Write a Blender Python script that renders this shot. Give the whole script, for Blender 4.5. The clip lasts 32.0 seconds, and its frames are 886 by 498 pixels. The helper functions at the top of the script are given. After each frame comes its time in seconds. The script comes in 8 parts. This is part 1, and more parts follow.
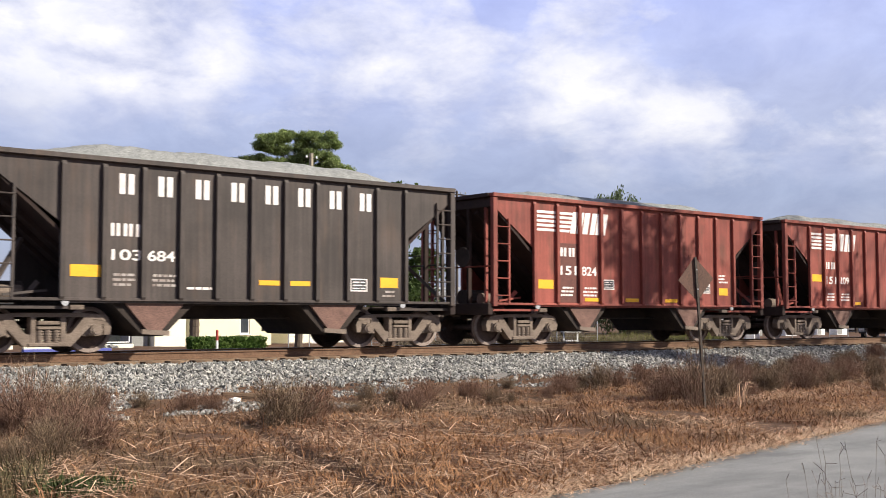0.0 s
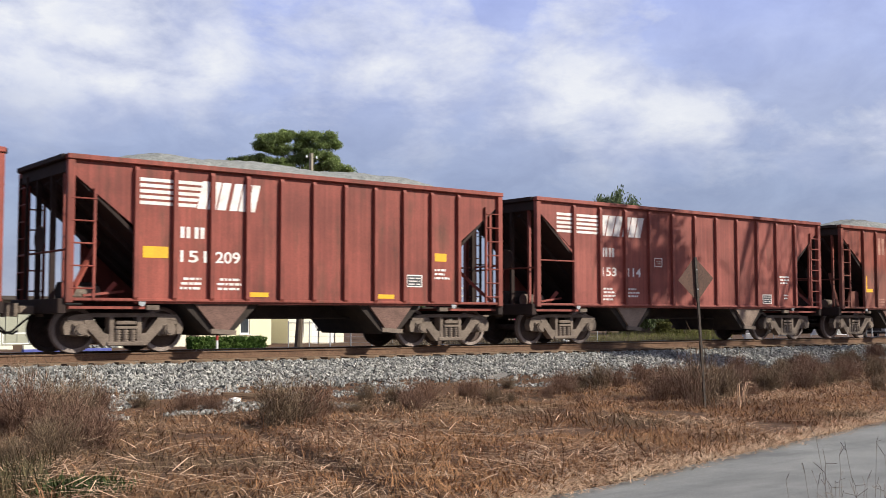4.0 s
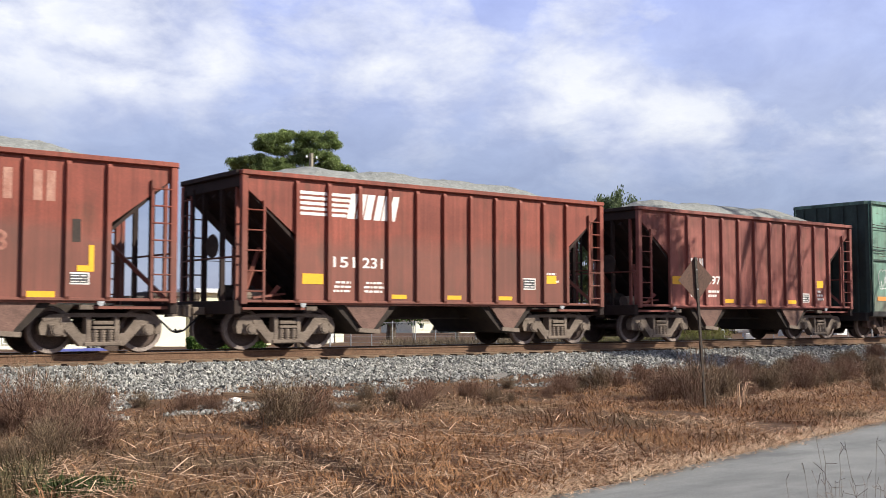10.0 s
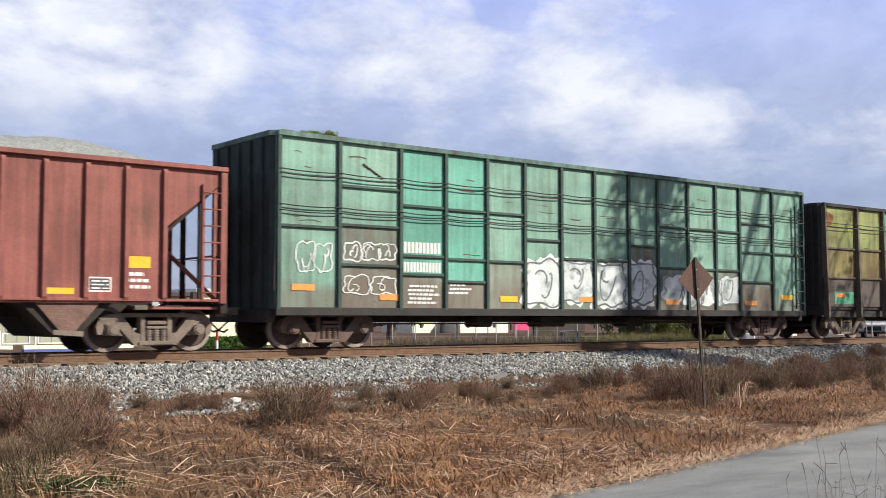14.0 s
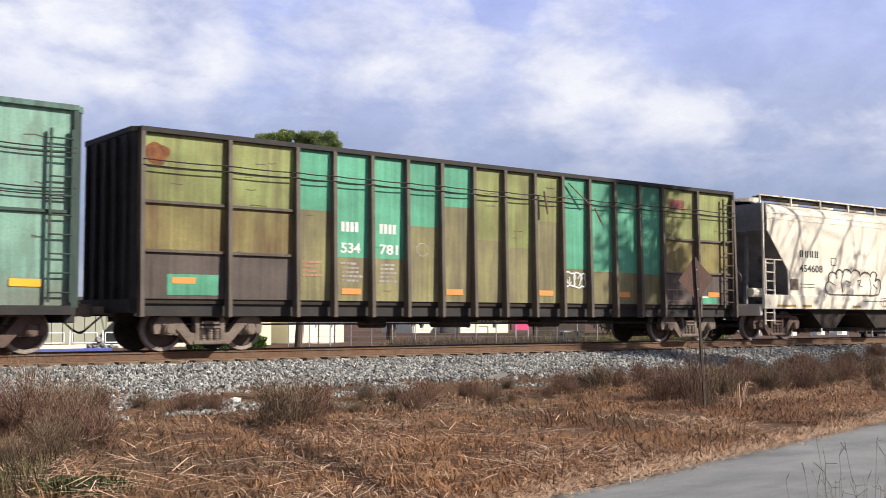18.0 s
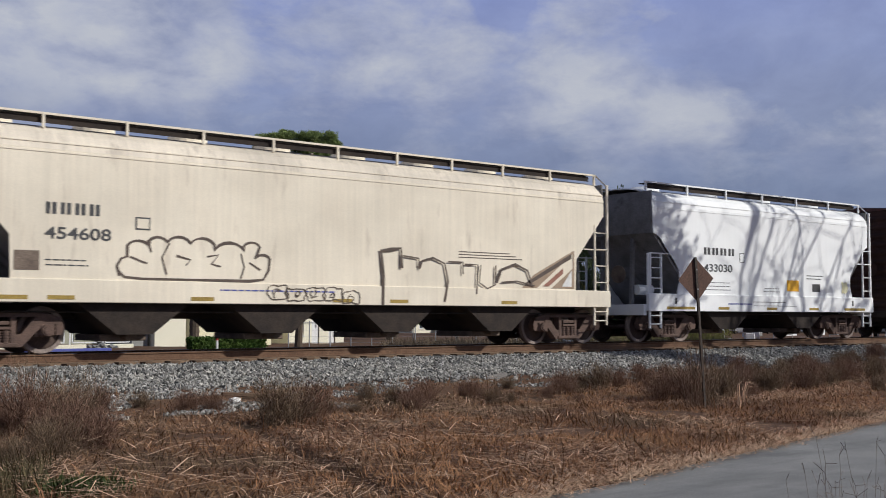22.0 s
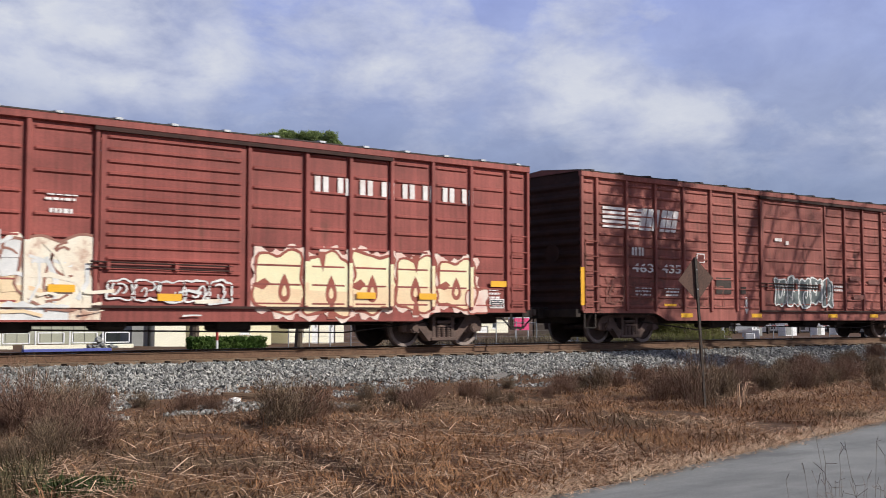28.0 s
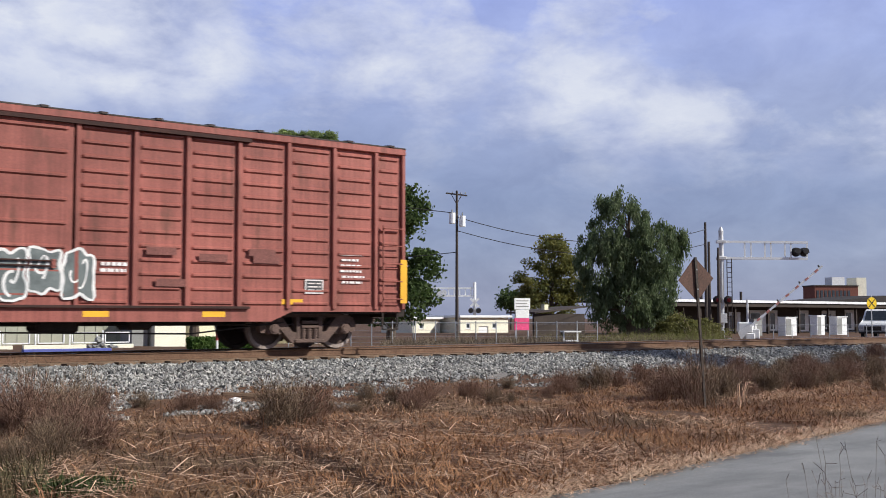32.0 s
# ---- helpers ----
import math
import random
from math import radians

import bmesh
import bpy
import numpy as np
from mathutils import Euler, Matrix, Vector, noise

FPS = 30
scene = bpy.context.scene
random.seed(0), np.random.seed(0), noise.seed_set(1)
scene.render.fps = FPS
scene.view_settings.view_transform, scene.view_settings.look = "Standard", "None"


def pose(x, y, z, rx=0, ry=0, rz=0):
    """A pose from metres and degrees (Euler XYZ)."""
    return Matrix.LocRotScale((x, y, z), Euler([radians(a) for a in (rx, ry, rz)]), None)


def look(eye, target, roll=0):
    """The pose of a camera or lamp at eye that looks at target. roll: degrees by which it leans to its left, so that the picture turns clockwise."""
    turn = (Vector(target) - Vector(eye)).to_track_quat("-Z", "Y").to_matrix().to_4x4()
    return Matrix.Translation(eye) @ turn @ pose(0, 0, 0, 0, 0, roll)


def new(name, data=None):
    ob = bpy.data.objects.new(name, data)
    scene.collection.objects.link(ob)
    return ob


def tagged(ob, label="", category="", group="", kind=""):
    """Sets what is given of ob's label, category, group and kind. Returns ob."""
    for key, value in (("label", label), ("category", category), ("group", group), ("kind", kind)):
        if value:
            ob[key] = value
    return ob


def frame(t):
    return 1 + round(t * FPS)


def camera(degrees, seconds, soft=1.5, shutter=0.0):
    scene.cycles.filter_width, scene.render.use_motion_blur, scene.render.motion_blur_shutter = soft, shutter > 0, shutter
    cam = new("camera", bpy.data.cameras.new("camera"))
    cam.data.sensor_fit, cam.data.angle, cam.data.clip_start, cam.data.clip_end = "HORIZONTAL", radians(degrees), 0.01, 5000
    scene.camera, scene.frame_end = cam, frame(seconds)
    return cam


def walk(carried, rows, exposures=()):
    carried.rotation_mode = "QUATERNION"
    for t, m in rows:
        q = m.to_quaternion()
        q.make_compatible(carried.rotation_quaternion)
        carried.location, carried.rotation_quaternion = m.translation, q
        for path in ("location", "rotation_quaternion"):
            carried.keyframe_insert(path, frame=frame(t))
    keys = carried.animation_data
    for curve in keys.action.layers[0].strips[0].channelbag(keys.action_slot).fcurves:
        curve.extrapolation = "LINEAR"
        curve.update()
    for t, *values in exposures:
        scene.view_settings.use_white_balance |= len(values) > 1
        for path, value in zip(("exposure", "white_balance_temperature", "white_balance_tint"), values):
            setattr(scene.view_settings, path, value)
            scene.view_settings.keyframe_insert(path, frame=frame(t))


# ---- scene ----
# ---- camera: stands still on the verge of a lane, watching a freight train go by ----
cam = camera(43.80, 32.0, soft=0.9, shutter=0.25)
EYE = pose(0, 0, 1.54, 93.603, 0, -38.084)
walk(cam, [(0, EYE), (32, EYE)], exposures=[(0, 0.54, 6700, 10), (2, 0.5, 6750, 10), (3, 0.36, 6550, 8), (6, 0.28, 6450, 8), (7.2, 0.32, 6450, 8), (8.2, 0.44, 6500, 8),
     (13, 0.48, 6450, 7), (16, 0.36, 6450, 8), (18, 0.4, 6500, 10), (20, 0.28, 6450, 10), (21, -0.14, 6250, 10), (22, -0.46, 6100, 10), (24, -0.59, 6150, 10), (25, -0.6, 6100, 10),
     (26, -0.35, 6250, 10), (28, -0.04, 6200, 10), (30, 0.14, 6200, 10), (31, 0.22, 6200, 10), (32, 0.10, 6100, 10)])

# ---- daylight: broken cloud, low sun behind and to the right of the camera ----
SUN_EL, SUN_AZ = radians(33), radians(140)
world = bpy.data.worlds.new("sky")
scene.world = world
world.use_nodes = True


def sky_nodes():
    nt = world.node_tree
    n, l = nt.nodes, nt.links
    n.clear()
    out = n.new("ShaderNodeOutputWorld")
    bg = n.new("ShaderNodeBackground")
    sky = n.new("ShaderNodeTexSky")
    sky.sky_type = "NISHITA"
    sky.sun_disc = False
    sky.sun_elevation, sky.sun_rotation = SUN_EL, SUN_AZ
    tc = n.new("ShaderNodeTexCoord")
    # cloud directions are turned and stretched to fit the camera's view
    turn, draw, level = n.new("ShaderNodeMapping"), n.new("ShaderNodeMapping"), n.new("ShaderNodeVectorMath")
    turn.inputs["Rotation"].default_value = (0, 0, radians(38.084))
    draw.inputs["Scale"].default_value = (1, 1 / 1.2164, 1)
    draw.inputs["Rotation"].default_value = (0, 0, radians(-32.767))
    level.operation = "NORMALIZE"
    l.new(tc.outputs["Generated"], turn.inputs[0])
    l.new(turn.outputs[0], draw.inputs[0])
    l.new(draw.outputs[0], level.inputs[0])
    ray = level.outputs[0]
    sep = n.new("ShaderNodeSeparateXYZ")
    l.new(ray, sep.inputs[0])
    up = n.new("ShaderNodeMath")
    up.operation = "MAXIMUM"
    up.inputs[1].default_value = 0.0
    l.new(sep.outputs["Z"], up.inputs[0])
    add = n.new("ShaderNodeMath")
    add.operation = "ADD"
    add.inputs[1].default_value = 0.22
    l.new(up.outputs[0], add.inputs[0])
    comb = n.new("ShaderNodeCombineXYZ")
    for i, ax in enumerate("XY"):
        dv = n.new("ShaderNodeMath")
        dv.operation = "DIVIDE"
        l.new(sep.outputs[ax], dv.inputs[0])
        l.new(add.outputs[0], dv.inputs[1])
        l.new(dv.outputs[0], comb.inputs[i])

    def noise_tex(scale, detail, shift, rough=0.55, dist=0.0, billow=0.0):
        mp = n.new("ShaderNodeMapping")
        mp.inputs["Location"].default_value = shift
        if billow:
            mp.inputs["Scale"].default_value = (1.0, 1.0, billow)
            l.new(ray, mp.inputs[0])
        else:
            mp.inputs["Rotation"].default_value = (0, 0, radians(-33))
            l.new(comb.outputs[0], mp.inputs[0])
        t = n.new("ShaderNodeTexNoise")
        t.inputs["Scale"].default_value = scale
        t.inputs["Detail"].default_value = detail
        t.inputs["Roughness"].default_value = rough
        t.inputs["Distortion"].default_value = dist
        l.new(mp.outputs[0], t.inputs["Vector"])
        return t.outputs["Fac"]

    def ramp(src, stops):
        r = n.new("ShaderNodeValToRGB")
        el = r.color_ramp.elements
        while len(el) < len(stops):
            el.new(0.5)
        for e, (p, c) in zip(el, stops):
            e.position, e.color = p, (*c, 1)
        l.new(src, r.inputs[0])
        return r.outputs[0]

    def mix(fac, a, b, mode="MIX"):
        m = n.new("ShaderNodeMix")
        m.data_type, m.blend_type = "RGBA", mode
        if isinstance(fac, float):
            m.inputs[0].default_value = fac
        else:
            l.new(fac, m.inputs[0])
        for s, v in ((m.inputs[6], a), (m.inputs[7], b)):
            if isinstance(v, tuple):
                s.default_value = (*v, 1)
            else:
                l.new(v, s)
        return m.outputs[2]

    # slate bank low down, bright billows over it, blue-violet gaps higher up
    def lobes(rows):
        total = None
        for dx, dy, dz, spread, k in rows:
            dot = n.new("ShaderNodeVectorMath")
            dot.operation = "DOT_PRODUCT"
            l.new(ray, dot.inputs[0])
            dot.inputs[1].default_value = (dx, dy, dz)
            mr = n.new("ShaderNodeMapRange")
            mr.interpolation_type = "SMOOTHERSTEP"
            mr.inputs[1].default_value, mr.inputs[2].default_value = math.cos(radians(spread)), 1.0
            mr.inputs[3].default_value, mr.inputs[4].default_value = 0.0, k
            l.new(dot.outputs["Value"], mr.inputs[0])
            if total is None:
                total = mr.outputs[0]
            else:
                ad = n.new("ShaderNodeMath")
                l.new(total, ad.inputs[0])
                l.new(mr.outputs[0], ad.inputs[1])
                total = ad.outputs[0]
        return total

    def math2(op, x, y):
        m = n.new("ShaderNodeMath")
        m.operation = op
        for s, v in zip(m.inputs, (x, y)):
            if isinstance(v, float):
                s.default_value = v
            else:
                l.new(v, s)
        return m.outputs[0]

    fine = noise_tex(8.5, 10, CLOUD_B, 0.62, 0.2, 2.2)
    wisp = noise_tex(13.0, 8, (1.0, 7.0, 0), 0.6, 0.4, 1.8)
    shade = noise_tex(10.0, 8, (4.0, 2.0, 1.0), 0.58, 0.15, 2.0)
    big = noise_tex(1.6, 6, CLOUD_A, 0.5, 0.2)
    # above the view the sky is darkened, to cut the fill light
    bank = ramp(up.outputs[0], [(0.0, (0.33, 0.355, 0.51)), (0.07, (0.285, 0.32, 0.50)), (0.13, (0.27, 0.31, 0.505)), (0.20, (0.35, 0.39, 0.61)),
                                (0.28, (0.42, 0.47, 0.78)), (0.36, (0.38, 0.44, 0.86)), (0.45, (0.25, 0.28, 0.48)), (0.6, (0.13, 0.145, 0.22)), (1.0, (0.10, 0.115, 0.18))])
    cover = math2("ADD", math2("MULTIPLY", lobes(CLOUD_LOBES), 0.62), math2("MULTIPLY", math2("SUBTRACT", fine, 0.43), 1.7))
    cover = math2("ADD", cover, math2("MULTIPLY", math2("SUBTRACT", big, 0.5), 0.6))
    lit = ramp(cover, [(0.0, (0.10, 0.10, 0.10)), (0.16, (0.36, 0.36, 0.36)), (0.42, (0.74, 0.74, 0.74)), (0.80, (1, 1, 1))])
    # the cloud bank's foot sinks towards the right of the camera's view
    side = n.new("ShaderNodeSeparateXYZ")
    l.new(turn.outputs[0], side.inputs[0])
    foot = math2("ADD", up.outputs[0], math2("MULTIPLY", side.outputs["X"], 0.088))
    height = ramp(foot, [(0.06, (0.04, 0.04, 0.04)), (0.13, (0.14, 0.14, 0.14)), (0.17, (0.45, 0.45, 0.45)), (0.21, (0.95, 0.95, 0.95)), (0.30, (1, 1, 1)), (0.45, (0.7, 0.7, 0.7)), (0.65, (0.15, 0.15, 0.15))])
    gate = mix(1.0, lit, height, "MULTIPLY")
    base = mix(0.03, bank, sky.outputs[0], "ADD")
    feather = ramp(wisp, [(0.32, (0.86, 0.87, 0.90)), (0.7, (1.1, 1.1, 1.08))])
    base2 = mix(1.0, base, feather, "MULTIPLY")
    tops = ramp(shade, [(0.36, (0.56, 0.61, 0.83)), (0.50, (0.80, 0.83, 0.98)), (0.62, (0.98, 0.99, 1.05))])
    white = mix(gate, base2, tops)
    l.new(white, bg.inputs[0])
    bg.inputs[1].default_value = 0.72
    l.new(bg.outputs[0], out.inputs[0])


CLOUD_A, CLOUD_B = (3.1, 1.4, 0), (0.3, 2.2, 0)


def cloud_way(turn, rise):
    """The way to a cloud on the stretched grid, from its bearing right of the camera's view and its height, in degrees.
    """
    v = Vector((math.sin(radians(turn)) * math.cos(radians(rise)), math.cos(radians(turn)) * math.cos(radians(rise)), math.sin(radians(rise))))
    v.y /= 1.2164
    return (Matrix.Rotation(radians(-32.767), 3, "Z") @ v).normalized()


# towards each: bearing, height, spread in degrees, weight, fitted to the camera's view
CLOUD_LOBES = [(*cloud_way(a, e), w, k) for a, e, w, k in (
    (-19.3, 13.2, 8, 0.9), (-14.0, 13.9, 6, 0.7), (-6.6, 13.2, 5, 0.5), (-1.0, 14.0, 6, 0.55), (3.4, 12.4, 6, 0.42), (8.6, 11.5, 5, 0.4), (13.4, 10.9, 4, 0.35),
    (20.0, 9.9, 6, 0.3), (12.0, 9.2, 5, 0.15), (19.0, 8.0, 5, -0.25), (7.7, 16.2, 3, 0.5), (-11.0, 11.2, 4, 0.2), (17.0, 11.4, 3, 0.3),
    (-16.5, 10.2, 4, -0.3), (-6.8, 9.8, 7, -0.4), (3.4, 8.2, 6, -0.3), (19.5, 14.6, 8, -1.1), (15.0, 15.8, 5, -0.5), (3.2, 16.3, 2.5, -0.6), (-18.0, 15.5, 2.5, -0.5),
    (-9.0, 16.5, 4, -0.3))]
sky_nodes()
sun = new("sun", bpy.data.lights.new("sun", "SUN"))
sun.data.energy, sun.data.angle, sun.data.color = 5.0, radians(0.6), (1.0, 0.94, 0.84)
sx, sy, sz = math.sin(SUN_AZ) * math.cos(SUN_EL), math.cos(SUN_AZ) * math.cos(SUN_EL), math.sin(SUN_EL)
sun.matrix_world = look((sx * 80, sy * 80, sz * 80), (0, 0, 0))

# ---- materials ----
TONE = 0.8  # scales down every colour whose brightest channel is under 0.6


def nodes_of(m):
    m.use_nodes = True
    nt = m.node_tree
    return nt.nodes, nt.links, nt.nodes["Principled BSDF"]


def surface(name, a, b, scale=3.0, stretch=(1, 1, 1), rough=0.7, metal=0.0, bump=0.15, fine=40.0, stain=None, stain_at=(0.58, 0.72),
            stain_scale=1.2, stain_stretch=(1, 1, 1), island=0.0, rnd=0.0, fine_mix=0.35, spec=0.3):
    """Two base colours by coarse noise, fine grain over them, and stains with a shape of their own."""
    if max(a) < 0.6:
        a, b = tuple(c * TONE for c in a), tuple(c * TONE for c in b)
        stain = stain and tuple(c * TONE for c in stain)
    m = bpy.data.materials.new(name)
    n, l, bsdf = nodes_of(m)
    tc = n.new("ShaderNodeTexCoord")

    def noise_tex(sc, st, detail=5):
        mp = n.new("ShaderNodeMapping")
        mp.inputs["Scale"].default_value = st
        l.new(tc.outputs["Object"], mp.inputs[0])
        t = n.new("ShaderNodeTexNoise")
        t.inputs["Scale"].default_value = sc
        t.inputs["Detail"].default_value = detail
        t.inputs["Roughness"].default_value = 0.6
        l.new(mp.outputs[0], t.inputs["Vector"])
        return t.outputs["Fac"]

    def curve(src, p0, p1, lo=0.0, hi=1.0):
        r = n.new("ShaderNodeMapRange")
        r.inputs[1].default_value, r.inputs[2].default_value = p0, p1
        r.inputs[3].default_value, r.inputs[4].default_value = lo, hi
        l.new(src, r.inputs[0])
        return r.outputs[0]

    def mix(fac, c1, c2, mode="MIX"):
        x = n.new("ShaderNodeMix")
        x.data_type, x.blend_type = "RGBA", mode
        if isinstance(fac, float):
            x.inputs[0].default_value = fac
        else:
            l.new(fac, x.inputs[0])
        for s, v in ((x.inputs[6], c1), (x.inputs[7], c2)):
            if isinstance(v, tuple):
                s.default_value = (*v, 1)
            else:
                l.new(v, s)
        return x.outputs[2]

    col = mix(curve(noise_tex(scale, stretch), 0.35, 0.65), a, b)
    grain = noise_tex(fine, (1, 1, 1), 3)
    dark = n.new("ShaderNodeHueSaturation")
    l.new(col, dark.inputs["Color"])
    l.new(curve(grain, 0.3, 0.7, 1 - fine_mix, 1 + fine_mix), dark.inputs["Value"])
    col = dark.outputs[0]
    if stain:
        col = mix(curve(noise_tex(stain_scale, stain_stretch, 7), *stain_at), col, stain)
    if island or rnd:
        hv = n.new("ShaderNodeHueSaturation")
        l.new(col, hv.inputs["Color"])
        if island:
            g = n.new("ShaderNodeNewGeometry")
            src, k = g.outputs["Random Per Island"], island
        else:
            oi = n.new("ShaderNodeObjectInfo")
            src, k = oi.outputs["Random"], rnd
        l.new(curve(src, 0, 1, 1 - k, 1 + k), hv.inputs["Value"])
        col = hv.outputs[0]
    l.new(col, bsdf.inputs["Base Color"])
    l.new(curve(grain, 0.2, 0.8, max(rough - 0.12, 0.05), min(rough + 0.12, 1)), bsdf.inputs["Roughness"])
    bsdf.inputs["Metallic"].default_value = metal
    bsdf.inputs["Specular IOR Level"].default_value = spec
    if bump:
        bp = n.new("ShaderNodeBump")
        bp.inputs["Strength"].default_value = bump
        bp.inputs["Distance"].default_value = 0.01
        l.new(grain, bp.inputs["Height"])
        l.new(bp.outputs[0], bsdf.inputs["Normal"])
    return m


def paint(name, a, b=None, dirt=(0.10, 0.055, 0.035), amount=0.62, rough=0.6, blotch=0.18, grain=0.14, dust=None):
    """Weathered car paint: blotchy fading, grime that runs down in streaks, small chips of rust."""
    b = b or tuple(c * 0.8 for c in a)
    m = surface(name, a, b, scale=0.9, stretch=(1, 1, 0.7), rough=rough, bump=0.08 if grain > 0.1 else 0.02, fine=30, fine_mix=grain, stain=dirt,
                stain_at=(amount - 0.1, amount + 0.2), stain_scale=1.7, stain_stretch=(1.5, 1.5, 0.38))
    n, l, bsdf = m.node_tree.nodes, m.node_tree.links, m.node_tree.nodes["Principled BSDF"]
    src = bsdf.inputs["Base Color"].links[0].from_socket
    tc = n.new("ShaderNodeTexCoord")
    mp = n.new("ShaderNodeMapping")
    mp.inputs["Scale"].default_value = (0.35, 1, 0.8)
    l.new(tc.outputs["Object"], mp.inputs[0])
    t = n.new("ShaderNodeTexNoise")
    t.inputs["Scale"].default_value, t.inputs["Detail"].default_value = 1.1, 8
    l.new(mp.outputs[0], t.inputs["Vector"])
    r = n.new("ShaderNodeMapRange")
    r.inputs[1].default_value, r.inputs[2].default_value = 0.38, 0.62
    r.inputs[3].default_value, r.inputs[4].default_value = 1 - blotch * 1.2, 1 + blotch * 0.8
    l.new(t.outputs["Fac"], r.inputs[0])
    hv = n.new("ShaderNodeHueSaturation")
    l.new(src, hv.inputs["Color"])
    l.new(r.outputs[0], hv.inputs["Value"])
    # narrow streaks washed down from the top edge
    sm = n.new("ShaderNodeMapping")
    sm.inputs["Scale"].default_value = (7.0, 1.0, 0.22)
    l.new(tc.outputs["Object"], sm.inputs[0])
    st = n.new("ShaderNodeTexNoise")
    st.inputs["Scale"].default_value, st.inputs["Detail"].default_value, st.inputs["Roughness"].default_value = 1.6, 6, 0.65
    l.new(sm.outputs[0], st.inputs["Vector"])
    sr = n.new("ShaderNodeMapRange")
    sr.inputs[1].default_value, sr.inputs[2].default_value = 0.3, 0.7
    sr.inputs[3].default_value, sr.inputs[4].default_value = 1 - grain * 1.9, 1 + grain * 1.2
    l.new(st.outputs["Fac"], sr.inputs[0])
    hs = n.new("ShaderNodeHueSaturation")
    l.new(hv.outputs[0], hs.inputs["Color"])
    l.new(sr.outputs[0], hs.inputs["Value"])
    hv = hs
    l.new(hv.outputs[0], bsdf.inputs["Base Color"])
    if dust:
        # road dust thrown up from below, with a ragged upper edge
        sep = n.new("ShaderNodeSeparateXYZ")
        l.new(tc.outputs["Object"], sep.inputs[0])
        add = n.new("ShaderNodeMath")
        add.operation = "MULTIPLY_ADD"
        add.inputs[1].default_value = 1.1
        l.new(t.outputs["Fac"], add.inputs[0])
        l.new(sep.outputs["Z"], add.inputs[2])
        band = n.new("ShaderNodeMapRange")
        band.inputs[1].default_value, band.inputs[2].default_value = dust + 0.75, dust + 0.35
        band.inputs[3].default_value, band.inputs[4].default_value = 0.0, 0.5
        l.new(add.outputs[0], band.inputs[0])
        mx = n.new("ShaderNodeMix")
        mx.data_type = "RGBA"
        mx.inputs[7].default_value = (0.15, 0.082, 0.064, 1)
        l.new(band.outputs[0], mx.inputs[0])
        l.new(hv.outputs[0], mx.inputs[6])
        l.new(mx.outputs[2], bsdf.inputs["Base Color"])
    return m


M = {}
M["steel_rust"] = surface("rusty_steel", (0.16, 0.085, 0.05), (0.26, 0.17, 0.12), 5, rough=0.85, fine=60)
M["rail"] = surface("rail_rust", (0.22, 0.13, 0.08), (0.16, 0.09, 0.055), 4, rough=0.85)
M["railhead"] = surface("polished_rail", (0.35, 0.33, 0.32), (0.3, 0.28, 0.27), 4, rough=0.35, metal=0.9, bump=0.02)
M["truck"] = surface("dusty_cast_steel", (0.275, 0.215, 0.170), (0.175, 0.135, 0.108), 3, rough=0.9, fine=50, stain=(0.07, 0.05, 0.04))
# trucks below overhanging sides: their shade is put into the colour
M["truck_brown"] = surface("shaded_cast_steel", (0.19, 0.125, 0.10), (0.12, 0.082, 0.067), 3, rough=0.9, fine=50, stain=(0.06, 0.042, 0.035))
M["truck_dark"] = surface("dark_cast_steel", (0.06, 0.048, 0.042), (0.09, 0.068, 0.057), 3, rough=0.9, fine=50)
M["wheel"] = surface("wheel_steel", (0.10, 0.07, 0.058), (0.15, 0.105, 0.088), 4, rough=0.75, metal=0.2)
# wheel rims: bare metal with the sunlight on it put into the colour
M["wheel_rim"] = surface("sunlit_wheel_rim", (0.40, 0.33, 0.29), (0.30, 0.235, 0.20), 4, rough=0.6, metal=0.3)
# near-black for most bays, sills and gear below the floors
M["under"] = surface("underframe_black", (0.035, 0.028, 0.025), (0.06, 0.045, 0.036), 3, rough=0.95)
M["black"] = surface("black_paint", (0.028, 0.026, 0.026), (0.05, 0.042, 0.038), 2, rough=0.7)
M["brown"] = paint("oxide_red_paint", (0.36, 0.092, 0.066), (0.29, 0.073, 0.055))
M["brown2"] = paint("faded_oxide_paint", (0.36, 0.122, 0.096), (0.30, 0.097, 0.078))
M["brown3"] = paint("bright_oxide_paint", (0.37, 0.108, 0.083), (0.33, 0.092, 0.072), amount=0.7)
M["brown4"] = paint("stained_oxide_paint", (0.345, 0.092, 0.060), (0.290, 0.074, 0.050), amount=0.64, dust=2.5)
# hopper ends: their shade is put into this near-black colour
M["slope_shade"] = surface("shaded_slope_paint", (0.055, 0.034, 0.028), (0.035, 0.024, 0.021), 2, rough=0.9)
M["bay"] = surface("dusty_bay_steel", (0.25, 0.145, 0.115), (0.17, 0.10, 0.082), 3, rough=0.9, stain=(0.09, 0.055, 0.045))
M["patch_brown"] = surface("dark_brown_overpaint", (0.15, 0.062, 0.052), (0.19, 0.075, 0.06), 2, rough=0.75, bump=0)
M["patch_red"] = surface("dull_red_overpaint", (0.27, 0.105, 0.085), (0.22, 0.088, 0.072), 2, rough=0.75, bump=0)
M["bay_pale"] = surface("pale_dusty_bay_steel", (0.40, 0.30, 0.235), (0.28, 0.20, 0.155), 3, rough=0.9, stain=(0.16, 0.10, 0.08))
M["lens"] = surface("dark_red_lens", (0.16, 0.012, 0.012), (0.12, 0.01, 0.01), 2, rough=0.3, bump=0)
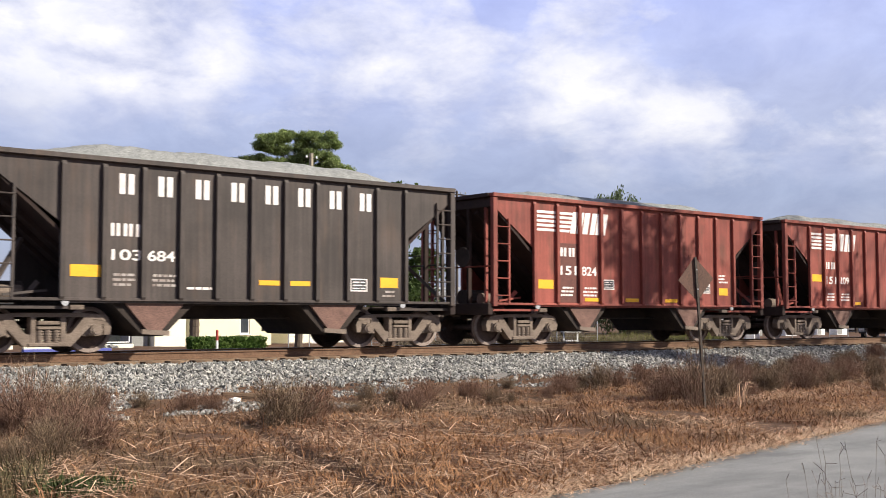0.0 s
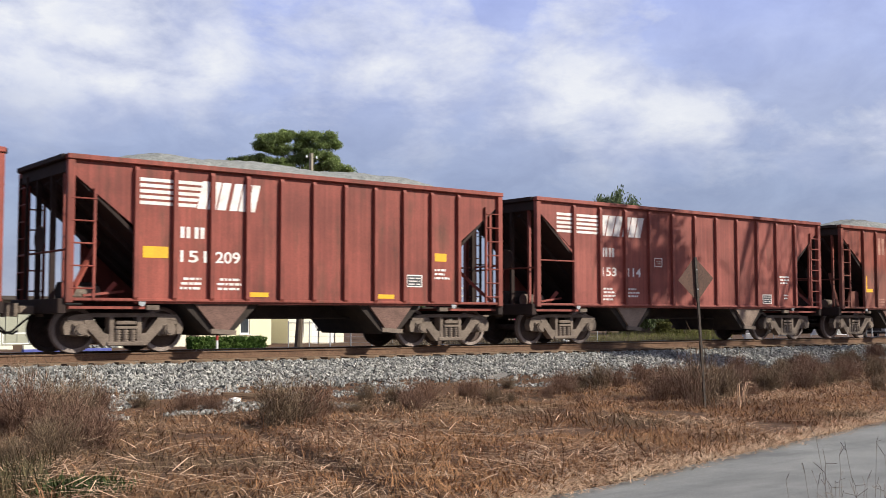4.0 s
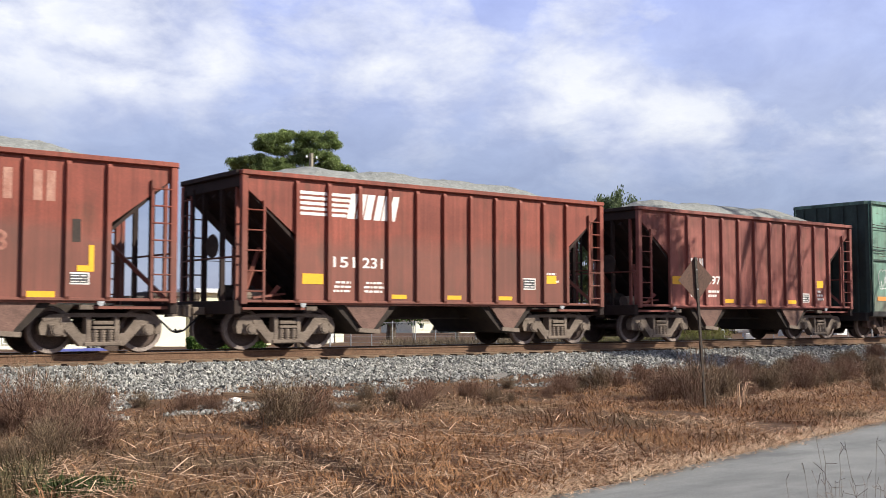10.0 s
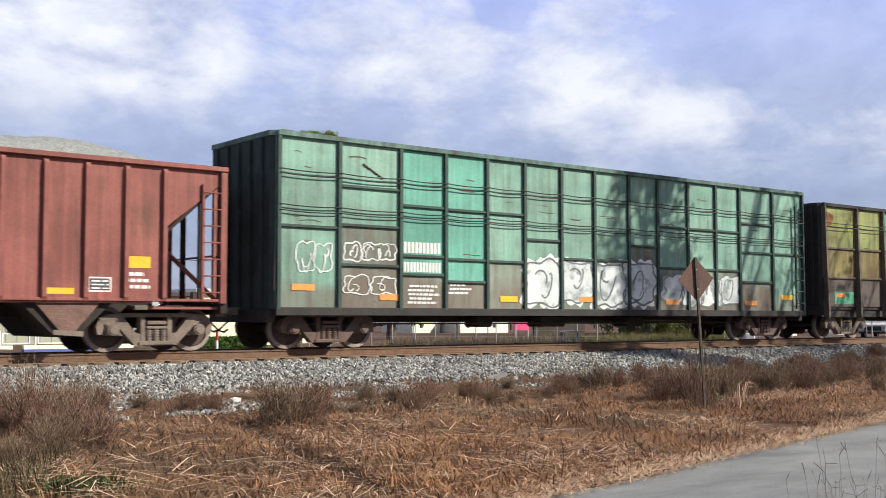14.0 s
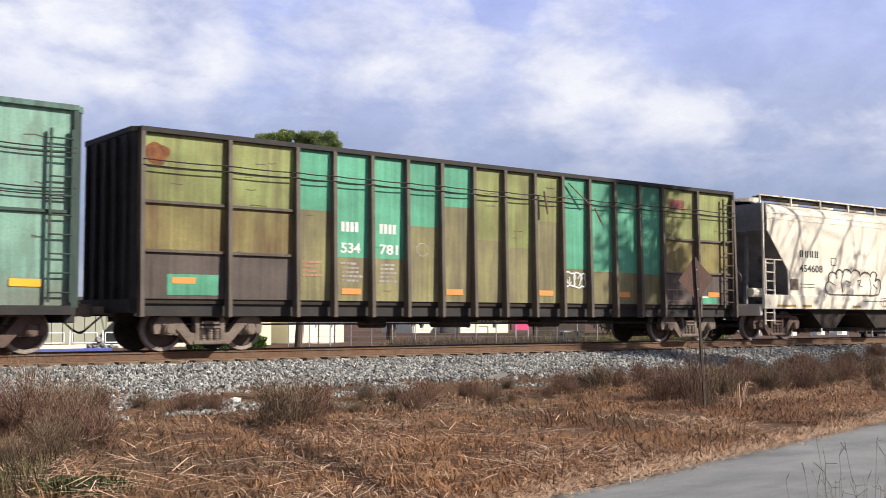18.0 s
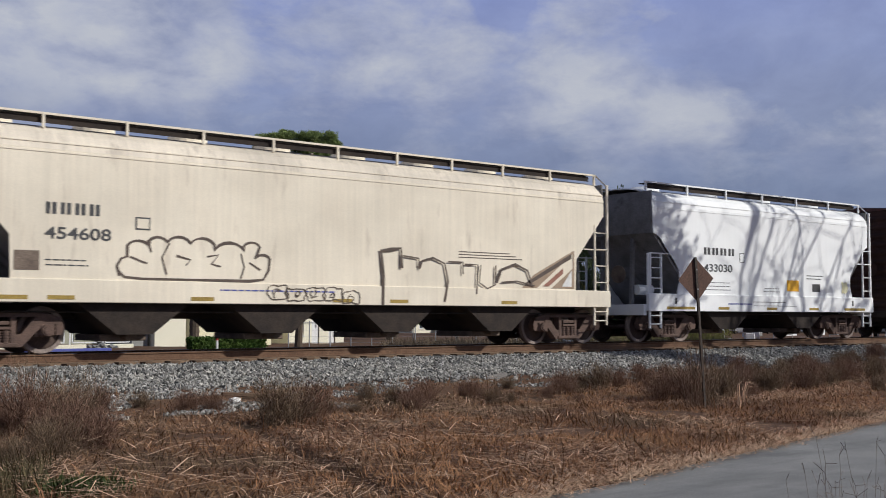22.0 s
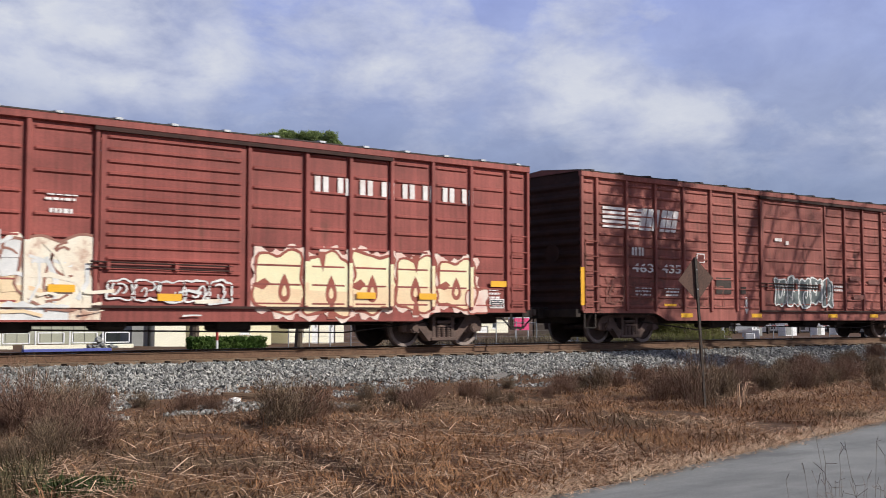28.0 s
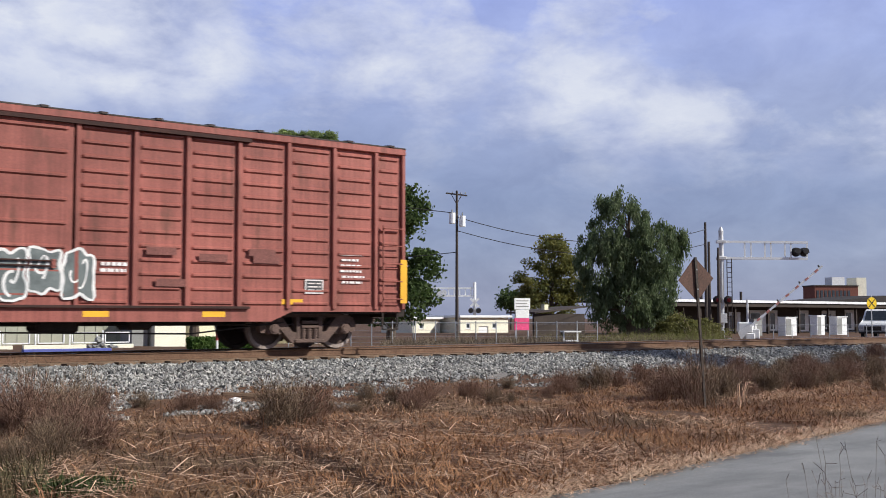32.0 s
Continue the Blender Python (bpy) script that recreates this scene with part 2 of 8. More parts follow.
M["cream_dirty"] = paint("grimy_cream_paint", (0.78, 0.70, 0.57), (0.68, 0.61, 0.50), dirt=(0.20, 0.165, 0.135), amount=0.66, blotch=0.12, grain=0.06)
M["grey"] = paint("charcoal_paint", (0.094, 0.075, 0.067), (0.070, 0.056, 0.050), dirt=(0.120, 0.080, 0.060))
# boxcar ends: shade put into the colour; door rods and tracks share it
M["end_black"] = surface("shaded_end_paint", (0.075, 0.036, 0.029), (0.048, 0.026, 0.022), 2, rough=0.85)
M["boxred"] = paint("boxcar_red_paint", (0.385, 0.103, 0.082), (0.345, 0.087, 0.070), amount=0.68)
M["boxred2"] = paint("faded_boxcar_paint", (0.41, 0.135, 0.104), (0.36, 0.114, 0.088), amount=0.64)
# green car's ends: the shade on them is put into the colour
M["end_green"] = surface("shaded_green_end_paint", (0.06, 0.085, 0.075), (0.04, 0.055, 0.05), 2, rough=0.85)
M["teal_pale"] = paint("pale_green_paint", (0.235, 0.435, 0.335), (0.275, 0.445, 0.345), dirt=(0.128, 0.136, 0.104), dust=1.35)
M["teal"] = paint("sea_green_paint", (0.155, 0.440, 0.330), (0.180, 0.455, 0.350), dirt=(0.080, 0.128, 0.096), amount=0.68)
M["teal_dark"] = paint("dull_green_paint", (0.128, 0.240, 0.200), (0.160, 0.272, 0.224), dirt=(0.056, 0.064, 0.056), amount=0.5)
M["greygreen"] = paint("grey_green_paint", (0.300, 0.375, 0.300), (0.250, 0.285, 0.225), dirt=(0.165, 0.140, 0.105), amount=0.52, dust=1.75)
M["tan_dark"] = paint("grimy_tan_paint", (0.16, 0.125, 0.105), (0.12, 0.092, 0.078), dirt=(0.07, 0.05, 0.04))
M["yellow_dull"] = surface("dull_gold_reflector", (0.48, 0.34, 0.08), (0.38, 0.26, 0.06), 4, rough=0.6, bump=0)
M["olive"] = paint("olive_paint", (0.335, 0.390, 0.135), (0.300, 0.325, 0.110), dirt=(0.220, 0.185, 0.080), amount=0.50)
M["olive_rust"] = paint("rust_stained_olive_paint", (0.335, 0.290, 0.105), (0.30, 0.245, 0.09), dirt=(0.19, 0.115, 0.05), amount=0.5)
M["rust_bloom"] = surface("orange_rust_bloom", (0.30, 0.125, 0.05), (0.14, 0.055, 0.03), 6, rough=0.9, bump=0.1)
M["post_green"] = paint("dark_green_post_paint", (0.055, 0.10, 0.08), (0.04, 0.07, 0.058))
M["tan"] = paint("tan_weathered_paint", (0.315, 0.285, 0.125), (0.285, 0.255, 0.115), dirt=(0.190, 0.155, 0.100), amount=0.5)
M["mint"] = paint("mint_green_paint", (0.120, 0.435, 0.265), (0.135, 0.460, 0.290), dirt=(0.130, 0.270, 0.165), amount=0.72)
M["cream"] = paint("cream_paint", (0.84, 0.765, 0.62), (0.79, 0.71, 0.57), dirt=(0.42, 0.34, 0.26), amount=0.69, blotch=0.06, grain=0.04)
M["white"] = paint("white_paint", (0.93, 0.94, 0.93), (0.90, 0.91, 0.90), dirt=(0.62, 0.60, 0.56), amount=0.80, blotch=0.02, grain=0.015)
# covered hopper ends: shade painted in as grey over cream and white cars
M["slope_grey"] = surface("shaded_grey_slope_paint", (0.30, 0.295, 0.29), (0.21, 0.205, 0.20), 2, rough=0.85, stain=(0.07, 0.06, 0.055))
M["rib_dust"] = paint("dusty_rib_paint", (0.19, 0.155, 0.12), (0.14, 0.11, 0.085))
M["stencil"] = surface("white_stencil", (0.86, 0.83, 0.80), (0.70, 0.62, 0.58), 3, rough=0.7, fine_mix=0.1, bump=0)
M["stencil_faded"] = surface("faded_stencil", (0.58, 0.33, 0.25), (0.44, 0.20, 0.15), 4, rough=0.8, fine_mix=0.2, bump=0)
M["stencil_worn"] = surface("worn_white_stencil", (0.55, 0.50, 0.46), (0.32, 0.26, 0.23), 5, rough=0.8, fine_mix=0.2, bump=0)
M["stencil_dark"] = surface("dark_stencil", (0.07, 0.07, 0.075), (0.12, 0.12, 0.12), 4, rough=0.7, bump=0)
M["yellow"] = surface("yellow_reflector", (0.85, 0.46, 0.03), (0.78, 0.40, 0.03), 3, rough=0.5, bump=0, fine_mix=0.1)
M["orange"] = surface("orange_reflector", (0.75, 0.30, 0.08), (0.65, 0.26, 0.07), 3, rough=0.5, bump=0, fine_mix=0.1)
M["spray_white"] = surface("white_spray_paint", (0.82, 0.80, 0.76), (0.62, 0.62, 0.60), 2.5, rough=0.6, bump=0, fine_mix=0.1)
M["spray_peach"] = surface("peach_spray_paint", (0.80, 0.58, 0.36), (0.82, 0.66, 0.42), 2.0, rough=0.6, bump=0, fine_mix=0.1)
M["spray_cream"] = surface("pale_yellow_spray_paint", (0.82, 0.80, 0.52), (0.84, 0.72, 0.44), 1.3, rough=0.6, bump=0, fine_mix=0.1)
M["spray_pink"] = surface("pinkish_white_spray_paint", (0.75, 0.50, 0.42), (0.80, 0.68, 0.58), 3, rough=0.6, bump=0, fine_mix=0.1)
M["spray_dark"] = surface("dark_spray_paint", (0.10, 0.075, 0.06), (0.16, 0.12, 0.10), 3, rough=0.6, bump=0, fine_mix=0.1)
M["spray_red"] = surface("red_brown_spray_paint", (0.36, 0.09, 0.06), (0.42, 0.13, 0.09), 3, rough=0.6, bump=0, fine_mix=0.1)
M["gravel_load"] = surface("crushed_stone_load", (0.34, 0.345, 0.33), (0.27, 0.275, 0.265), 6, rough=0.95, bump=0.8, fine=25)
M["ballast"] = surface("granite_ballast", (0.42, 0.405, 0.365), (0.25, 0.248, 0.236), 3, rough=0.95, island=0.6, fine=40)
M["ballast_bed"] = surface("ballast_bed", (0.20, 0.185, 0.17), (0.30, 0.28, 0.26), 14, rough=0.95, bump=0.6, fine=30)
M["rusty_ballast"] = surface("rust_dusted_ballast", (0.19, 0.12, 0.075), (0.26, 0.18, 0.12), 9, rough=0.95, bump=0.7, fine=28, stain=(0.30, 0.27, 0.23), stain_at=(0.6, 0.7), stain_scale=5)
M["tie"] = surface("dusty_creosoted_tie", (0.13, 0.085, 0.055), (0.19, 0.125, 0.08), 3, stretch=(6, 1, 1), rough=0.95)
M["soil"] = surface("dry_grass_soil", (0.085, 0.042, 0.025), (0.17, 0.092, 0.052), 9.0, rough=1.0, bump=0.6, fine=25, stain=(0.13, 0.095, 0.055),
                    stain_at=(0.55, 0.75), stain_scale=0.35)
M["asphalt"] = surface("old_asphalt", (0.33, 0.328, 0.318), (0.25, 0.252, 0.25), 1.2, rough=0.9, bump=0.5, fine=70, stain=(0.15, 0.15, 0.155),
                       stain_scale=0.55, stain_stretch=(0.45, 1.5, 1), stain_at=(0.5, 0.72), fine_mix=0.22)
M["straw"] = surface("straw", (0.62, 0.44, 0.30), (0.44, 0.265, 0.165), 2, rough=0.9, island=0.5, bump=0)
M["dry_grass"] = surface("red_brown_dry_grass", (0.16, 0.072, 0.040), (0.46, 0.24, 0.115), 0.55, rough=0.95, island=0.5, bump=0, stain=(0.20, 0.13, 0.075), stain_at=(0.5, 0.62), stain_scale=0.3)
M["green_grass"] = surface("green_weed", (0.05, 0.075, 0.02), (0.07, 0.09, 0.028), 2, rough=0.9, island=0.4, bump=0)
M["bush"] = surface("dead_weed_stems", (0.21, 0.12, 0.082), (0.29, 0.175, 0.12), 2, rough=0.95, island=0.5, bump=0)


def leafy(name, a, b):
    m = surface(name, a, b, 0.8, rough=0.75, island=0.45, bump=0, spec=0.2)
    n, l, bsdf = m.node_tree.nodes, m.node_tree.links, m.node_tree.nodes["Principled BSDF"]
    tr = n.new("ShaderNodeBsdfTranslucent")
    tr.inputs[0].default_value = (*[min(c * 1.6, 1) for c in a], 1)
    mx = n.new("ShaderNodeMixShader")
    mx.inputs[0].default_value = 0.3
    l.new(bsdf.outputs[0], mx.inputs[1])
    l.new(tr.outputs[0], mx.inputs[2])
    l.new(mx.outputs[0], n["Material Output"].inputs[0])
    return m


M["leaf_willow"] = leafy("willow_leaf", (0.11, 0.15, 0.07), (0.19, 0.22, 0.115))
M["leaf_yellow"] = leafy("yellow_green_weed_leaf", (0.17, 0.17, 0.055), (0.22, 0.20, 0.08))
M["leaf_pine"] = leafy("pine_needle", (0.21, 0.27, 0.10), (0.30, 0.36, 0.14))
M["leaf_autumn"] = leafy("autumn_leaf", (0.22, 0.20, 0.055), (0.11, 0.14, 0.05))
M["leaf_dark"] = leafy("oak_leaf", (0.065, 0.10, 0.032), (0.09, 0.125, 0.04))
M["leaf_hedge"] = leafy("hedge_leaf", (0.06, 0.12, 0.025), (0.09, 0.14, 0.03))
M["bark"] = surface("bark", (0.10, 0.075, 0.055), (0.15, 0.115, 0.085), 4, stretch=(3, 3, 0.5), rough=0.95, bump=0.8)
M["pole_wood"] = surface("weathered_pole_wood", (0.075, 0.06, 0.05), (0.12, 0.10, 0.085), 3, stretch=(4, 4, 0.3), rough=0.9)
M["pale_wood"] = surface("bleached_pole_wood", (0.46, 0.40, 0.30), (0.36, 0.31, 0.23), 3, stretch=(4, 4, 0.3), rough=0.9)
M["galv"] = surface("galvanised_steel", (0.55, 0.56, 0.57), (0.45, 0.46, 0.48), 3, rough=0.5, metal=0.6)
M["silver"] = surface("aluminium_paint", (0.74, 0.74, 0.73), (0.62, 0.62, 0.62), 2, rough=0.55, metal=0.1)
# rust brown darkened to put the tree shade into the plate's colour
M["signback"] = surface("shaded_rusty_sign_back", (0.150, 0.083, 0.060), (0.12, 0.067, 0.049), 4, rough=0.75)
M["white_wall"] = surface("cream_white_wall", (0.86, 0.82, 0.66), (0.80, 0.76, 0.60), 1, rough=0.85, bump=0.1)
M["yellow_wall"] = surface("cream_yellow_wall", (0.86, 0.80, 0.55), (0.80, 0.74, 0.50), 1, rough=0.85, bump=0.1)
M["beige_wall"] = surface("beige_metal_wall", (0.50, 0.50, 0.39), (0.44, 0.44, 0.345), 0.8, rough=0.8, bump=0.1)
M["grey_wall"] = surface("grey_wall", (0.36, 0.36, 0.34), (0.30, 0.30, 0.285), 1, rough=0.85, bump=0.1)
M["brick"] = surface("red_brick_wall", (0.22, 0.085, 0.06), (0.18, 0.07, 0.05), 4, rough=0.9, island=0.2)
M["dark_roof"] = surface("dark_roof", (0.07, 0.055, 0.05), (0.10, 0.08, 0.07), 1, rough=0.85)
M["black_roof"] = surface("black_felt_roof", (0.035, 0.028, 0.026), (0.05, 0.04, 0.036), 1, rough=0.9)
# depot wall: the canopy's shade is put into this colour; the lean-to shares it
M["dark_wall"] = surface("shade_dark_timber", (0.05, 0.038, 0.031), (0.075, 0.056, 0.045), 1, rough=0.85)
M["trim_white"] = surface("white_trim", (0.80, 0.80, 0.78), (0.74, 0.74, 0.73), 2, rough=0.6, bump=0.05)
M["glass"] = surface("window_glass", (0.05, 0.06, 0.07), (0.08, 0.09, 0.10), 1, rough=0.15, bump=0, spec=0.6)
M["wire"] = surface("cable", (0.03, 0.03, 0.032), (0.05, 0.05, 0.05), 2, rough=0.8, bump=0)
M["pink"] = surface("magenta_sign_face", (0.75, 0.08, 0.22), (0.68, 0.07, 0.19), 2, rough=0.5, bump=0)
M["red"] = surface("red_paint", (0.55, 0.09, 0.07), (0.48, 0.08, 0.06), 2, rough=0.5, bump=0)
# gate stripes: sun glare and motion blur are put into this paler red
M["pale_red"] = surface("pale_red_sheeting", (0.62, 0.30, 0.26), (0.56, 0.25, 0.21), 2, rough=0.5, bump=0)
M["sign_yellow"] = surface("yellow_sign_face", (0.90, 0.62, 0.02), (0.84, 0.56, 0.02), 2, rough=0.5, bump=0)
M["blue"] = surface("blue_paint", (0.10, 0.12, 0.42), (0.13, 0.15, 0.45), 2, rough=0.6, bump=0)
M["tyre"] = surface("rubber", (0.02, 0.02, 0.02), (0.035, 0.035, 0.035), 3, rough=0.9)

# ---- mesh helpers ----


def part(name, bm, material, parent=None, label="", at=None):
    """Links a bmesh, or a mesh already made, as one object under a thing or a part."""
    if isinstance(bm, bpy.types.Mesh):
        me = bm
    else:
        me = bpy.data.meshes.new(name)
        bmesh.ops.recalc_face_normals(bm, faces=bm.faces)
        bm.to_mesh(me)
        bm.free()
    if material and not me.materials:
        me.materials.append(material)
    ob = new(name, me)
    if parent:
        ob.parent = parent
    if at is not None:
        ob.matrix_basis = at
    if label:
        ob["label"] = label
    return ob


def thing(name, at, label, category, group="", kind=""):
    ob = new(name)
    ob.empty_display_size = 0.2
    ob.matrix_basis = at
    return tagged(ob, label, category, group, kind)


def B():
    return bmesh.new()


def box(bm, x0, x1, y0, y1, z0, z1, bev=0.0):
    vs = [bm.verts.new((x, y, z)) for x in (x0, x1) for y in (y0, y1) for z in (z0, z1)]
    fs = []
    for f in ((0, 1, 3, 2), (4, 6, 7, 5), (0, 4, 5, 1), (2, 3, 7, 6), (0, 2, 6, 4), (1, 5, 7, 3)):
        fs.append(bm.faces.new([vs[i] for i in f]))
    if bev:
        es = list({e for f in fs for e in f.edges})
        bmesh.ops.bevel(bm, geom=es, offset=bev, segments=1, affect="EDGES")
    return bm


def bar(bm, p, q, w, h, up=(0, 0, 1)):
    """A square bar from p to q, w wide and h high."""
    p, q = Vector(p), Vector(q)
    d = (q - p).normalized()
    u = Vector(up)
    if abs(d.dot(u)) > 0.98:
        u = Vector((0, 1, 0))
    s = d.cross(u).normalized() * (w / 2)
    t = s.cross(d).normalized() * (h / 2)
    a = [bm.verts.new(p + k * s + j * t) for k, j in ((-1, -1), (1, -1), (1, 1), (-1, 1))]
    b = [bm.verts.new(q + k * s + j * t) for k, j in ((-1, -1), (1, -1), (1, 1), (-1, 1))]
    bm.faces.new(a[::-1])
    bm.faces.new(b)
    for i in range(4):
        j = (i + 1) % 4
        bm.faces.new((a[i], a[j], b[j], b[i]))
    return bm


def tube(bm, p, q, r, n=8, r2=None):
    p, q = Vector(p), Vector(q)
    d = (q - p).normalized()
    s = d.orthogonal().normalized()
    t = d.cross(s)
    r2 = r if r2 is None else r2
    a = [bm.verts.new(p + r * (math.cos(k) * s + math.sin(k) * t)) for k in [2 * math.pi * i / n for i in range(n)]]
    b = [bm.verts.new(q + r2 * (math.cos(k) * s + math.sin(k) * t)) for k in [2 * math.pi * i / n for i in range(n)]]
    bm.faces.new(a[::-1])
    bm.faces.new(b)
    for i in range(n):
        j = (i + 1) % n
        bm.faces.new((a[i], a[j], b[j], b[i]))
    return bm


def prism(bm, pts, y0, y1):
    """A polygon in x and z, drawn out from y0 to y1."""
    a = [bm.verts.new((x, y0, z)) for x, z in pts]
    b = [bm.verts.new((x, y1, z)) for x, z in pts]
    bm.faces.new(a)
    bm.faces.new(b[::-1])
    for i in range(len(pts)):
        j = (i + 1) % len(pts)
        bm.faces.new((a[i], b[i], b[j], a[j]))
    return bm


def prism_x(bm, pts, x0, x1):
    """A polygon in y and z, drawn out from x0 to x1."""
    a = [bm.verts.new((x0, y, z)) for y, z in pts]
    b = [bm.verts.new((x1, y, z)) for y, z in pts]
    bm.faces.new(a)
    bm.faces.new(b[::-1])
    for i in range(len(pts)):
        j = (i + 1) % len(pts)
        bm.faces.new((a[i], b[i], b[j], a[j]))
    return bm


def spun(bm, prof, n=28):
    """A profile of (radius, y) turned about the y axis."""
    rings = []
    for r, y in prof:
        rings.append([bm.verts.new((r * math.cos(2 * math.pi * i / n), y, r * math.sin(2 * math.pi * i / n))) for i in range(n)])
    for a, b in zip(rings, rings[1:]):
        for i in range(n):
            j = (i + 1) % n
            bm.faces.new((a[i], a[j], b[j], b[i]))
    bm.faces.new(rings[0])
    bm.faces.new(rings[-1][::-1])
    return bm


def mesh_of(name, bm, material):
    me = bpy.data.meshes.new(name)
    bmesh.ops.recalc_face_normals(bm, faces=bm.faces)
    bm.to_mesh(me)
    bm.free()
    me.materials.append(material)
    return me


def raw(name, verts, faces, material):
    me = bpy.data.meshes.new(name)
    me.from_pydata(verts, [], faces)
    me.materials.append(material)
    return me


def hose(bm, pts, r, n=6):
    """One round line through many points."""
    pts = [Vector(p) for p in pts]
    rings = []
    for i, p in enumerate(pts):
        d = (pts[min(i + 1, len(pts) - 1)] - pts[max(i - 1, 0)]).normalized()
        s = d.cross(Vector((0, 0, 1)) if abs(d.z) < 0.9 else Vector((1, 0, 0))).normalized()
        u = s.cross(d)
        rings.append([bm.verts.new(p + (s * math.cos(2 * math.pi * k / n) + u * math.sin(2 * math.pi * k / n)) * r) for k in range(n)])
    for a, b in zip(rings, rings[1:]):
        for k in range(n):
            bm.faces.new((a[k], a[(k + 1) % n], b[(k + 1) % n], b[k]))
    return bm


def prism_z(bm, pts, z0, z1):
    """A plan outline (x, y) raised from z0 to z1."""
    a = [bm.verts.new((x, y, z0)) for x, y in pts]
    b = [bm.verts.new((x, y, z1)) for x, y in pts]
    n = len(pts)
    bm.faces.new(a[::-1])
    bm.faces.new(b)
    for i in range(n):
        bm.faces.new((a[i], a[(i + 1) % n], b[(i + 1) % n], b[i]))
    return bm

# ---- lie of the land ----
RAIL_Z, TRACK_Y, NEAR_RAIL = 0.85, 23.083, 22.363
RAIL_TOP, BED_Z = 0.827, 0.535


def site(x, y):
    """World place of a point of the plan grid, skewed and stretched to fit the camera's view."""
    return 1.0679 * x + 0.2049 * y, 1.1389 * y


def lane_edge(x):
    return 5.03 + 0.2265 * x


def rut(y):
    """Where a worn rut crosses the verge."""
    return 4.50 - 0.127 * (11.7 - y)


def land(x, y):
    """Height of the ground: flat lane, rough verge, ballast bank, lower ground beyond."""
    w = 0.05 * noise.noise((x * 0.45, y * 0.45, 0)) + 0.03 * noise.noise((x * 1.3, y * 1.3, 5))
    d = y - lane_edge(x)
    z = 0.0
    if -3.0 < d < 0:
        return -0.06
    if d <= -3.0:
        return min(0.04, (-3.0 - d) * 0.2) + w * 0.4 - 0.02
    z += min(0.06, d * 0.15) + w * min(1, d * 0.7)
    # worn rut across the verge
    if 6.5 < y < 12:
        z -= 0.12 * math.exp(-((x - rut(y)) / 0.14) ** 2)
    if y > 13:
        z += 0.06 * min(1, (y - 13) / 3)
    if 16.9 < y <= 18.95:
        z = z * (1 - (y - 16.9) / 2.05) + BED_Z * (y - 16.9) / 2.05
    elif 18.95 < y <= 22.0:
        z = BED_Z
    elif 22.0 < y <= 24.0:
        z = BED_Z - (BED_Z - 0.18) * (y - 22) / 2
    elif y > 24:
        z = 0.18 + (w * 1.5 if y < 60 else 0)
    return z


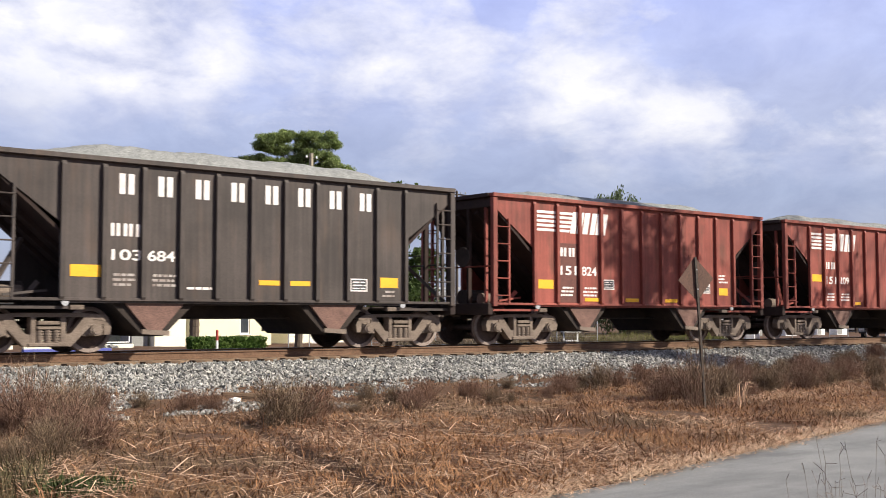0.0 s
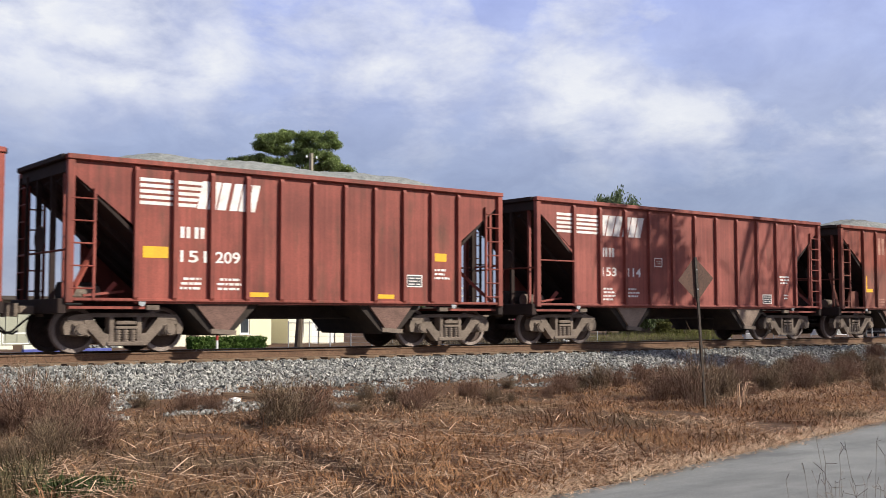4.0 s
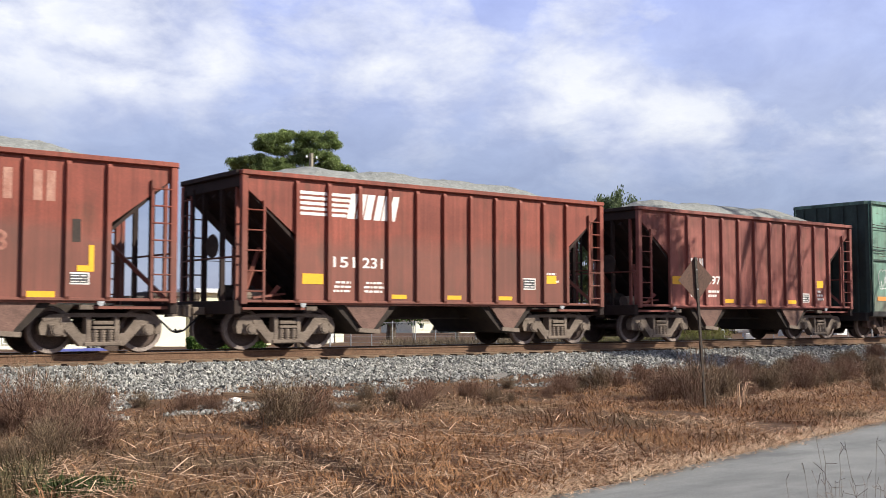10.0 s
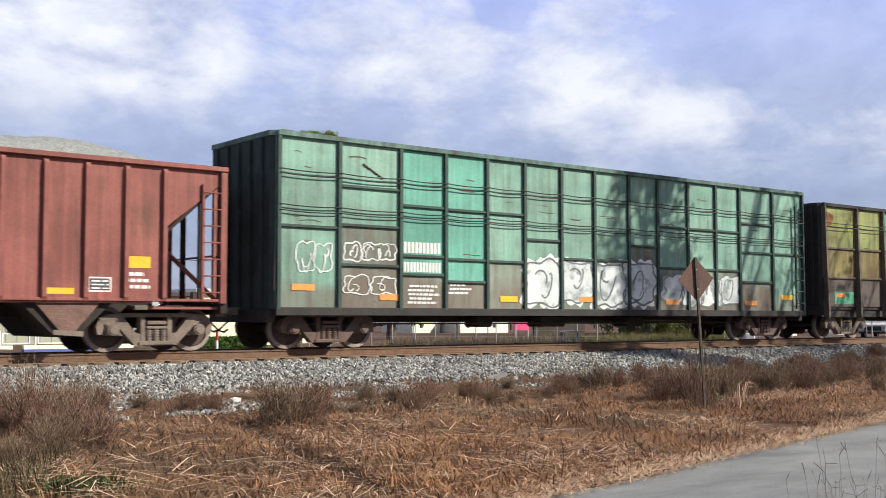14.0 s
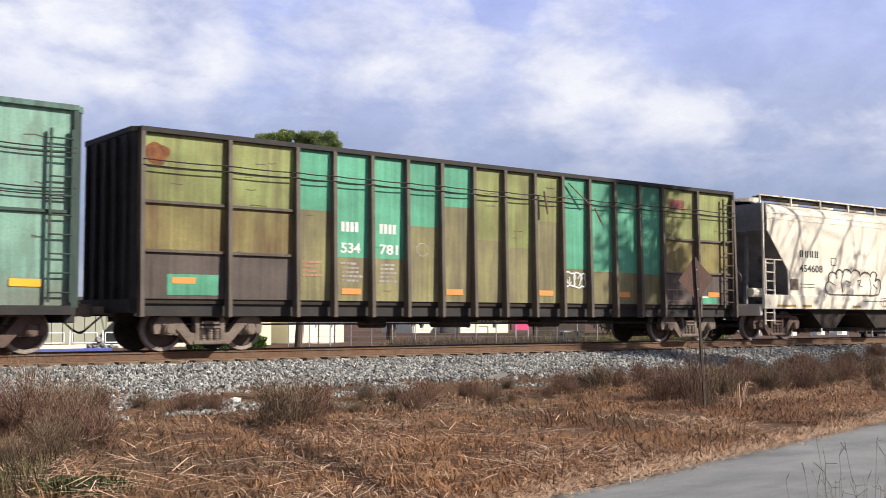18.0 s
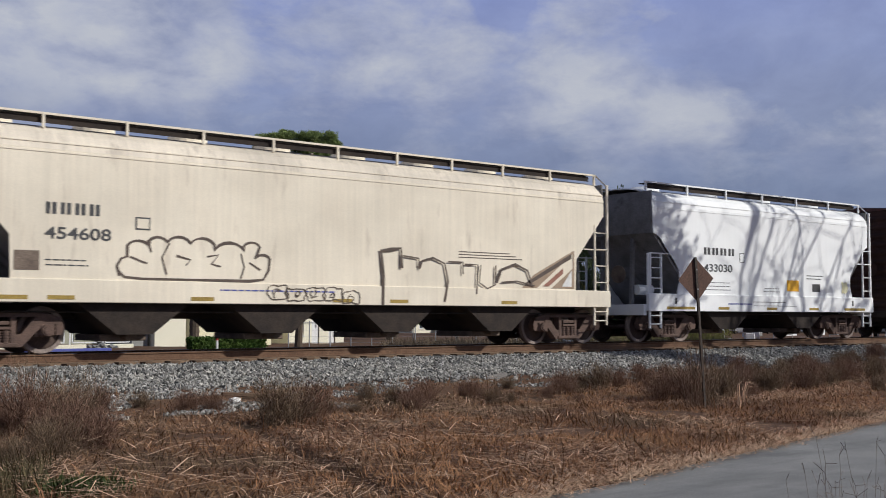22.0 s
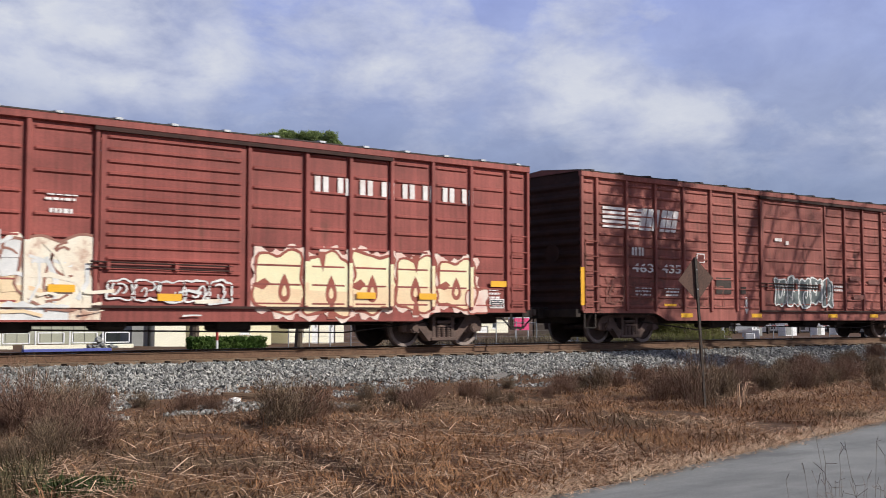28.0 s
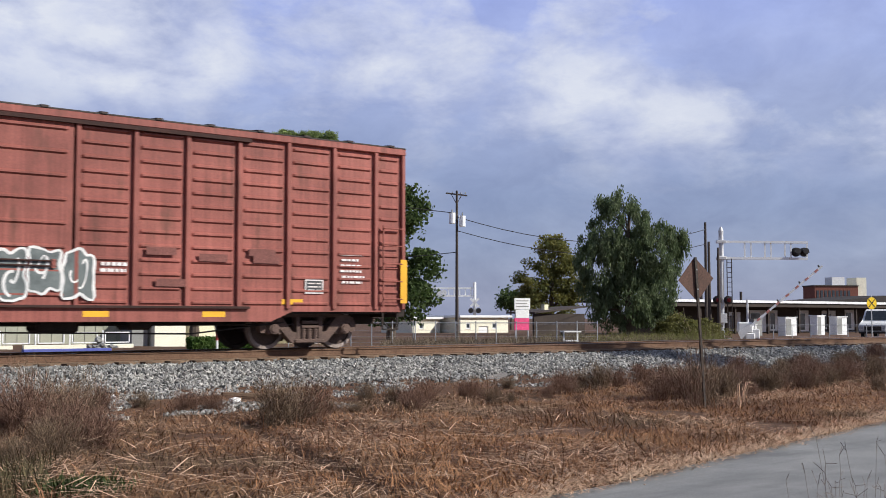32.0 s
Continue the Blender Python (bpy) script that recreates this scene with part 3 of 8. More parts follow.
def build_ground():
    xs = np.concatenate([[-3000, -1200, -500, -200, -90, -45, -25, -15], np.arange(-10, 3.2, 0.4), np.arange(3.2, 4.9, 0.1), np.arange(5.0, 32, 0.4), np.arange(32, 90, 2.0), [95, 120, 160, 230, 400, 800, 1600, 3000]])
    ys = np.concatenate([[-3000, -1200, -500, -200, -90, -45, -25, -15], np.arange(-10, 25, 0.35), np.arange(25, 90, 2.5), [100, 140, 200, 320, 600, 1200, 3000]])
    v = [(*site(float(x), float(y)), land(float(x), float(y))) for y in ys for x in xs]
    nx = len(xs)
    f = [(j * nx + i, j * nx + i + 1, (j + 1) * nx + i + 1, (j + 1) * nx + i) for j in range(len(ys) - 1) for i in range(nx - 1)]
    me = raw("ground", v, f, M["soil"])
    me.shade_smooth()
    tagged(new("ground", me), "dry reddish brown grassy ground sloping up to a railway bank", "ground", kind="structure")
    # lane
    v, f = [], []
    for x in np.concatenate([np.arange(-40, 40, 0.5), np.arange(40, 240, 10)]):
        e = lane_edge(x) + 0.10 * noise.noise((x * 0.9, 3, 0)) + 0.05 * noise.noise((x * 3.1, 8, 0))
        n = 0.12 * noise.noise((x * 0.8, 30, 0))
        for y, z in ((e + 0.05, -0.10), (e, -0.004), (e - 0.25, 0.006), (e - 1.7, 0.02), (e - 2.75, 0.006), (e - 2.95 + n, -0.004), (e - 3.05 + n, -0.10)):
            v.append((*site(float(x), float(y)), z))
    k = len(v) // 7
    f = [(i * 7 + j, i * 7 + j + 1, i * 7 + j + 8, i * 7 + j + 7) for i in range(k - 1) for j in range(6)]
    tagged(new("road", raw("road", v, f, M["asphalt"])), "narrow grey worn asphalt lane with patched surface", "road", kind="structure")
    # ballast bed: a skin over the bank
    v, f = [], []
    X = np.concatenate([np.arange(-12, 60, 1.0), np.arange(60, 261, 20)])
    Y = [16.9, 17.4, 17.9, 18.4, 18.95, 19.5, 20.46, 21.4, 22.0, 23.0, 23.9]
    for x in X:
        for i, y in enumerate(Y):
            yy = y + (0.25 * noise.noise((x * 0.6, 1, 2)) if i == 0 else 0)
            v.append((*site(float(x), yy), land(float(x), yy) + (0.02 if 0 < i < 10 else -0.05)))
    m = len(Y)
    f = [(i * m + j, (i + 1) * m + j, (i + 1) * m + j + 1, i * m + j + 1) for i in range(len(X) - 1) for j in range(m - 1)]
    w, q = [], []
    for x in np.arange(-12, 120, 0.12):
        k = 0.05 * noise.noise((x * 2.1, 7, 1)) + 0.03 * noise.noise((x * 7, 7, 4))
        for dy, z in ((-0.36 + k, BED_Z + 0.01), (-0.31 + k, 0.60 + k * 0.3), (-0.22 + k * 0.5, 0.652), (0.0, 0.655), (0.72, 0.645), (1.44, 0.655), (1.75, 0.56)):
            w.append((float(x), NEAR_RAIL + dy, z + 0.012 * noise.noise((x * 9, dy * 9, 2))))
    q = [(i * 7 + j, (i + 1) * 7 + j, (i + 1) * 7 + j + 1, i * 7 + j + 1) for i in range(len(w) // 7 - 1) for j in range(6)]
    tagged(new("packed_ballast", raw("packed_ballast", w, q, M["rusty_ballast"])), "rust-stained stone dust packed round the ties", "ballast", kind="structure")
    tagged(new("ballast_bank", raw("ballast_bank", v, f, M["ballast_bed"])), "bank of grey crushed stone under the track", "ballast", kind="structure")


def build_stones():
    rng = np.random.RandomState(3)
    pts = []

    def sow(n, x0, x1, y0, y1, keep=None):
        for _ in range(n):
            x = x0 + (x1 - x0) * rng.rand() ** 1.0
            y = rng.uniform(y0, y1)
            if keep is None or keep(x, y):
                pts.append((x, y))

    edge = lambda x, y: y > 17.15 + 0.55 * noise.noise((x * 0.5, 4, 1)) + 0.25 * noise.noise((x * 2, 4, 1)) or rng.rand() < 0.12
    sow(15000, 0.5, 16, 16.7, 19.35, edge)
    sow(11000, 16, 34, 16.7, 19.35, edge)
    sow(5000, 34, 70, 17.2, 19.3)
    sow(1500, 4, 30, 19.9, 21.0)
    patch = lambda x, y: noise.noise((x * 0.55, y * 0.8, 9)) > 0.02
    sow(5200, 2.0, 7.0, 13.4, 16.9, patch)
    sow(2600, 6.0, 18.0, 14.2, 17.0, lambda x, y: noise.noise((x * 0.5, y * 0.8, 9)) > 0.22)
    o = np.array([(1, 0, 0), (-1, 0, 0), (0, 1, 0), (0, -1, 0), (0, 0, 1), (0, 0, -1)], float)
    tri = ((0, 2, 4), (2, 1, 4), (1, 3, 4), (3, 0, 4), (2, 0, 5), (1, 2, 5), (3, 1, 5), (0, 3, 5))
    v, f = [], []
    for x, y in pts:
        s = rng.uniform(0.024, 0.062) * (1.0 if x < 34 else 1.5)
        a = rng.uniform(0, 6.28)
        q = o * (s * rng.uniform(0.6, 1.3, 3)) + rng.uniform(-0.25, 0.25, (6, 3)) * s
        c, d = math.cos(a), math.sin(a)
        z = land(x, y) + (0.03 if y > 16.9 else 0.012) + rng.uniform(-0.01, 0.012)
        x, y = site(x, y)
        b = len(v)
        for px, py, pz in q:
            tx, tz = px * 0.8 - pz * 0.6, px * 0.6 + pz * 0.8
            v.append((x + tx * c - py * d, y + tx * d + py * c, z + tz))
        f += [(b + i, b + j, b + k) for i, j, k in tri]
    tagged(new("ballast_stones", raw("ballast_stones", v, f, M["ballast"])), "loose pale grey crushed stones of the track bed", "ballast", kind="stuff")


def build_track():
    track = thing("railway_track", pose(0, 0, 0), "rusty steel rails on sunken ties in grey ballast", "railway track", kind="structure")
    prof = [(-0.075, -0.17), (0.075, -0.17), (0.075, -0.158), (0.015, -0.14), (0.013, -0.045), (0.037, -0.035), (0.037, -0.004), (0.028, 0.0),
            (-0.028, 0.0), (-0.037, -0.004), (-0.037, -0.035), (-0.013, -0.045), (-0.015, -0.14), (-0.075, -0.158)]
    rail = mesh_of("rail", prism_x(B(), prof, -40, 260), M["rail"])
    rail.materials.append(M["railhead"])
    for p in rail.polygons:
        if p.normal.z > 0.9 and p.center.z > -0.02:
            p.material_index = 1
    for y in (NEAR_RAIL, 2 * TRACK_Y - NEAR_RAIL):
        part("rail", rail, None, track, at=pose(0, y, RAIL_TOP))
    tie = mesh_of("tie", box(B(), -0.115, 0.115, -1.28, 1.28, -0.15, 0.0, 0.01), M["tie"])
    plate = mesh_of("tie_plate", box(B(), -0.09, 0.09, -0.17, 0.17, 0.0, 0.018), M["steel_rust"])
    rng = random.Random(4)
    for i in range(110):
        x = -6 + i * 0.55
        t = part("tie", tie, None, track, at=pose(x, TRACK_Y + rng.uniform(-0.04, 0.04), RAIL_TOP - 0.186, 0, 0, rng.uniform(-1, 1)))
        part("tie_plate", plate, None, t, at=pose(0, NEAR_RAIL - TRACK_Y, 0))


build_ground()
build_stones()
build_track()

# ---- the train: running gear shared by all cars ----


def truck_meshes():
    bm = B()
    prism(bm, [(-1.14, 0.70), (-1.0, 0.765), (-0.6, 0.80), (0.6, 0.80), (1.0, 0.765), (1.14, 0.70), (1.12, 0.63), (0.66, 0.715), (-0.66, 0.715), (-1.12, 0.63)], -0.11, 0.11)
    for s in (-1, 1):
        # arm over the bearing with its jaw, diagonal, column
        prism(bm, [(s * 0.70, 0.715), (s * 0.98, 0.71), (s * 1.16, 0.64), (s * 1.20, 0.52), (s * 1.17, 0.36), (s * 1.06, 0.36), (s * 1.05, 0.57), (s * 0.80, 0.58)], -0.10, 0.10)
        prism(bm, [(s * 0.67, 0.72), (s * 0.82, 0.68), (s * 0.79, 0.53), (s * 0.43, 0.13), (s * 0.30, 0.13), (s * 0.31, 0.37), (s * 0.42, 0.39)], -0.115, 0.10)
        box(bm, s * 0.275 - 0.05, s * 0.275 + 0.05, -0.125, 0.12, 0.15, 0.74, 0.01)
        box(bm, s * 0.89 - 0.14, s * 0.89 + 0.14, -0.13, 0.10, 0.33, 0.58, 0.03)
        bar(bm, (s * 0.70, -0.02, 0.33), (s * 0.745, -0.02, 0.50), 0.12, 0.06)
        # end cap of the bearing
        tube(bm, (s * 0.89, -0.19, 0.457), (s * 0.89, 0.05, 0.457), 0.12, 16)
        tube(bm, (s * 0.89, -0.215, 0.457), (s * 0.89, -0.19, 0.457), 0.085, 12)
    box(bm, -0.37, 0.37, -0.15, 0.14, 0.125, 0.215, 0.02)
    frame_ = mesh_of("side_frame", bm, M["truck"])
    bm = B()
    for x in (-0.15, 0.0, 0.15):
        for k in range(5):
            z = 0.215 + k * 0.05
            tube(bm, (x, -0.08, z), (x, -0.08, z + 0.03), 0.072, 10)
            tube(bm, (x, -0.08, z + 0.03), (x, -0.08, z + 0.05), 0.055, 10)
    box(bm, -0.215, 0.215, -0.16, -0.02, 0.47, 0.53, 0.01)
    box(bm, -0.20, 0.20, -0.15, -0.02, 0.56, 0.64, 0.012)
    spring = mesh_of("spring_nest", bm, M["truck"])
    bm = box(B(), -0.2, 0.2, -1.05, 1.05, 0.49, 0.61, 0.03)
    tube(bm, (0, 0, 0.6), (0, 0, 0.80), 0.2, 14)
    box(bm, -0.5, 0.5, -0.5, 0.5, 0.30, 0.36)
    bar(bm, (-0.42, -0.75, 0.40), (-0.42, 0.75, 0.40), 0.07, 0.18)
    bar(bm, (0.42, -0.75, 0.40), (0.42, 0.75, 0.40), 0.07, 0.18)
    bolster = mesh_of("truck", bm, M["truck_dark"])
    bm = B()
    wheel = [(0.07, -0.70), (0.13, -0.78), (0.15, -0.79), (0.17, -0.775), (0.37, -0.745), (0.385, -0.79), (0.466, -0.79), (0.473, -0.76),
             (0.476, -0.70), (0.492, -0.69), (0.492, -0.665), (0.40, -0.66), (0.37, -0.70), (0.17, -0.69), (0.13, -0.66), (0.085, -0.62)]
    spun(bm, wheel)
    spun(bm, [(r, -y) for r, y in wheel])
    tube(bm, (0, -1.0, 0), (0, 1.0, 0), 0.08, 12)
    for k in range(3):
        a = k * 2.094
        tube(bm, (0.035 * math.cos(a), -1.13, 0.035 * math.sin(a)), (0.035 * math.cos(a), -1.0, 0.035 * math.sin(a)), 0.016, 6)
    ws = mesh_of("wheelset", bm, M["wheel"])
    ws.materials.append(M["wheel_rim"])
    for f in ws.polygons:
        if abs(f.normal.y) > 0.6 and math.hypot(f.center.x, f.center.z) < 0.01:
            continue
        r = max(math.hypot(*ws.vertices[i].co.xz) for i in f.vertices)
        if r > 0.40 and abs(f.center.y) > 0.72:
            f.material_index = 1
    bm = B()
    box(bm, 0.0, 0.42, -0.09, 0.09, -0.09, 0.09, 0.02)
    prism_x(bm, [(-0.14, -0.14), (0.14, -0.14), (0.14, 0.14), (-0.14, 0.14)], -0.10, 0.02)
    prism(bm, [(0.42, -0.14), (0.68, -0.12), (0.72, 0.0), (0.68, 0.13), (0.42, 0.14)], -0.14, 0.04)
    box(bm, 0.5, 0.64, 0.05, 0.13, -0.13, 0.13, 0.02)
    coup = mesh_of("coupler", bm, M["truck"])
    bm = B()
    P = [Vector((0.05, -0.32, -0.02)), Vector((0.25, -0.34, -0.2)), Vector((0.42, -0.33, -0.36)), Vector((0.56, -0.3, -0.40)), Vector((0.66, -0.28, -0.34))]
    for a, b in zip(P, P[1:]):
        tube(bm, a, b, 0.022, 7)
    hose = mesh_of("air_hose", bm, M["black"])
    return frame_, spring, bolster, ws, coup, hose


SIDE_FRAME, SPRING, BOLSTER, WHEELSET, COUPLER, HOSE = truck_meshes()
# darker copies of frame and springs, with the overhang's shade in their colour
DARK_FRAME, DARK_SPRING = SIDE_FRAME.copy(), SPRING.copy()
for gear in (DARK_FRAME, DARK_SPRING):
    gear.materials[0] = M["truck_brown"]
TRAIN, WHEELS = [], []


# dusty=False picks the running gear with painted-in shade
def start_car(name, label, category, x0, x1, inset, y_frame=1.02, dusty=True):
    """A car between x0 and x1 along the track at the clip's start, with trucks inset from its ends."""
    car = thing(name, pose((x0 + x1) / 2, TRACK_Y, RAIL_Z), label, category, "cars of the freight train")
    TRAIN.append((car, (x0 + x1) / 2))
    h = (x1 - x0) / 2
    for s in (-1, 1):
        tr = part("truck", BOLSTER, None, car, at=pose(s * (h - inset), 0, 0))
        for k in (-1, 1):
            part("side_frame", SIDE_FRAME if dusty else DARK_FRAME, None, tr, at=pose(0, k * y_frame, 0, 0, 0, 0 if k < 0 else 180))
            part("spring_nest", SPRING if dusty else DARK_SPRING, None, tr, at=pose(0, k * y_frame, 0, 0, 0, 0 if k < 0 else 180))
            w = part("wheelset", WHEELSET, None, tr, at=pose(k * 0.89, 0, 0.457))
            WHEELS.append((w, k * 0.89))
        part("coupler", COUPLER, None, car, at=pose(s * (h - 0.02), 0, 0.86, 0, 0, 0 if s > 0 else 180))
        part("air_hose", HOSE, None, car, at=pose(s * (h - 0.02), 0, 0.78, 0, 0, 0 if s > 0 else 180))
    return car, h


# ---- markings ----


def patch(car, name, x0, x1, z0, z1, y, mat, label=""):
    bm = B()
    vs = [bm.verts.new(p) for p in ((x0, y, z0), (x1, y, z0), (x1, y, z1), (x0, y, z1))]
    bm.faces.new(vs)
    return part(name, bm, M[mat], car, label)


def poly(bm, pts, y):
    bm.faces.new([bm.verts.new((x, y, z)) for x, z in pts])


def numerals(car, text, x0, x1, z0, z1, y, mat="stencil"):
    """Painted numerals fitted into a rectangle on the side."""
    cu = bpy.data.curves.new("numerals", "FONT")
    cu.body = text
    cu.offset = 0.018
    ob = bpy.data.objects.new("numerals", cu)
    me = bpy.data.meshes.new_from_object(ob)
    bpy.data.objects.remove(ob)
    co = np.array([v.co for v in me.vertices])
    lo, hi = co.min(0), co.max(0)
    for v in me.vertices:
        v.co = (x0 + (v.co.x - lo[0]) / (hi[0] - lo[0]) * (x1 - x0), y, z0 + (v.co.y - lo[1]) / (hi[1] - lo[1]) * (z1 - z0))
    me.materials.clear()
    return part("number", me, M[mat], car)


def letter_bars(car, n, xa, step, w, z0, z1, y, mat="stencil"):
    """A row of letter-sized pairs of plain bars standing for a painted name."""
    for i in range(n):
        bm = B()
        x, k = xa + i * step, w * 0.40
        for a in (x, x + w - k):
            poly(bm, [(a, z0), (a + k, z0), (a + k, z1), (a, z1)], y)
        part("letter_bar", bm, M[mat], car)


def text_lines(car, x0, x1, z, n, y, mat="stencil", h=0.05, gap=0.10):
    """Small lettering too fine to read, as rows of bars."""
    rng = random.Random(int(x0 * 100) + n)
    bm = B()
    for i in range(n):
        x = x0 + rng.uniform(0, 0.08)
        e = x1 - rng.uniform(0, (x1 - x0) * 0.3)
        while x < e:
            w = rng.uniform(0.05, 0.16)
            poly(bm, [(x, z - i * gap), (min(x + w, e), z - i * gap), (min(x + w, e), z - i * gap + h), (x, z - i * gap + h)], y)
            x += w + 0.025
    return tagged(part("stencil", bm, M[mat], car), kind="stuff")


def striped_mark(car, x0, x1, z0, z1, y, mat="stencil"):
    """The owner's mark as plain shapes: five stripes running into two slanted solid blocks."""
    w, h = x1 - x0, z1 - z0
    xs = x0 + w * 0.46
    for i in range(5):
        bm = B()
        za = z0 + h * (i / 5 + 0.035)
        poly(bm, [(x0, za), (xs + w * 0.06 * (i / 4), za), (xs + w * 0.06 * (i / 4) + 0.03, za + h * 0.12), (x0, za + h * 0.12)], y)
        part("stripe", bm, M[mat], car)
    for a, b in ((0.47, 0.73), (0.75, 0.99)):
        bm = B()
        p, q, k = x0 + w * a, x0 + w * b, w * 0.05
        t = (q - p) / 3
        for i in range(3):
            u = p + i * t
            poly(bm, [(u, z0), (u + t * 0.86, z0), (u + t * 0.86 + k, z1), (u + k, z1)], y)
        part("slanted_block", bm, M[mat], car)


def data_panel(car, x, z, y, w=0.45, h=0.30):
    p = patch(car, "data_panel", x, x + w, z, z + h, y, "stencil", "black panel with a white border and fine lettering")
    patch(p, "panel_field", x + 0.03, x + w - 0.03, z + 0.03, z + h - 0.03, y - 0.003, "stencil_dark")
    for i in range(3):
        a = z + h * (0.2 + 0.24 * i)
        patch(p, "panel_line", x + 0.07, x + w * (0.52 + 0.18 * (i % 2)), a, a + h * 0.09, y - 0.006, "stencil")
        patch(p, "panel_line", x + w * (0.60 + 0.18 * (i % 2)), x + w - 0.06, a, a + h * 0.09, y - 0.006, "stencil")


M["stencil_ghost"] = surface("worn_out_stencil", (0.48, 0.24, 0.18), (0.34, 0.13, 0.095), 5, rough=0.8, fine_mix=0.25, bump=0)
M["spray_silver"] = surface("silver_spray_paint", (0.66, 0.68, 0.66), (0.50, 0.53, 0.51), 2.2, rough=0.5, bump=0, fine_mix=0.1, stain=(0.26, 0.29, 0.28), stain_at=(0.52, 0.62), stain_scale=2.4)
M["spray_grey"] = surface("grey_spray_paint", (0.12, 0.14, 0.14), (0.22, 0.25, 0.24), 3, rough=0.6, bump=0, fine_mix=0.1)
M["spray_pale"] = surface("cream_white_spray_paint", (0.84, 0.78, 0.64), (0.80, 0.68, 0.52), 2, rough=0.6, bump=0, fine_mix=0.1, stain=(0.50, 0.30, 0.22), stain_at=(0.55, 0.66), stain_scale=2)
M["spray_tan"] = surface("tan_spray_paint", (0.50, 0.38, 0.27), (0.40, 0.29, 0.20), 3, rough=0.6, bump=0, fine_mix=0.1)
M["spray_brown"] = surface("brown_spray_paint", (0.34, 0.15, 0.11), (0.44, 0.22, 0.16), 3, rough=0.6, bump=0, fine_mix=0.1)
M["scrape"] = surface("rusty_scrape", (0.11, 0.085, 0.06), (0.16, 0.14, 0.10), 6, rough=0.9, bump=0)


def ribbon(bm, pts, w, y):
    """A painted stroke of even width along a line of points (x, z)."""
    n = len(pts)
    L, Rr = [], []
    for i in range(n):
        a, b = pts[max(i - 1, 0)], pts[min(i + 1, n - 1)]
        d = Vector((b[0] - a[0], b[1] - a[1]))
        d = d.normalized() if d.length > 1e-6 else Vector((1, 0))
        k = w / 2 * (0.75 + 0.5 * noise.noise((pts[i][0] * 3, pts[i][1] * 3, 1)))
        L.append(bm.verts.new((pts[i][0] - d.y * k, y, pts[i][1] + d.x * k)))
        Rr.append(bm.verts.new((pts[i][0] + d.y * k, y, pts[i][1] - d.x * k)))
    for i in range(n - 1):
        bm.faces.new((L[i], Rr[i], Rr[i + 1], L[i + 1]))


def spray(car, x0, x1, z0, z1, n, y, fill=None, line="spray_dark", seed=1, w=0.07, inner=True, halo=None, wide=0.52, low=None):
    """Sprayed bubble shapes in a row: each a rounded blot, at times on a paler halo, with an outline and loose strokes inside."""
    rng = random.Random(seed)
    step = (x1 - x0) / n
    for i in range(n):
        cx, cz = x0 + (i + 0.5) * step, (z0 + z1) / 2 + rng.uniform(-0.05, 0.05)
        rx, rz = step * wide, (z1 - z0) * rng.uniform(0.44, 0.52)
        ph = rng.uniform(0, 6)

        def outline(g):
            pts = []
            for k in range(44):
                a = 2 * math.pi * k / 44
                r = 1 + 0.06 * math.sin(3 * a + ph) + 0.08 * math.sin(5 * a + 2 * ph) + (0.04 if g == 1 else 0.09) * math.sin((8 if g == 1 else 13) * a + ph)
                sq = 1 / max(abs(math.cos(a)), abs(math.sin(a))) ** 0.92
                pts.append((cx + rx * g * r * sq * math.cos(a) * 0.9, cz + rz * g * r * sq * math.sin(a) * 0.85))
            return pts

        pts = outline(1.0)
        if halo:
            bm = B()
            poly(bm, outline(1.16), y + 0.002)
            part("sprayed_halo", bm, M[halo], car)
        if fill:
            bm = B()
            poly(bm, pts, y - 0.0015 * (i % 2))
            part("sprayed_shape", bm, M[fill], car)
            if low:
                zm = cz - rz * 0.12
                under = [(px, min(pz, zm + 0.08 * math.sin(px * 4))) for px, pz in pts if pz < zm + 0.25]
                bm = B()
                poly(bm, under, y - 0.003)
                part("sprayed_shape", bm, M[low], car)
                # notches and a teardrop that give each shape the look of a broad letter
                bm = B()
                kx = rng.uniform(-0.25, 0.25) * rx
                if i % 2:
                    poly(bm, [(cx + kx - rx * 0.16, cz - rz * 1.0), (cx + kx + rx * 0.2, cz - rz * 1.0), (cx + kx + rx * 0.04, cz - rz * 0.2)], y - 0.0045)
                    poly(bm, [(cx - kx - rx * 0.3, cz + rz * 0.95), (cx - kx + rx * 0.05, cz + rz * 0.95), (cx - kx - rx * 0.08, cz + rz * 0.35)], y - 0.0045)
                else:
                    poly(bm, [(cx - rx * 1.05, cz - rz * 0.1), (cx - rx * 0.55, cz + rz * 0.12), (cx - rx * 0.35, cz - rz * 0.02), (cx - rx * 0.6, cz - rz * 0.22)], y - 0.0045)
                drop = [(cx + kx + rx * 0.30 * math.sin(a) * math.sin(a / 2), cz - rz * 0.15 + rz * 0.42 * math.cos(a)) for a in [0.3 * q for q in range(21)]]
                poly(bm, drop, y - 0.0046)
                part("sprayed_notch", bm, M[line], car)
                bm = B()
                poly(bm, [(cx + kx + (px - cx - kx) * 0.4, cz - rz * 0.3 + (pz - cz + rz * 0.3) * 0.4) for px, pz in drop], y - 0.0056)
                part("sprayed_shape", bm, M[low], car)
        if line:
            bm = B()
            ribbon(bm, pts + [pts[0]], w, y - 0.005)
            if inner:
                for j in range(2):
                    u, q = rng.uniform(0, 6), rng.uniform(0.25, 0.5)
                    ox, oz = rng.uniform(-0.3, 0.3) * rx, rng.uniform(-0.4, 0.4) * rz
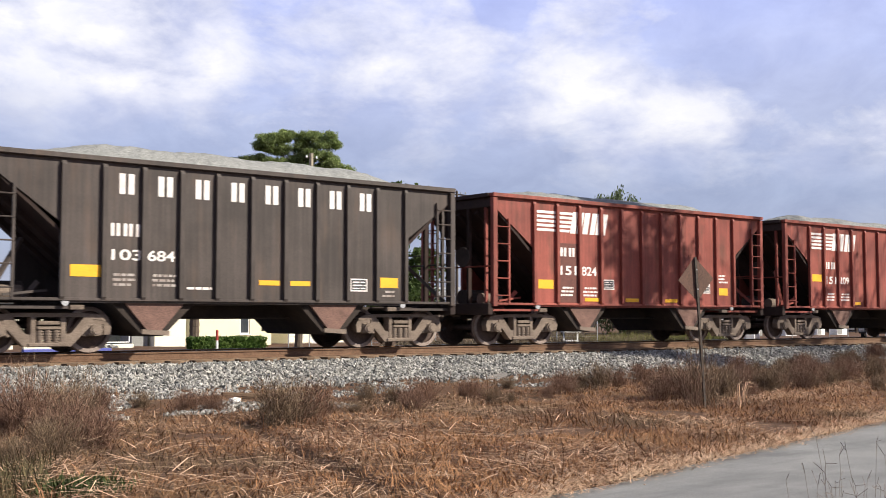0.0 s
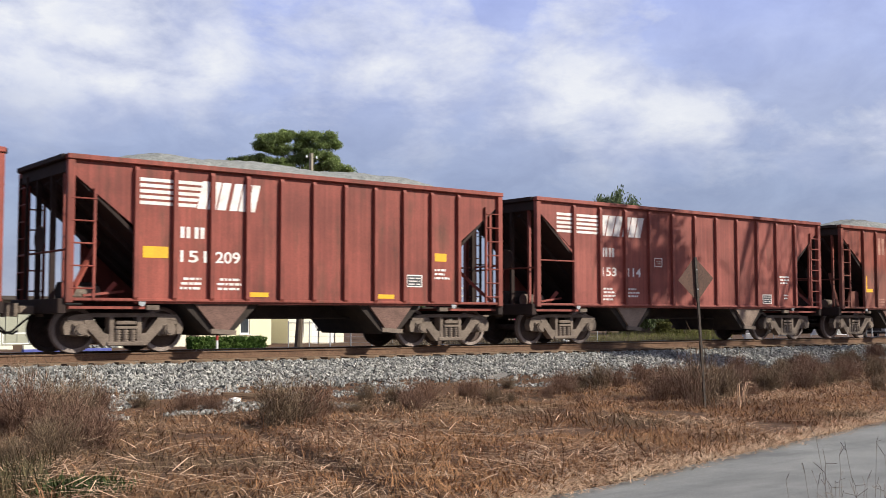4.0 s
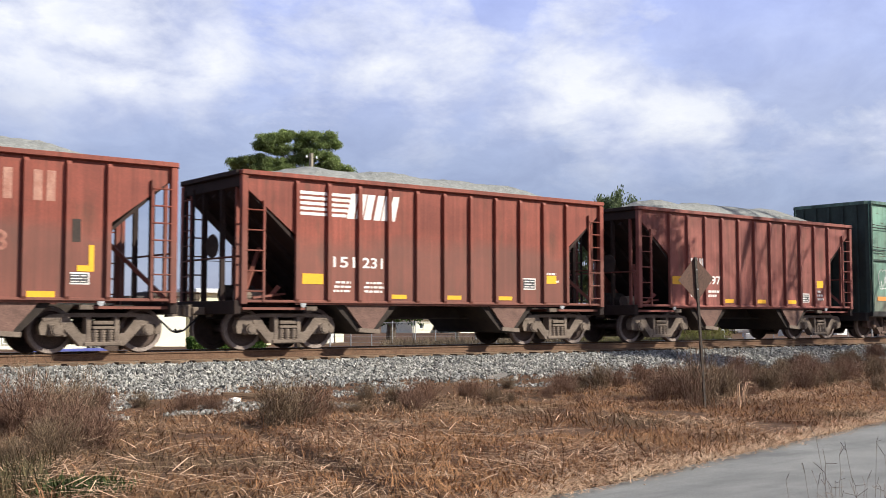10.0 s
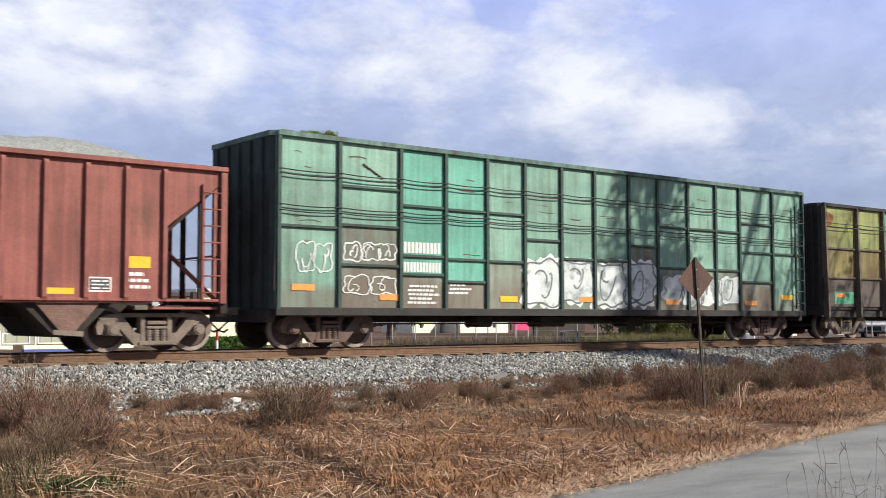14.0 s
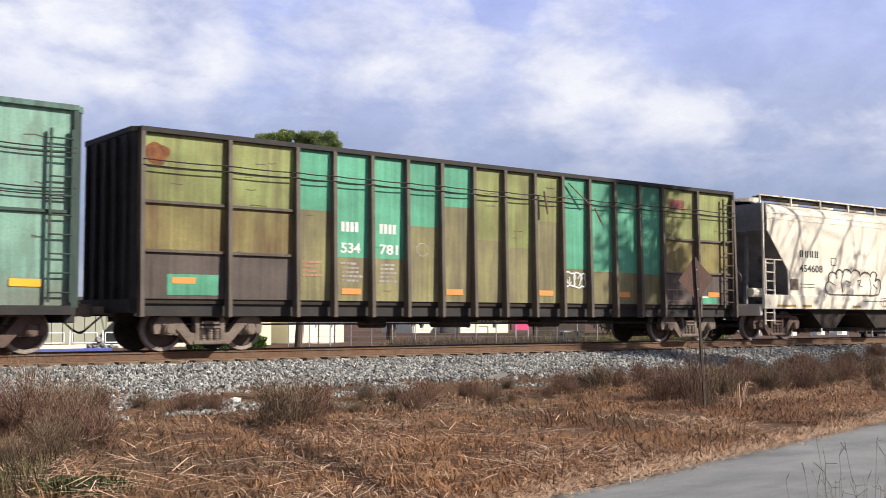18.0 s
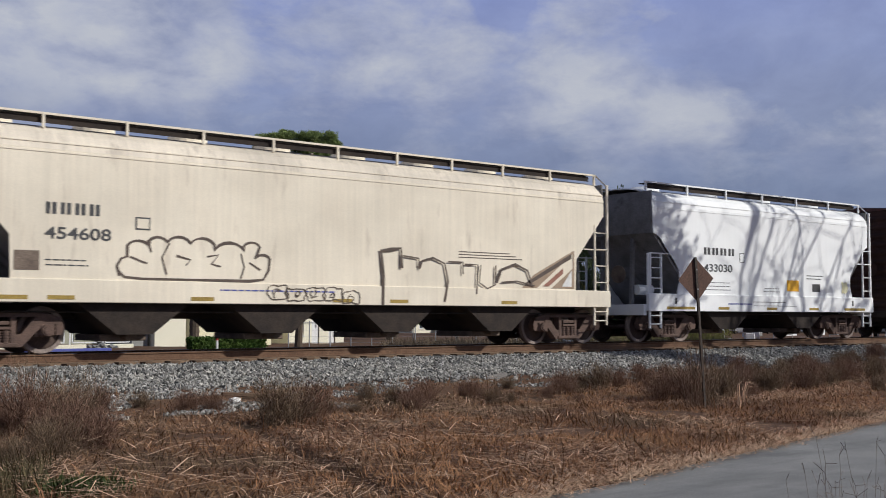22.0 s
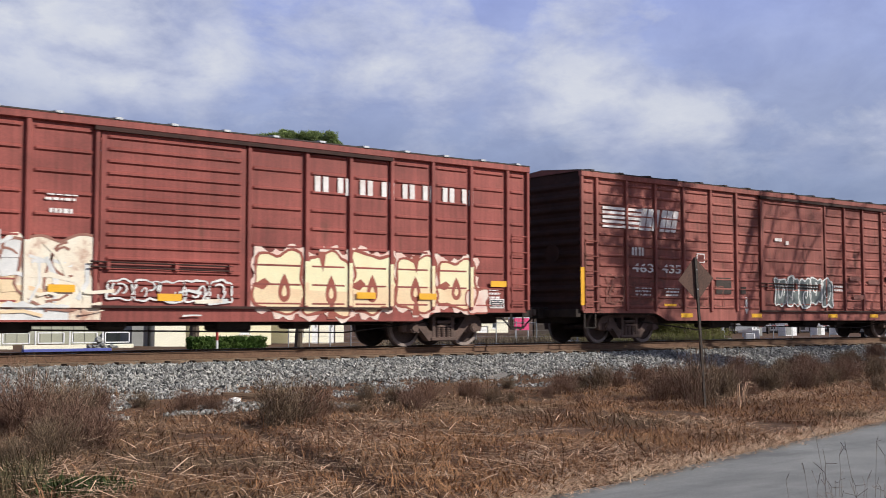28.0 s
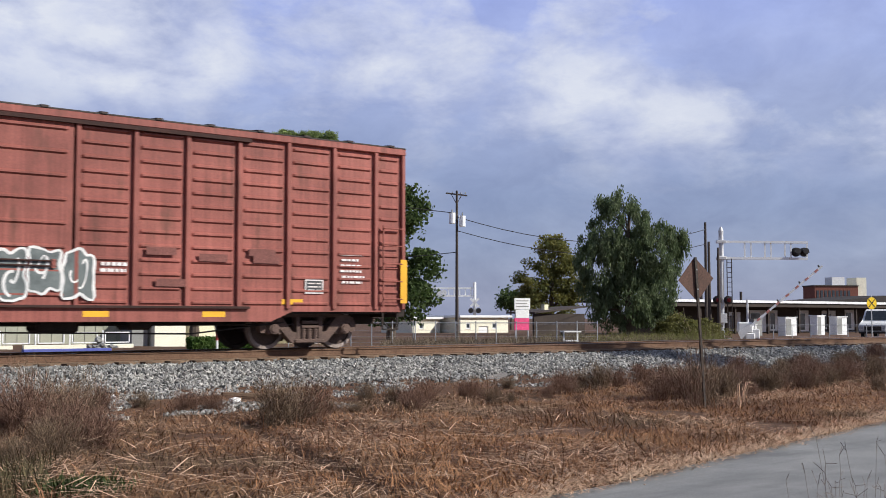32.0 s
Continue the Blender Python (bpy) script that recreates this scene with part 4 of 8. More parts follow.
                    ribbon(bm, [(cx + ox + rx * q * math.cos(a + u), cz + oz + rz * q * (1 + 0.5 * j) * math.sin(a * (1 + 0.3 * j) + u)) for a in [k * 0.33 for k in range(11)]], w * 0.9, y - 0.006)
            part("sprayed_line", bm, M[line], car)


def ladder(car, x0, x1, z0, z1, y, n, mat, side=-1, stiles=(1, 1)):
    """Two stiles and n rungs standing off the side."""
    lad = part("ladder", bar(B(), (x0, y, z0), (x0, y, z1), 0.05, 0.05), M[mat], car)
    part("stile", bar(B(), (x1, y, z0), (x1, y, z1), 0.05, 0.05), M[mat], lad)
    for i in range(n):
        z = z0 + (i + 0.5) * (z1 - z0) / n
        part("rung", tube(B(), (x0, y - 0.03, z), (x1, y - 0.03, z), 0.017, 6), M[mat], lad)
    return lad


# ---- open hopper cars ----


def hopper(x0, x1, xr, n_rib, mat, label, load=True, left_ladder=True, seed=0, ribm=None):
    car, h = start_car("hopper_car", label, "hopper car", x0, x1, 1.32)
    ribm = ribm or mat
    yo, top = 1.48, 3.93
    m = M[mat]
    sheet = [(-h + 0.02, top - 0.08), (-h + 0.02, 3.66), (-xr, 2.56), (-xr, 1.0), (xr, 1.0), (xr, 2.56), (h - 0.02, 3.66), (h - 0.02, top - 0.08)]
    for s in (-1, 1):
        part("side_sheet", prism(B(), sheet, s * yo, s * (yo - 0.03)), m, car)
        part("side_sill", box(B(), -h, h, min(s * 1.42, s * 1.53), max(s * 1.42, s * 1.53), 1.035, 1.10, 0.012), m, car)
        part("top_chord", box(B(), -h, h, min(s * 1.42, s * 1.58), max(s * 1.42, s * 1.58), top - 0.085, top + 0.02, 0.012), m, car)
    # ribs
    rib = mesh_of("rib", prism_x(B(), [(0, 1.05), (0.045, 1.05), (0.085, 1.12), (0.085, top - 0.2), (0.05, top - 0.13), (0, top - 0.13)], -0.042, 0.042), M[ribm])
    for s in (-1, 1):
        for i in range(n_rib):
            x = -xr + 2 * xr * i / (n_rib - 1)
            part("rib", rib, None, car, at=pose(x, s * yo, 0, 0, 0, 0 if s > 0 else 180))
    for e in (-1, 1):
        # end parts take the near-black colour that carries their shade
        part("end_chord", box(B(), e * h - 0.07, e * h + 0.07, -1.42, 1.42, top - 0.085, top + 0.02, 0.012), M["slope_shade"], car)
        part("end_sheet", box(B(), e * (h - 0.05) - 0.02, e * (h - 0.05) + 0.02, -1.42, 1.42, 3.6, top - 0.05), M["slope_shade"], car)
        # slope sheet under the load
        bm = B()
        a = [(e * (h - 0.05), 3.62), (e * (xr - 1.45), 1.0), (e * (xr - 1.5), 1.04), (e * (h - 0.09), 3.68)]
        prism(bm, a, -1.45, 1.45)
        part("slope_sheet", bm, M["slope_shade"], car)
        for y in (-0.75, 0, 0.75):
            part("slope_stiffener", bar(B(), (e * (h - 0.1), y, 3.5), (e * (xr - 1.0), y, 1.4), 0.08, 0.14), M["slope_shade"], car)
        part("end_sill", box(B(), e * h - 0.12, e * h + 0.04, -1.5, 1.5, 0.78, 1.08, 0.015), M["slope_shade"], car)
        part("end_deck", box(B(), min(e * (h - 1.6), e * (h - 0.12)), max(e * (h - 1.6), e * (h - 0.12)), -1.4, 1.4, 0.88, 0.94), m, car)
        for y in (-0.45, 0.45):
            part("end_post", bar(B(), (e * (h - 0.1), y, 1.0), (e * (h - 0.1), y, 3.7), 0.10, 0.08), M["slope_shade"], car)
        part("end_brace", bar(B(), (e * (h - 0.15), -1.3, 1.1), (e * (h - 1.0), -0.4, 2.3), 0.08, 0.08), m, car)
        for y in (-1.15, 1.15):
            part("end_post", bar(B(), (e * (h - 0.1), y, 1.0), (e * (h - 0.1), y, 3.7), 0.07, 0.07), m, car)
        part("end_rail", tube(B(), (e * (h - 0.05), -1.4, 2.05), (e * (h - 0.05), 1.4, 2.05), 0.022, 6), m, car)
        for s in (-1, 1):
            part("corner_post", box(B(), e * (h - 0.08) - 0.07, e * (h - 0.08) + 0.07, min(s * 1.43, s * 1.56), max(s * 1.43, s * 1.56), 1.0, top - 0.1, 0.01), m, car)
            if e > 0 or left_ladder:
                ladder(car, e * (h - 0.52) if e > 0 else -h + 0.08, e * (h - 0.12) if e > 0 else -h + 0.54, 1.06, 3.55 if e > 0 else 3.3, s * 1.52, 7 if e > 0 else 5, mat)
            else:
                part("grab_bar", tube(B(), (-h + 0.1, s * 1.54, 2.25), (-xr, s * 1.54, 2.25), 0.02, 6), m, car)
        # end ladder
        if e < 0:
            ladder_end = part("end_ladder", bar(B(), (-h - 0.06, 0.7, 1.1), (-h - 0.06, 0.7, 3.7), 0.05, 0.05), M["slope_shade"], car)
            part("stile", bar(B(), (-h - 0.06, 1.15, 1.1), (-h - 0.06, 1.15, 3.7), 0.05, 0.05), M["slope_shade"], ladder_end)
            for i in range(7):
                part("rung", tube(B(), (-h - 0.09, 0.7, 1.3 + i * 0.36), (-h - 0.09, 1.15, 1.3 + i * 0.36), 0.016, 6), m, ladder_end)
            bw = part("brake_wheel", spun(B(), [(0.20, -0.015), (0.26, -0.02), (0.27, 0.0), (0.26, 0.02), (0.20, 0.015)], 20), M["truck_dark"], car, at=pose(-h - 0.18, -0.55, 2.3, 0, 0, 90))
            part("brake_cylinder", tube(B(), (-h + 0.35, -0.6, 1.2), (-h + 0.95, -0.6, 1.2), 0.16, 14), M["truck"], car)
            part("brake_lever", bar(bar(B(), (-h + 0.9, -0.9, 1.05), (-h + 1.12, -1.1, 1.42), 0.05, 0.10), (-h + 0.45, -1.2, 1.15), (-h + 1.3, -1.05, 1.25), 0.04, 0.05), m, car)
            part("reservoir", tube(B(), (-h + 0.5, 0.4, 1.25), (-h + 1.25, 0.4, 1.25), 0.22, 14), M["truck_dark"], car)
        # roping staple and jack pad
        for s in (-1, 1):
            part("rope_eye", spun(B(), [(0.04, -0.015), (0.066, -0.015), (0.066, 0.015), (0.04, 0.015)], 12), M["galv"], car, "pale steel towing eye", at=pose(e * (h - 1.5), s * 1.5, 1.0))
            part("jack_pad", box(B(), e * (h - 1.75) - 0.13, e * (h - 1.75) + 0.13, s * 1.38 - 0.06, s * 1.38 + 0.06, 0.86, 0.96, 0.01), M["truck"], car)
    # discharge bays
    for c in (-0.525 * xr, 0.525 * xr):
        for s in (-1, 1):
            part("bay_side", prism(B(), [(c - 0.60, 1.0), (c + 0.60, 1.0), (c + 0.16, 0.46), (c + 0.14, 0.36), (c - 0.14, 0.36), (c - 0.16, 0.46)], s * 1.42, s * 1.36), M["bay_pale"] if mat == "brown3" else M["bay"], car)
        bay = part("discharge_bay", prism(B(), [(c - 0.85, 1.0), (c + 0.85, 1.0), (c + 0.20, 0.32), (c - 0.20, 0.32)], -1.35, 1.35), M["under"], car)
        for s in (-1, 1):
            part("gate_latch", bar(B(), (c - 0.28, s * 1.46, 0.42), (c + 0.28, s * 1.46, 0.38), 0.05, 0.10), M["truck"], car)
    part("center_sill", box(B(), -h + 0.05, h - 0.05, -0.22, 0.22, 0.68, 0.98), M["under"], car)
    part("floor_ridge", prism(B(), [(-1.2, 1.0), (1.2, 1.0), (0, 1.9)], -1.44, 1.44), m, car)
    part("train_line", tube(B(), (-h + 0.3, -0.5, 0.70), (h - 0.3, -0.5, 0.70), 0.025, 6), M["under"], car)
    if load:
        rng = random.Random(seed)
        nx, ny = 60, 15
        v = []
        for i in range(nx + 1):
            for j in range(ny + 1):
                x = -h + 0.1 + (2 * h - 0.2) * i / nx
                y = -1.40 + 2.80 * j / ny
                e = min(1, (h - abs(x)) / 2.3) ** 0.7
                c = 1 - (abs(y) / 1.42) ** 2.2
                z = 3.68 + {1: 0.80, 2: 0.66, 3: 0.72, 5: 0.76, 6: 0.74, 7: 0.80}[seed] * max(e, 0) * c * (0.9 + 0.14 * noise.noise((x * 0.7 + seed * 9, y * 0.5, seed))) + 0.035 * noise.noise((x * 6, y * 6, seed))
                v.append((x, y, z))
        f = [(i * (ny + 1) + j, (i + 1) * (ny + 1) + j, (i + 1) * (ny + 1) + j + 1, i * (ny + 1) + j + 1) for i in range(nx) for j in range(ny)]
        ld = new("stone_load", raw("stone_load", v, f, M["gravel_load"]))
        ld.matrix_basis = pose((x0 + x1) / 2, TRACK_Y, RAIL_Z)
        tagged(ld, "heaped grey crushed stone filling a hopper car", "stone load", "stone loads on the train", kind="stuff")
        TRAIN.append((ld, (x0 + x1) / 2))
    return car, h


YH = -1.486


def hopper_marks(car, numbers, logo=None, squares=(), strips=(), panel=None):
    if logo:
        striped_mark(car, *logo, YH)
    for text, a, b, z0, z1 in numbers:
        numerals(car, text, a, b, z0, z1, YH)
    for a, b, z0, z1 in list(squares) + list(strips):
        patch(car, "reflector", a, b, z0, z1, YH - 0.002, "yellow", "yellow reflective patch")
    if panel:
        data_panel(car, panel[0], panel[1], YH)


def build_hoppers():
    # charcoal car with a white name
    car, h = hopper(1.90, 12.55, 3.78 + 0.12, 11, "grey", "charcoal grey open hopper car heaped with crushed stone", seed=1)
    letter_bars(car, 8, -2.83, 0.785, 0.30, 3.22, 3.64, YH)
    letter_bars(car, 3, -2.98, 0.25, 0.18, 2.36, 2.62, YH)
    hopper_marks(car, [("103", -2.96, -2.36, 1.87, 2.09), ("684", -2.24, -1.68, 1.87, 2.09)], squares=[(-3.74, -3.16, 1.52, 1.76), (3.22, 3.7, 1.42, 1.66)],
                 strips=[(0.18, 0.66, 1.42, 1.53), (0.92, 1.40, 1.42, 1.53)], panel=(2.42, 1.32))
    text_lines(car, -2.98, -2.45, 1.55, 3, YH, "stencil_worn")
    text_lines(car, -2.2, -1.6, 1.55, 3, YH, "stencil_worn")
    text_lines(car, 3.28, 3.68, 1.3, 2, YH, "stencil_worn")
    text_lines(car, -1.45, -0.8, 1.30, 1, YH)

    # per car: left and right square, foot strips
    spots = {2: ((1.49, 1.73), (3.28, 3.72, 1.40, 1.62), (-2.18, -0.64, 0.95)), 3: ((1.94, 2.18), (3.22, 3.62, 2.10, 2.30), (-1.6, 1.6)),
             5: ((1.47, 1.71), (3.18, 3.62, 1.62, 1.84), (-1.6, 0.0, 1.6))}
    for x0, x1, num, mat, seed in ((13.71, 24.44, ("151", "824"), "brown", 2), (25.55, 36.20, ("151", "209"), "brown", 3), (62.68, 73.28, ("151", "231"), "brown4", 5)):
        car, h = hopper(x0, x1, 3.97, 11, mat, "oxide red open hopper car heaped with crushed stone", seed=seed)
        left, right, feet = spots[seed]
        if seed == 2:
            patch(car, "dark_patch", -3.13, -2.43, 1.12, 2.74, YH + 0.003, "patch_brown", "dark brown overpainted field behind the numbers")
            data_panel(car, -1.50, 1.50, YH, 0.42, 0.28)
        hopper_marks(car, [(num[0], -3.05, -2.48, 1.87, 2.12), (num[1], -2.29, -1.74, 1.87, 2.12)], logo=(-3.9, -1.36, 3.02, 3.62),
                     squares=[(-3.82, -3.3, *left), right], strips=[(a, a + 0.52, 1.16, 1.26) for a in feet], panel=(2.46, 1.45))
        if seed != 5:
            letter_bars(car, 2, -3.05, 0.30, 0.21, 2.38, 2.62, YH)
        text_lines(car, -3.05, -2.5, 1.50, 3, YH)
        text_lines(car, -2.25, -1.7, 1.50, 3, YH)
        text_lines(car, 3.2, 3.72, 1.98 if seed == 2 else 1.86, 3, YH)

    # longer empty car with the large mark
    car, h = hopper(37.31, 49.64, 4.81, 11, "brown3", "long oxide red open hopper car, empty, with a dusty discharge bay", load=False, left_ladder=False, seed=4)
    hopper_marks(car, [("153", -3.76, -3.22, 1.88, 2.13), ("114", -2.78, -2.26, 1.88, 2.13)], logo=(-5.40, -2.2, 3.02, 3.60), panel=(3.16, 1.16))
    letter_bars(car, 2, -3.76, 0.26, 0.2, 2.42, 2.68, YH)
    text_lines(car, -3.76, -3.2, 1.5, 4, YH)
    text_lines(car, -2.85, -2.3, 1.5, 3, YH)
    text_lines(car, 4.0, 4.6, 2.02, 3, YH)
    text_lines(car, 4.2, 4.45, 1.42, 2, YH)
    for q in ((-1.70, -1.38, 2.20, 2.22), (-1.70, -1.38, 2.44, 2.46), (-1.70, -1.68, 2.22, 2.44), (-1.40, -1.38, 2.22, 2.44)):
        patch(car, "stencil_frame", *q, YH, "stencil")
    text_lines(car, -1.62, -1.42, 2.34, 2, YH, "stencil_worn", 0.035, 0.06)

    # rusty car with a faded name
    car, h = hopper(50.78, 61.30, 3.88, 11, "brown4", "rust streaked red open hopper car with a faded painted name", seed=6)
    part("end_gusset", prism(B(), [(-h + 0.72, 1.10), (-h + 1.38, 1.10), (-h + 1.34, 1.60), (-h + 1.22, 1.66), (-h + 0.80, 1.62)], -1.30, -1.27), M["brown4"], car, "red steel gusset plate")
    letter_bars(car, 8, -2.95, 0.775, 0.40, 2.98, 3.58, YH, "stencil_faded")
    for i, c in enumerate("1988"):
        x = -2.95 + (i + 3) * 0.775 + 0.04
        numerals(car, c, x + (0.1 if c == "1" else 0), x + (0.2 if c == "1" else 0.3), 1.98, 2.38, YH, "stencil_ghost")
    letter_bars(car, 2, -2.15, 0.775, 0.28, 2.02, 2.4, YH, "stencil_ghost")
    patch(car, "grey_patch", 3.2, 3.36, 2.2, 2.66, YH, "truck_dark", "small dark placard")
    for a, b, z0, z1 in ((-3.78, -3.66, 1.72, 2.2), (-3.78, -3.32, 1.62, 1.74), (3.3, 3.62, 1.62, 1.74), (3.52, 3.62, 1.7, 2.15), (-2.3, -1.75, 1.1, 1.22), (0.1, 0.6, 1.1, 1.22), (2.3, 2.9, 1.1, 1.22)):
        patch(car, "reflector", a, b, z0, z1, YH - 0.002, "yellow", "yellow reflective patch")
    data_panel(car, 3.12, 1.36, YH, 0.42, 0.24)
    text_lines(car, -3.05, -2.5, 1.35, 3, YH, "stencil_faded")
    text_lines(car, -1.5, -0.95, 1.3, 1, YH)

    # paler car
    car, h = hopper(74.62, 84.98, 3.85, 11, "brown2", "faded pinkish red open hopper car heaped with crushed stone", seed=7)
    hopper_marks(car, [("103", -3.02, -2.45, 1.73, 1.99), ("397", -2.22, -1.60, 1.73, 1.99)], squares=[(-3.80, -3.27, 1.71, 1.95), (3.12, 3.58, 1.72, 1.96)],
                 strips=[(-1.55, -1.0, 1.17, 1.29), (0.05, 0.55, 1.17, 1.29), (1.55, 2.1, 1.17, 1.29)], panel=(2.36, 1.22))
    letter_bars(car, 3, -3.02, 0.235, 0.17, 2.26, 2.52, YH)
    text_lines(car, -3.02, -2.5, 1.48, 2, YH, h=0.07, gap=0.13)
    text_lines(car, -2.2, -1.65, 1.48, 2, YH, h=0.07, gap=0.13)
    text_lines(car, 3.1, 3.6, 1.56, 3, YH, h=0.07, gap=0.13)


build_hoppers()

# ---- high open wood-chip cars ----


def posts_car(x0, x1, inset, label, top, floor, posts, deep, mat_post, mat_top, cells, y_panel):
    """posts: places of the side posts; cells: per bay a list of (upper edge, material) from the top down, with a rail below each."""
    car, h = start_car("wood_chip_car", label, "wood chip car", x0, x1, inset, dusty=deep)
    if deep:
        pts = [(0, floor - 0.38), (0.20, floor - 0.38), (0.20, floor), (0.17, 2.2), (0.12, top - 0.06), (0, top - 0.06)]
    else:
        pts = [(0, floor), (0.075, floor), (0.075, top - 0.05), (0, top - 0.05)]
    k = 0.042 if deep else 0.042
    post = mesh_of("post", prism_x(B(), pts, -k, k), M[mat_post])
    for s in (-1, 1):
        for x in posts:
            part("post", post, None, car, at=pose(x, s * y_panel, 0, 0, 0, 0 if s > 0 else 180))
        part("top_chord", box(B(), -h, h, min(s * (y_panel - 0.06), s * (y_panel + 0.09)), max(s * (y_panel - 0.06), s * (y_panel + 0.09)), top - 0.07, top + 0.05, 0.012), M[mat_top], car)
        y0, y1 = (y_panel - 0.24, y_panel - 0.10) if deep else (y_panel - 0.16, y_panel + 0.07)
        part("side_sill", box(B(), -h, h, min(s * y0, s * y1), max(s * y0, s * y1), floor - (0.36 if deep else 0.14), floor + (0.0 if deep else 0.04)), M["black"], car)
        edges = [-h] + list(posts[1:-1]) + [h]
        for (a, b), cell in zip(zip(edges, edges[1:]), cells):
            zt = top - 0.06
            for k, (zb, mat) in enumerate(cell):
                part("side_panel", box(B(), a, b, min(s * y_panel, s * (y_panel - 0.03)), max(s * y_panel, s * (y_panel - 0.03)), zb, zt), M[mat], car)
                if isinstance(zb, float) and zb > floor + 0.1 and (zb, "r") in RAILS.get((label, round(a, 2)), [(zb, "r")]) and not (deep and (mat in ("mint", "tan") or -5.5 < a < 5.5)):
                    part("panel_rail", box(B(), a + 0.06, b - 0.06, min(s * y_panel, s * (y_panel + 0.06)), max(s * y_panel, s * (y_panel + 0.06)), zb - 0.03, zb + 0.04, 0.01), M[mat_post if not deep else "rib_dust"], car)
                zt = zb
    # the green car's end walls take the green with painted-in shade
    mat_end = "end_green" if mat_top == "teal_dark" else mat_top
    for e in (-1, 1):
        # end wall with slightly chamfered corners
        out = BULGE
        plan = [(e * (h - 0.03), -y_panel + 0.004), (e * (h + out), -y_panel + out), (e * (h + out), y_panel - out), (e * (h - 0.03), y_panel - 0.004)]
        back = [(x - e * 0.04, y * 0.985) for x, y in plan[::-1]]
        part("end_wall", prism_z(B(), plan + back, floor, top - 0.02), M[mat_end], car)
        rim = [(x + e * 0.03, y * 1.005) for x, y in plan] + [(x - e * 0.09, y * 0.96) for x, y in plan[::-1]]
        part("end_chord", prism_z(B(), rim, top - 0.07, top + 0.047), M[mat_top], car)
        for k in range(5):
            y = -1.1 + k * 0.55
            part("end_rib", box(B(), min(e * (h + out), e * (h + out + 0.07)), max(e * (h + out), e * (h + out + 0.07)), y - 0.045, y + 0.045, floor, top - 0.1, 0.01), M[mat_end], car)
        part("end_sill", box(B(), e * h - 0.15, e * h + 0.05, -1.4, 1.4, floor - 0.3, floor, 0.015), M["black"], car)
    ladder(car, h - 0.52, h - 0.12, 1.0, 4.4, -y_panel - 0.10, 9, mat_post if not deep else "rib_dust")
    part("end_grab", tube(B(), (-h - 0.05, -y_panel - 0.04, 1.3), (-h - 0.05, -y_panel - 0.04, 2.1), 0.018, 6), M["black"], car)
    part("floor", box(B(), -h, h, -y_panel + 0.04, y_panel - 0.04, floor - 0.1, floor), M["under"], car)
    part("center_sill", box(B(), -h + 0.05, h - 0.05, -0.3, 0.3, 0.62, floor - 0.1), M["under"], car)
    part("train_line", tube(B(), (-h + 1.0, -1.05, 0.56), (h - 1.0, -1.05, 0.56), 0.02, 6), M["under"], car)
    part("brake_rod", tube(B(), (-h + 2.4, -0.7, 0.62), (h - 2.4, -0.7, 0.58), 0.02, 6), M["under"], car)
    for x, w in ((-0.9, 0.45), (2.2, 0.35), (-3.2, 0.25)):
        part("brake_gear", box(B(), x - w, x + w, -0.95, -0.35, 0.46, floor - 0.12, 0.05), M["under"], car)
    return car, h


RAILS = {}
BULGE = 0.10


def cable(car, x0, x1, z, y, sag, posts, mat="black"):
    """A slack cable carried from post to post."""
    bm = B()
    xs = [p for p in posts if x0 <= p <= x1]
    pts = [(a + (b - a) * k / 4, y, z - sag * 4 * (k / 4) * (1 - k / 4)) for a, b in zip(xs, xs[1:]) for k in range(4)] + [(xs[-1], y, z)]
    hose(bm, pts, 0.014, 5)
    part("tarp_cable", bm, M[mat], car)


